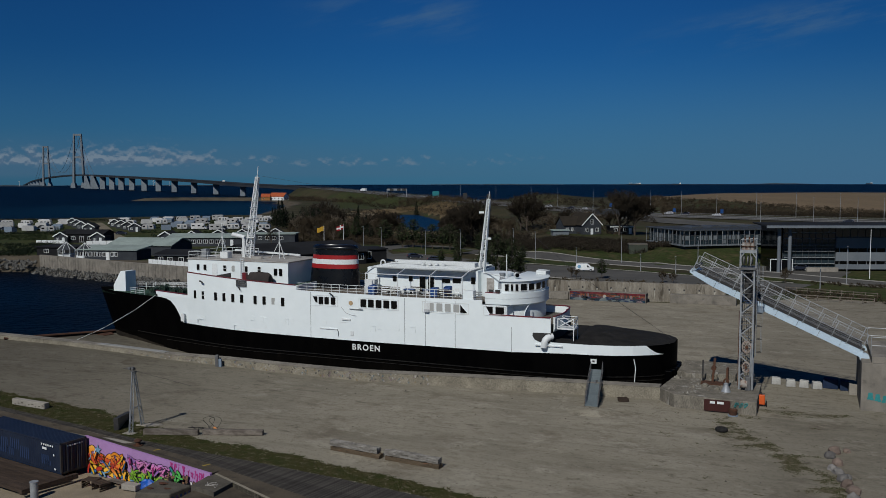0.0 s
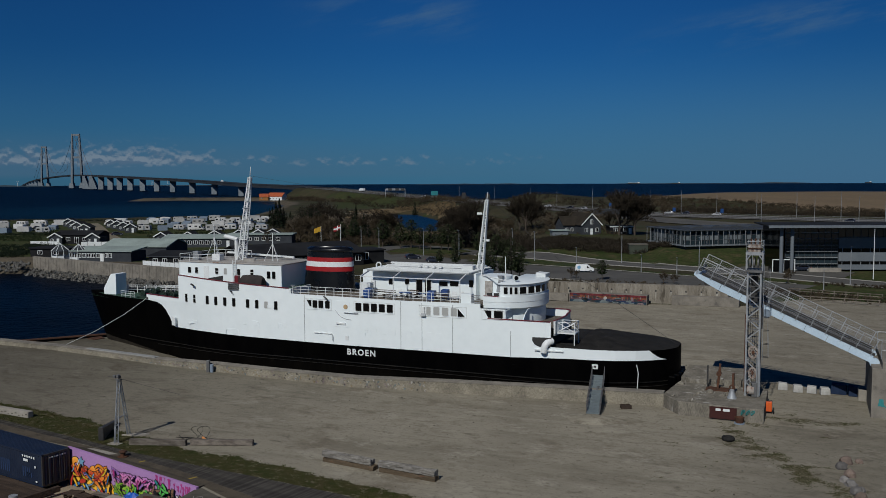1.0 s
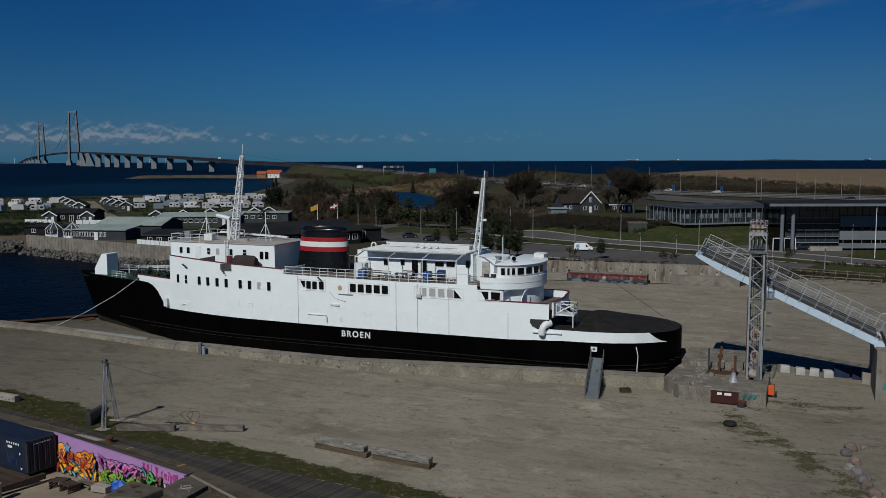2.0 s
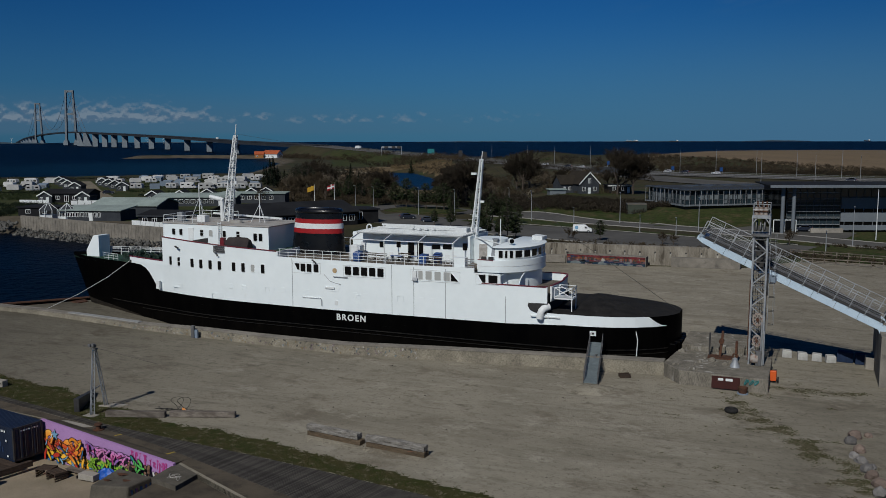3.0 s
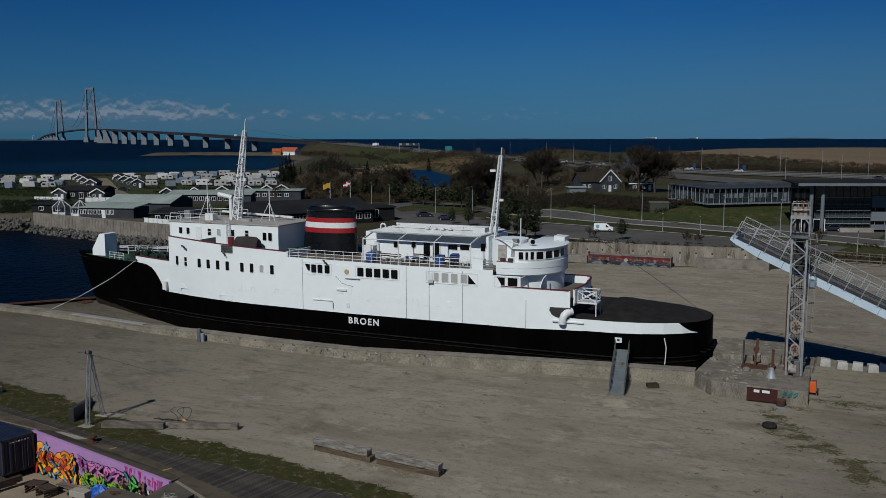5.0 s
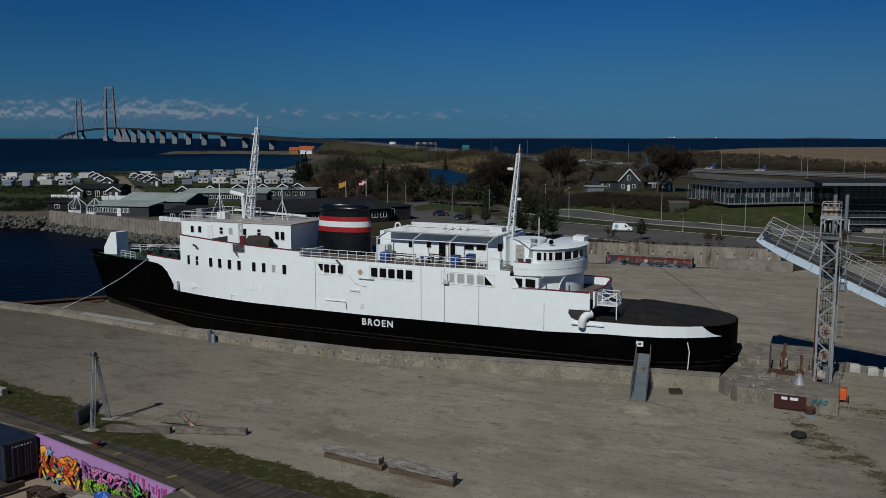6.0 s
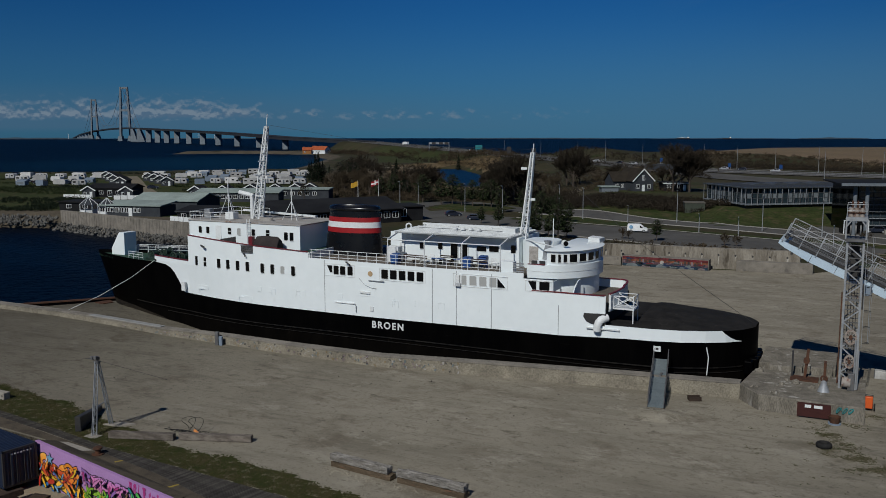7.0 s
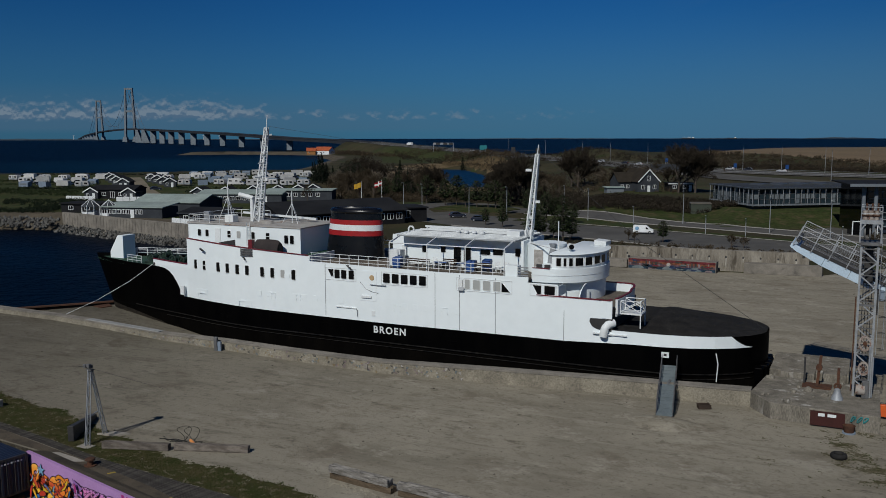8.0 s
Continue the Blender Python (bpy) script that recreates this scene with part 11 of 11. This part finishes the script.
def bare_tree(label, h, seed, spread=0.5, mat=None, deep=5):
    e = thing("bare_tree", label, "tree", group="bare trees")
    r_ = random.Random(seed)
    tr, tw_ = Geo(), Geo()

    def grow(p, d, L_, r, depth):
        q = p + d * L_
        (tr if depth < 2 else tw_).tube(p, q, r, 5 if depth < 2 else 3, r * 0.68)
        if depth >= deep - 2:
            for _ in range(5 if depth > deep - 2 else 3):
                b_ = p.lerp(q, r_.uniform(0.3, 1.0))
                t_ = b_ + (d + Vector((r_.uniform(-1, 1), r_.uniform(-1, 1), r_.uniform(-0.5, 0.9)))).normalized() * h * r_.uniform(0.03, 0.075)
                o_ = Vector((r_.uniform(-1, 1), r_.uniform(-1, 1), r_.uniform(-1, 1))).normalized() * h * 0.0031
                tw_.add([b_ - o_, b_ + o_, t_], [(0, 1, 2)])
        if depth >= deep:
            return
        for _ in range(5 if depth == 0 else 3):
            nd = (d + Vector((r_.uniform(-1, 1), r_.uniform(-1, 1), r_.uniform(-0.35, 0.6))) * spread * (1.25 if depth else 1.5)).normalized()
            grow(p.lerp(q, r_.uniform(0.4, 1.0)), nd, L_ * r_.uniform(0.66, 0.86), max(r * 0.58, 0.034), depth + 1)
    grow(Vector((0, 0, -0.3)), Vector((0.03, 0.02, 1)).normalized(), h * 0.3, h * 0.024, 0)
    part("trunk", tr, M_BARK, e, normals=False)
    part("crown", tw_, mat or M_TWIG, e, normals=False)
    return e


pine = conifer("dark green pine with an open crown", 7.0, 2.5, M_NEEDLE, 3, True)
pine.matrix_basis = stand(-0.024, 283)
for k, v, s_ in ((-0.112, 311, 0.9), (-0.098, 318, 1.0), (-0.012, 281, 1.0), (0.0, 280, 0.9), (0.008, 277, 1.05), (-0.034, 288, 1.15), (-0.046, 290, 1.0), (0.018, 262, 0.8), (0.062, 237, 0.95), (0.07, 239, 0.75), (0.078, 238, 0.85), (0.181, 197.5, 0.55), (0.05, 243, 0.6), (-0.066, 296, 1.1), (0.09, 236, 0.6), (0.043, 256, 0.9), (0.047, 200, 0.86), (0.056, 203, 0.7), (0.079, 199, 0.9), (0.088, 200, 0.62), (0.069, 204, 0.55), (0.016, 226, 0.62), (-0.002, 231, 0.5)):
    copy_thing(pine, stand(k, v, rc.uniform(0, 360)) @ Matrix.Scale(s_ * 1.15, 4))
ever = conifer("broad dark evergreen tree", 10.0, 4.2, M_NEEDLE2, 9, True)
ever.matrix_basis = stand(-0.15, 388)
for k, v, s_ in ((-0.143, 384, 1.0), (-0.158, 392, 0.95), (-0.165, 380, 0.7), (-0.136, 376, 0.75), (-0.083, 318, 0.6), (-0.098, 330, 0.65), (0.036, 318, 0.8), (0.028, 322, 0.7), (-0.178, 400, 0.8), (-0.062, 318, 0.6)):
    copy_thing(ever, stand(k, v, rc.uniform(0, 360)) @ Matrix.Scale(s_, 4))
fir = conifer("tall dark fir tree", 12.0, 3.0, M_NEEDLE2, 5)
fir.matrix_basis = stand(-0.186, 425)
for k, v, s_ in ((-0.19, 405, 0.8), (-0.182, 396, 1.15), (-0.17, 392, 0.7), (-0.096, 362, 1.0), (-0.193, 428, 0.7), (-0.178, 420, 0.75), (-0.1, 350, 0.7), (-0.087, 340, 0.75), (-0.03, 620, 0.9), (0.03, 330, 0.8)):
    copy_thing(fir, stand(k, v, rc.uniform(0, 360)) @ Matrix.Scale(s_, 4))
big = bare_tree("large leafless tree with a wide fine crown", 16, 2, 0.46, deep=6)
big.matrix_basis = stand(0.2, 305) @ Matrix.Scale(1.04, 4)
for k, v, s_ in ((0.2175, 306, 0.98), (0.209, 312, 0.9), (0.095, 355, 1.0), (0.088, 368, 0.85), (0.102, 372, 0.8), (0.14, 345, 0.5), (0.0235, 290, 0.95), (0.032, 296, 1.0), (0.016, 300, 0.8), (0.19, 330, 0.5), (0.042, 300, 0.7), (-0.139, 408, 0.8), (-0.128, 396, 0.72), (-0.118, 378, 0.62), (-0.078, 345, 0.6), (-0.064, 338, 0.66), (-0.056, 352, 0.6), (0.006, 312, 0.62), (0.05, 318, 0.6)):
    copy_thing(big, stand(k, v, rc.uniform(0, 360)) @ Matrix.Scale(s_, 4))
small = bare_tree("small leafless brown tree", 8, 7, 0.6, M_TWIG2)
small.matrix_basis = stand(-0.11, 320)
for _ in range(34):
    k = rc.uniform(-0.175, -0.05)
    v = rc.uniform(305, 400)
    copy_thing(small, stand(k, v, rc.uniform(0, 360)) @ Matrix.Scale(rc.uniform(0.6, 1.25), 4))
for k, v, s_ in ((0.146, 201, 0.35), (0.152, 200, 0.3), (0.25, 190, 0.4), (0.262, 189, 0.35), (0.05, 330, 1), (0.065, 345, 1), (0.075, 330, 0.9), (0.04, 360, 1.1), (0.02, 345, 1), (0.12, 380, 0.8), (0.39, 188, 0.5), (0.13, 330, 0.7), (-0.195, 300, 0.7), (0.25, 430, 0.8)):
    copy_thing(small, stand(k, v, rc.uniform(0, 360)) @ Matrix.Scale(s_, 4))


M_TWIG3 = surf("pale_grey_twigs", (0.15, 0.125, 0.095), (0.09, 0.072, 0.052), 0.1, 0.95, 0.0)
M_BLOSSOM = surf("budding_pale_twigs", (0.24, 0.22, 0.19), (0.14, 0.125, 0.1), 0.3, 0.95, 0.0)
pale = bare_tree("pale grey leafless tree with fine twigs", 8, 15, 0.6, M_TWIG3)
pale.matrix_basis = stand(-0.09, 352)
for k, v, s_ in ((-0.165, 372, 1.2), (-0.15, 380, 1.1), (-0.12, 362, 1.3), (-0.105, 372, 1.1), (-0.075, 340, 1.2), (-0.068, 362, 1.1), (-0.13, 395, 1.2), (0.01, 318, 1.1), (0.028, 310, 1.2), (0.035, 322, 1.0), (0.06, 335, 0.9), (0.118, 370, 0.9), (0.16, 380, 0.9), (-0.088, 385, 1.2)):
    copy_thing(pale, stand(k, v, rc.uniform(0, 360)) @ Matrix.Scale(s_, 4))
blos = bare_tree("pale blossoming shrub tree", 6, 33, 0.7, M_BLOSSOM)
blos.matrix_basis = stand(-0.075, 352) @ Matrix.Scale(1.1, 4)
copy_thing(blos, stand(-0.066, 372, 50) @ Matrix.Scale(1.2, 4))
for _ in range(18):
    k, v = rc.uniform(0.015, 0.185), rc.uniform(340, 440)
    copy_thing(small, stand(k, v, rc.uniform(0, 360)) @ Matrix.Scale(rc.uniform(0.45, 0.9), 4))


def thicket(name, label, areas, per, h, mat, seed):
    """Leafless scrub: many clumps of thin upright and leaning shoots."""
    r_ = random.Random(seed)
    g = Geo()
    for (k0, k1, v0a, v1a, v0b, v1b), n in areas:
        ks = [r_.uniform(k0, k1) for _ in range(n)]
        vs_ = []
        for k in ks:
            f = (k - k0) / (k1 - k0)
            vs_.append(r_.uniform(v0a + (v0b - v0a) * f, v1a + (v1b - v1a) * f))
        per_ = int(per * 2.2)
        zs = height(np.array(ks) * np.array(vs_), np.array(vs_))
        for k, v, z in zip(ks, vs_, zs):
            if z < -1.2:
                continue
            x, y = W(k, v)
            hh = r_.uniform(*h) * (0.7 + 0.5 * noise.noise((x * 0.06, y * 0.06, 2.0)))
            for _ in range(per_):
                # a sliver of twigs somewhere in the bush, fuller towards its top
                a, e_ = r_.uniform(0, 6.28), r_.random() ** 0.6
                rad = hh * 0.62 * math.sqrt(r_.random())
                c_ = Vector((x + rad * math.cos(a), y + rad * math.sin(a), z + hh * e_ * (1 - 0.5 * (rad / (hh * 0.62)) ** 2)))
                d_1 = Vector((r_.uniform(-1, 1), r_.uniform(-1, 1), r_.uniform(-0.2, 1.3))).normalized() * (0.13 + 0.11 * hh) * r_.uniform(0.7, 1.6)
                o = Vector((r_.uniform(-1, 1), r_.uniform(-1, 1), r_.uniform(-0.6, 0.6))).normalized() * (0.045 + 0.028 * hh * r_.random())
                g.add([c_ - d_1 - o, c_ - d_1 * 0.4 + o, c_ + d_1, c_ + d_1 * 0.1 - o], [(0, 1, 2, 3)])
    return tagged(part(name, g, mat, normals=False), label, "shrubs", "", "stuff")


thicket("scrub", "brown leafless scrub on the bank", [((0.085, 0.24, 262, 296, 250, 268), 900), ((0.02, 0.1, 290, 345, 272, 330), 420), ((0.24, 0.262, 252, 262, 248, 258), 60)], 20, (1.2, 2.6), M_TWIG, 21)
thicket("scrub", "brown leafless thicket before the pond", [((-0.175, -0.058, 305, 400, 300, 372), 1100), ((-0.058, 0.02, 300, 318, 296, 312), 160)], 18, (1.4, 3.4), M_TWIG2, 22)
thicket("hedge", "long brown hedge below the ploughed field", [((0.25, 0.62, 476, 580, 402, 436), 2000), ((0.62, 0.9, 395, 425, 340, 370), 200), ((0.19, 0.27, 560, 760, 500, 600), 600)], 20, (1.3, 3.0), M_TWIG2, 23)
thicket("hedge", "dark brown hedge along the motorway", [((0.26, 0.62, 474, 500, 400, 418), 800)], 20, (2.0, 3.6), M_TWIG, 28)
thicket("scrub", "mixed low scrub on the slope behind the house", [((0.02, 0.2, 335, 520, 300, 440), 1100)], 16, (0.8, 2.4), M_TWIG2, 29)
thicket("scrub", "brown scrub along the motorway", [((0.0, 0.24, 640, 690, 380, 405), 260), ((0.02, 0.2, 760, 860, 520, 560), 350), ((-0.1, 0.02, 760, 860, 500, 600), 380), ((-0.16, -0.06, 480, 700, 420, 640), 420)], 18, (1.6, 3.6), M_TWIG, 24)
thicket("scrub", "low brown scrub beside the parking ground", [((0.3, 0.56, 174, 182, 150, 160), 260), ((0.07, 0.3, 196, 200, 180, 184), 110), ((0.42, 0.6, 186, 190, 168, 172), 120), ((-0.2, -0.06, 196, 204, 190, 199), 80)], 12, (0.5, 1.5), M_TWIG2, 25)
thicket("scrub", "dark scrub on the point behind the farmhouse", [((-0.178, -0.135, 960, 1060, 900, 1000), 260), ((-0.135, -0.05, 900, 960, 800, 850), 160), ((-0.05, 0.03, 700, 760, 660, 720), 240)], 26, (3.0, 7.0), M_TWIG2, 41)
thicket("hedge", "dark clipped hedges between the camp rows", [((-0.56, -0.43, 405, 408, 405, 408), 90), ((-0.56, -0.43, 374, 377, 374, 377), 90), ((-0.56, -0.45, 322, 346, 312, 340), 420), ((-0.345, -0.2, 412, 415, 412, 415), 90), ((-0.345, -0.2, 390, 393, 390, 393), 90), ((-0.345, -0.2, 360, 366, 356, 362), 140), ((-0.36, -0.2, 434, 437, 434, 437), 90)], 14, (0.8, 1.7), M_NEEDLE, 52)
thicket("reeds", "pale dry reeds round the pond", [((-0.075, -0.058, 480, 640, 470, 640), 260), ((-0.052, 0.016, 645, 700, 530, 660), 1500), ((0.004, 0.03, 400, 560, 390, 560), 700)], 10, (1.2, 2.4), M_REED, 26)

# ---- suspension bridge over the sea ----
DECK = [(-0.13, 1150, 11.8), (-0.175, 1260, 14.2), (-0.2256, 1400, 16.8), (-0.256, 1580, 20.0), (-0.281, 1735, 22.6), (-0.303, 1920, 25.6), (-0.321, 2040, 27.5), (-0.337, 2160, 29.6), (-0.351, 2280, 32), (-0.363, 2380, 33.6), (-0.384, 2560, 37), (-0.395, 2800, 40), (-0.411, 3080, 43), (-0.43, 3600, 42), (-0.4475, 4180, 36), (-0.4555, 4450, 29), (-0.463, 4600, 20), (-0.4665, 4680, 12), (-0.4695, 4740, 4), (-0.472, 4790, -1)]
bridge = thing("suspension_bridge", "long concrete motorway bridge with two tall suspension pylons", "bridge", W(-0.411, 3080, -2.6))
dk = [Vector(W(k, v, z)) for k, v, z in DECK]
for i, (a_, b_) in enumerate(zip(dk, dk[1:])):
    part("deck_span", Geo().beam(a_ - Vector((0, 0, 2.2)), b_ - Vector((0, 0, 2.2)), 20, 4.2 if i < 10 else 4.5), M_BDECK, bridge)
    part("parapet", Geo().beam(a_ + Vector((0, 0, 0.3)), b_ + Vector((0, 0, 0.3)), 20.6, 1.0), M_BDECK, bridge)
for k, v, z in [(-0.2256, 1400, 16.8), (-0.256, 1580, 20.0), (-0.281, 1735, 22.6), (-0.303, 1920, 25.6), (-0.321, 2040, 27.5), (-0.337, 2160, 29.6), (-0.351, 2280, 32), (-0.363, 2380, 33.6), (-0.3735, 2470, 35.2), (-0.384, 2560, 37), (-0.4535, 4400, 31), (-0.4575, 4490, 27), (-0.461, 4560, 22), (-0.464, 4620, 18), (-0.4665, 4680, 12)]:
    x, y = W(k, v)
    s_ = v / 1562
    w_ = min(9 * s_, 15)
    g = Geo()
    r2 = RIGHT * (w_ / 2)
    f2 = AHEAD * 5
    zt = z - 3.8
    p4 = [Vector((x, y)) + s1 * r2 + s2 * f2 for s1, s2 in ((-1, -1), (1, -1), (1, 1), (-1, 1))]
    g.hexa([(*p, -4) for p in p4] + [(*p, zt) for p in p4])
    part("pier", g, M_HAZECONC, bridge)
for i, (k, v, top, foot_w) in enumerate(((-0.411, 3080, 184, 1.0), (-0.4475, 4180, 184, 1.0))):
    x, y = W(k, v)
    c = Vector((x, y))
    hw = 15.5 if i == 0 else 13.5
    for s_ in (-1, 1):
        g = Geo()
        wb, wt = 7.0, 4.5
        b0_, b1_ = c + RIGHT * s_ * (hw + 2.5), c + RIGHT * s_ * (hw - 3.5)
        g.hexa([(*(b0_ + RIGHT * a + AHEAD * b), -4) for a, b in ((-wb / 2, -6), (wb / 2, -6), (wb / 2, 6), (-wb / 2, 6))] + [(*(b1_ + RIGHT * a + AHEAD * b), top) for a, b in ((-wt / 2, -4), (wt / 2, -4), (wt / 2, 4), (-wt / 2, 4))])
        pl = part("pylon_leg", g, M_HAZECONC, bridge)
        part("pylon_foot", Geo().hexa([(*(b0_ + RIGHT * a + AHEAD * b), -4) for a, b in ((-9, -10), (9, -10), (9, 10), (-9, 10))] + [(*(b0_ + RIGHT * a + AHEAD * b), 14) for a, b in ((-6, -8), (6, -8), (6, 8), (-6, 8))]), M_HAZECONC, bridge)
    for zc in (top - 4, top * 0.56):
        part("pylon_beam", Geo().beam((*(c - RIGHT * (hw - 2)), zc), (*(c + RIGHT * (hw - 2)), zc), 6, 7), M_HAZECONC, bridge)
for k, v, w_ in ((-0.392, 2700, 26), (-0.4, 2760, 22)):
    x, y = W(k, v)
    part("anchor_block", Geo().loft([[(*(Vector((x, y)) + RIGHT * a + AHEAD * b), -4) for a, b in ((-w_ / 2, -10), (w_ / 2, -10), (w_ / 2, 10), (-w_ / 2, 10))], [(*(Vector((x, y)) + RIGHT * a + AHEAD * b), 37) for a, b in ((-w_ / 2, -8), (-w_ / 6, -8), (-w_ / 6, 8), (-w_ / 2, 8))]]), M_HAZECONC, bridge)
P1, P2 = Vector(W(-0.411, 3080, 182)), Vector(W(-0.4475, 4180, 182))
A1, A2 = Vector(W(-0.396, 2740, 38)), Vector(W(-0.459, 4520, 26))
for off in (-11, 11):
    o3 = Vector((RIGHT.x, RIGHT.y, 0)) * off
    g = Geo()
    for a_, b_, sag in ((A1, P1, 8), (P1, P2, 128), (P2, A2, 8)):
        q = [a_.lerp(b_, t) + o3 * (0.6 if a_ is A1 or b_ is A2 else 1) - Vector((0, 0, 4 * sag * t * (1 - t))) for t in np.linspace(0, 1, 25)]
        g.path(q, 0.55, 4)
    part("main_cable", g, M_TOWER, bridge)
g = Geo()
for t in np.linspace(0.06, 0.94, 22):
    p = P1.lerp(P2, t) - Vector((0, 0, 4 * 128 * t * (1 - t)))
    g.tube((p.x, p.y, 41), p, 0.28, 3)
for t in np.linspace(0.3, 0.92, 7):
    p = A1.lerp(P1, t) - Vector((0, 0, 4 * 8 * t * (1 - t)))
    g.tube((p.x, p.y, 41), p, 0.28, 3)
part("hanger_set", g, M_TOWER, bridge)
lo2 = copy_thing(lor, Matrix.Translation(dk[2].lerp(dk[3], 0.7)) @ Matrix.Rotation(math.atan2(dk[3].y - dk[2].y, dk[3].x - dk[2].x), 4, "Z"))
lo2["label"] = "white lorry on the bridge"

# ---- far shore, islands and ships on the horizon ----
# haze over the far land is put into its blue base colour
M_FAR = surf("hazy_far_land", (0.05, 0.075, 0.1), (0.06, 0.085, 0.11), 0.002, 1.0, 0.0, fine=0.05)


def far_island(k0, k1, v, h, seed):
    g = Geo()
    n = 40
    top, bot = [], []
    for i in range(n + 1):
        t = i / n
        k = k0 + (k1 - k0) * t
        hh = h * (math.sin(math.pi * t) ** 0.5) * (0.75 + 0.5 * noise.noise((k * 60, seed, 0)))
        x, y = W(k, v)
        bot.append((x, y, -3))
        top.append((x, y, -2.6 + max(hh, 0)))
    bk = [(x + AHEAD.x * 40, y + AHEAD.y * 40, -3) for x, y, _ in top]
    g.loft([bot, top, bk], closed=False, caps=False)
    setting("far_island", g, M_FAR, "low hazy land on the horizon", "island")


far_island(-0.62, -0.44, 3900, 9, 1)
far_island(-0.03, 0.14, 4500, 5, 2)
far_island(0.34, 0.42, 4500, 7, 3)
far_island(-0.44, -0.2, 4300, 4, 5)
far_island(0.18, 0.34, 4550, 3, 6)


def far_ship(k, v, L_, label, cargo):
    e = thing("cargo_ship", label, "ship", W(k, v, -2.6))
    p = Vector(W(k, v, 0))
    r = Vector((RIGHT.x, RIGHT.y, 0))
    part("hull", Geo().beam(p - r * L_ / 2 + Vector((0, 0, 0.5)), p + r * L_ / 2 + Vector((0, 0, -1.0)), 14, 4.5), M_DARK, e)
    part("deckhouse", Geo().beam(p + r * L_ * 0.3 + Vector((0, 0, 3.5)), p + r * L_ * 0.44 + Vector((0, 0, 3.5)), 12, 6), M_WPAINT, e)
    if cargo:
        for i in range(8):
            a_ = p - r * L_ * (0.44 - i * 0.09) + Vector((0, 0, 2))
            part("crane", Geo().beam(a_, a_ + r * 1.0 + Vector((0, 0, 5)), 1.2), M_WPAINT, e)


far_ship(0.2645, 4300, 40, "distant dark cargo ship with a white deckhouse", False)
far_ship(0.217, 4350, 60, "distant pale crane ship on the horizon", True)
far_ship(0.482, 4400, 26, "small distant cargo ship on the horizon", False)
for i, k in enumerate((-0.4785, -0.327, -0.309)):
    x, y = W(k, 3900)
    e = thing("wind_turbine", "distant white wind turbine beyond the sea", "wind turbine", (x, y, -2), "wind turbines")
    part("tower", Geo().tube((x, y, -2), (x, y, 18), 0.7, 6, 0.5), M_WPAINT, e)
    for a in (0.4 + i, 2.5 + i, 4.6 + i):
        part("blade", Geo().beam((x, y, 18), Vector((x, y, 18)) + Vector((RIGHT.x * math.cos(a), RIGHT.y * math.cos(a), math.sin(a))) * 8, 0.5), M_WPAINT, e)

thicket("hedge", "dark evergreen hedges and shrubs between the camp pitches", [((-0.52, -0.42, 345, 352, 345, 352), 150), ((-0.52, -0.43, 388, 394, 388, 394), 120), ((-0.37, -0.2, 392, 397, 392, 397), 160), ((-0.34, -0.19, 434, 438, 434, 438), 130), ((-0.52, -0.19, 474, 486, 470, 482), 330), ((-0.5, -0.4, 258, 276, 252, 270), 260), ((-0.53, -0.42, 276, 296, 270, 290), 260), ((-0.56, -0.47, 250, 262, 248, 258), 160), ((-0.33, -0.2, 334, 342, 334, 342), 130)], 16, (0.7, 1.9), M_NEEDLE2, 27)
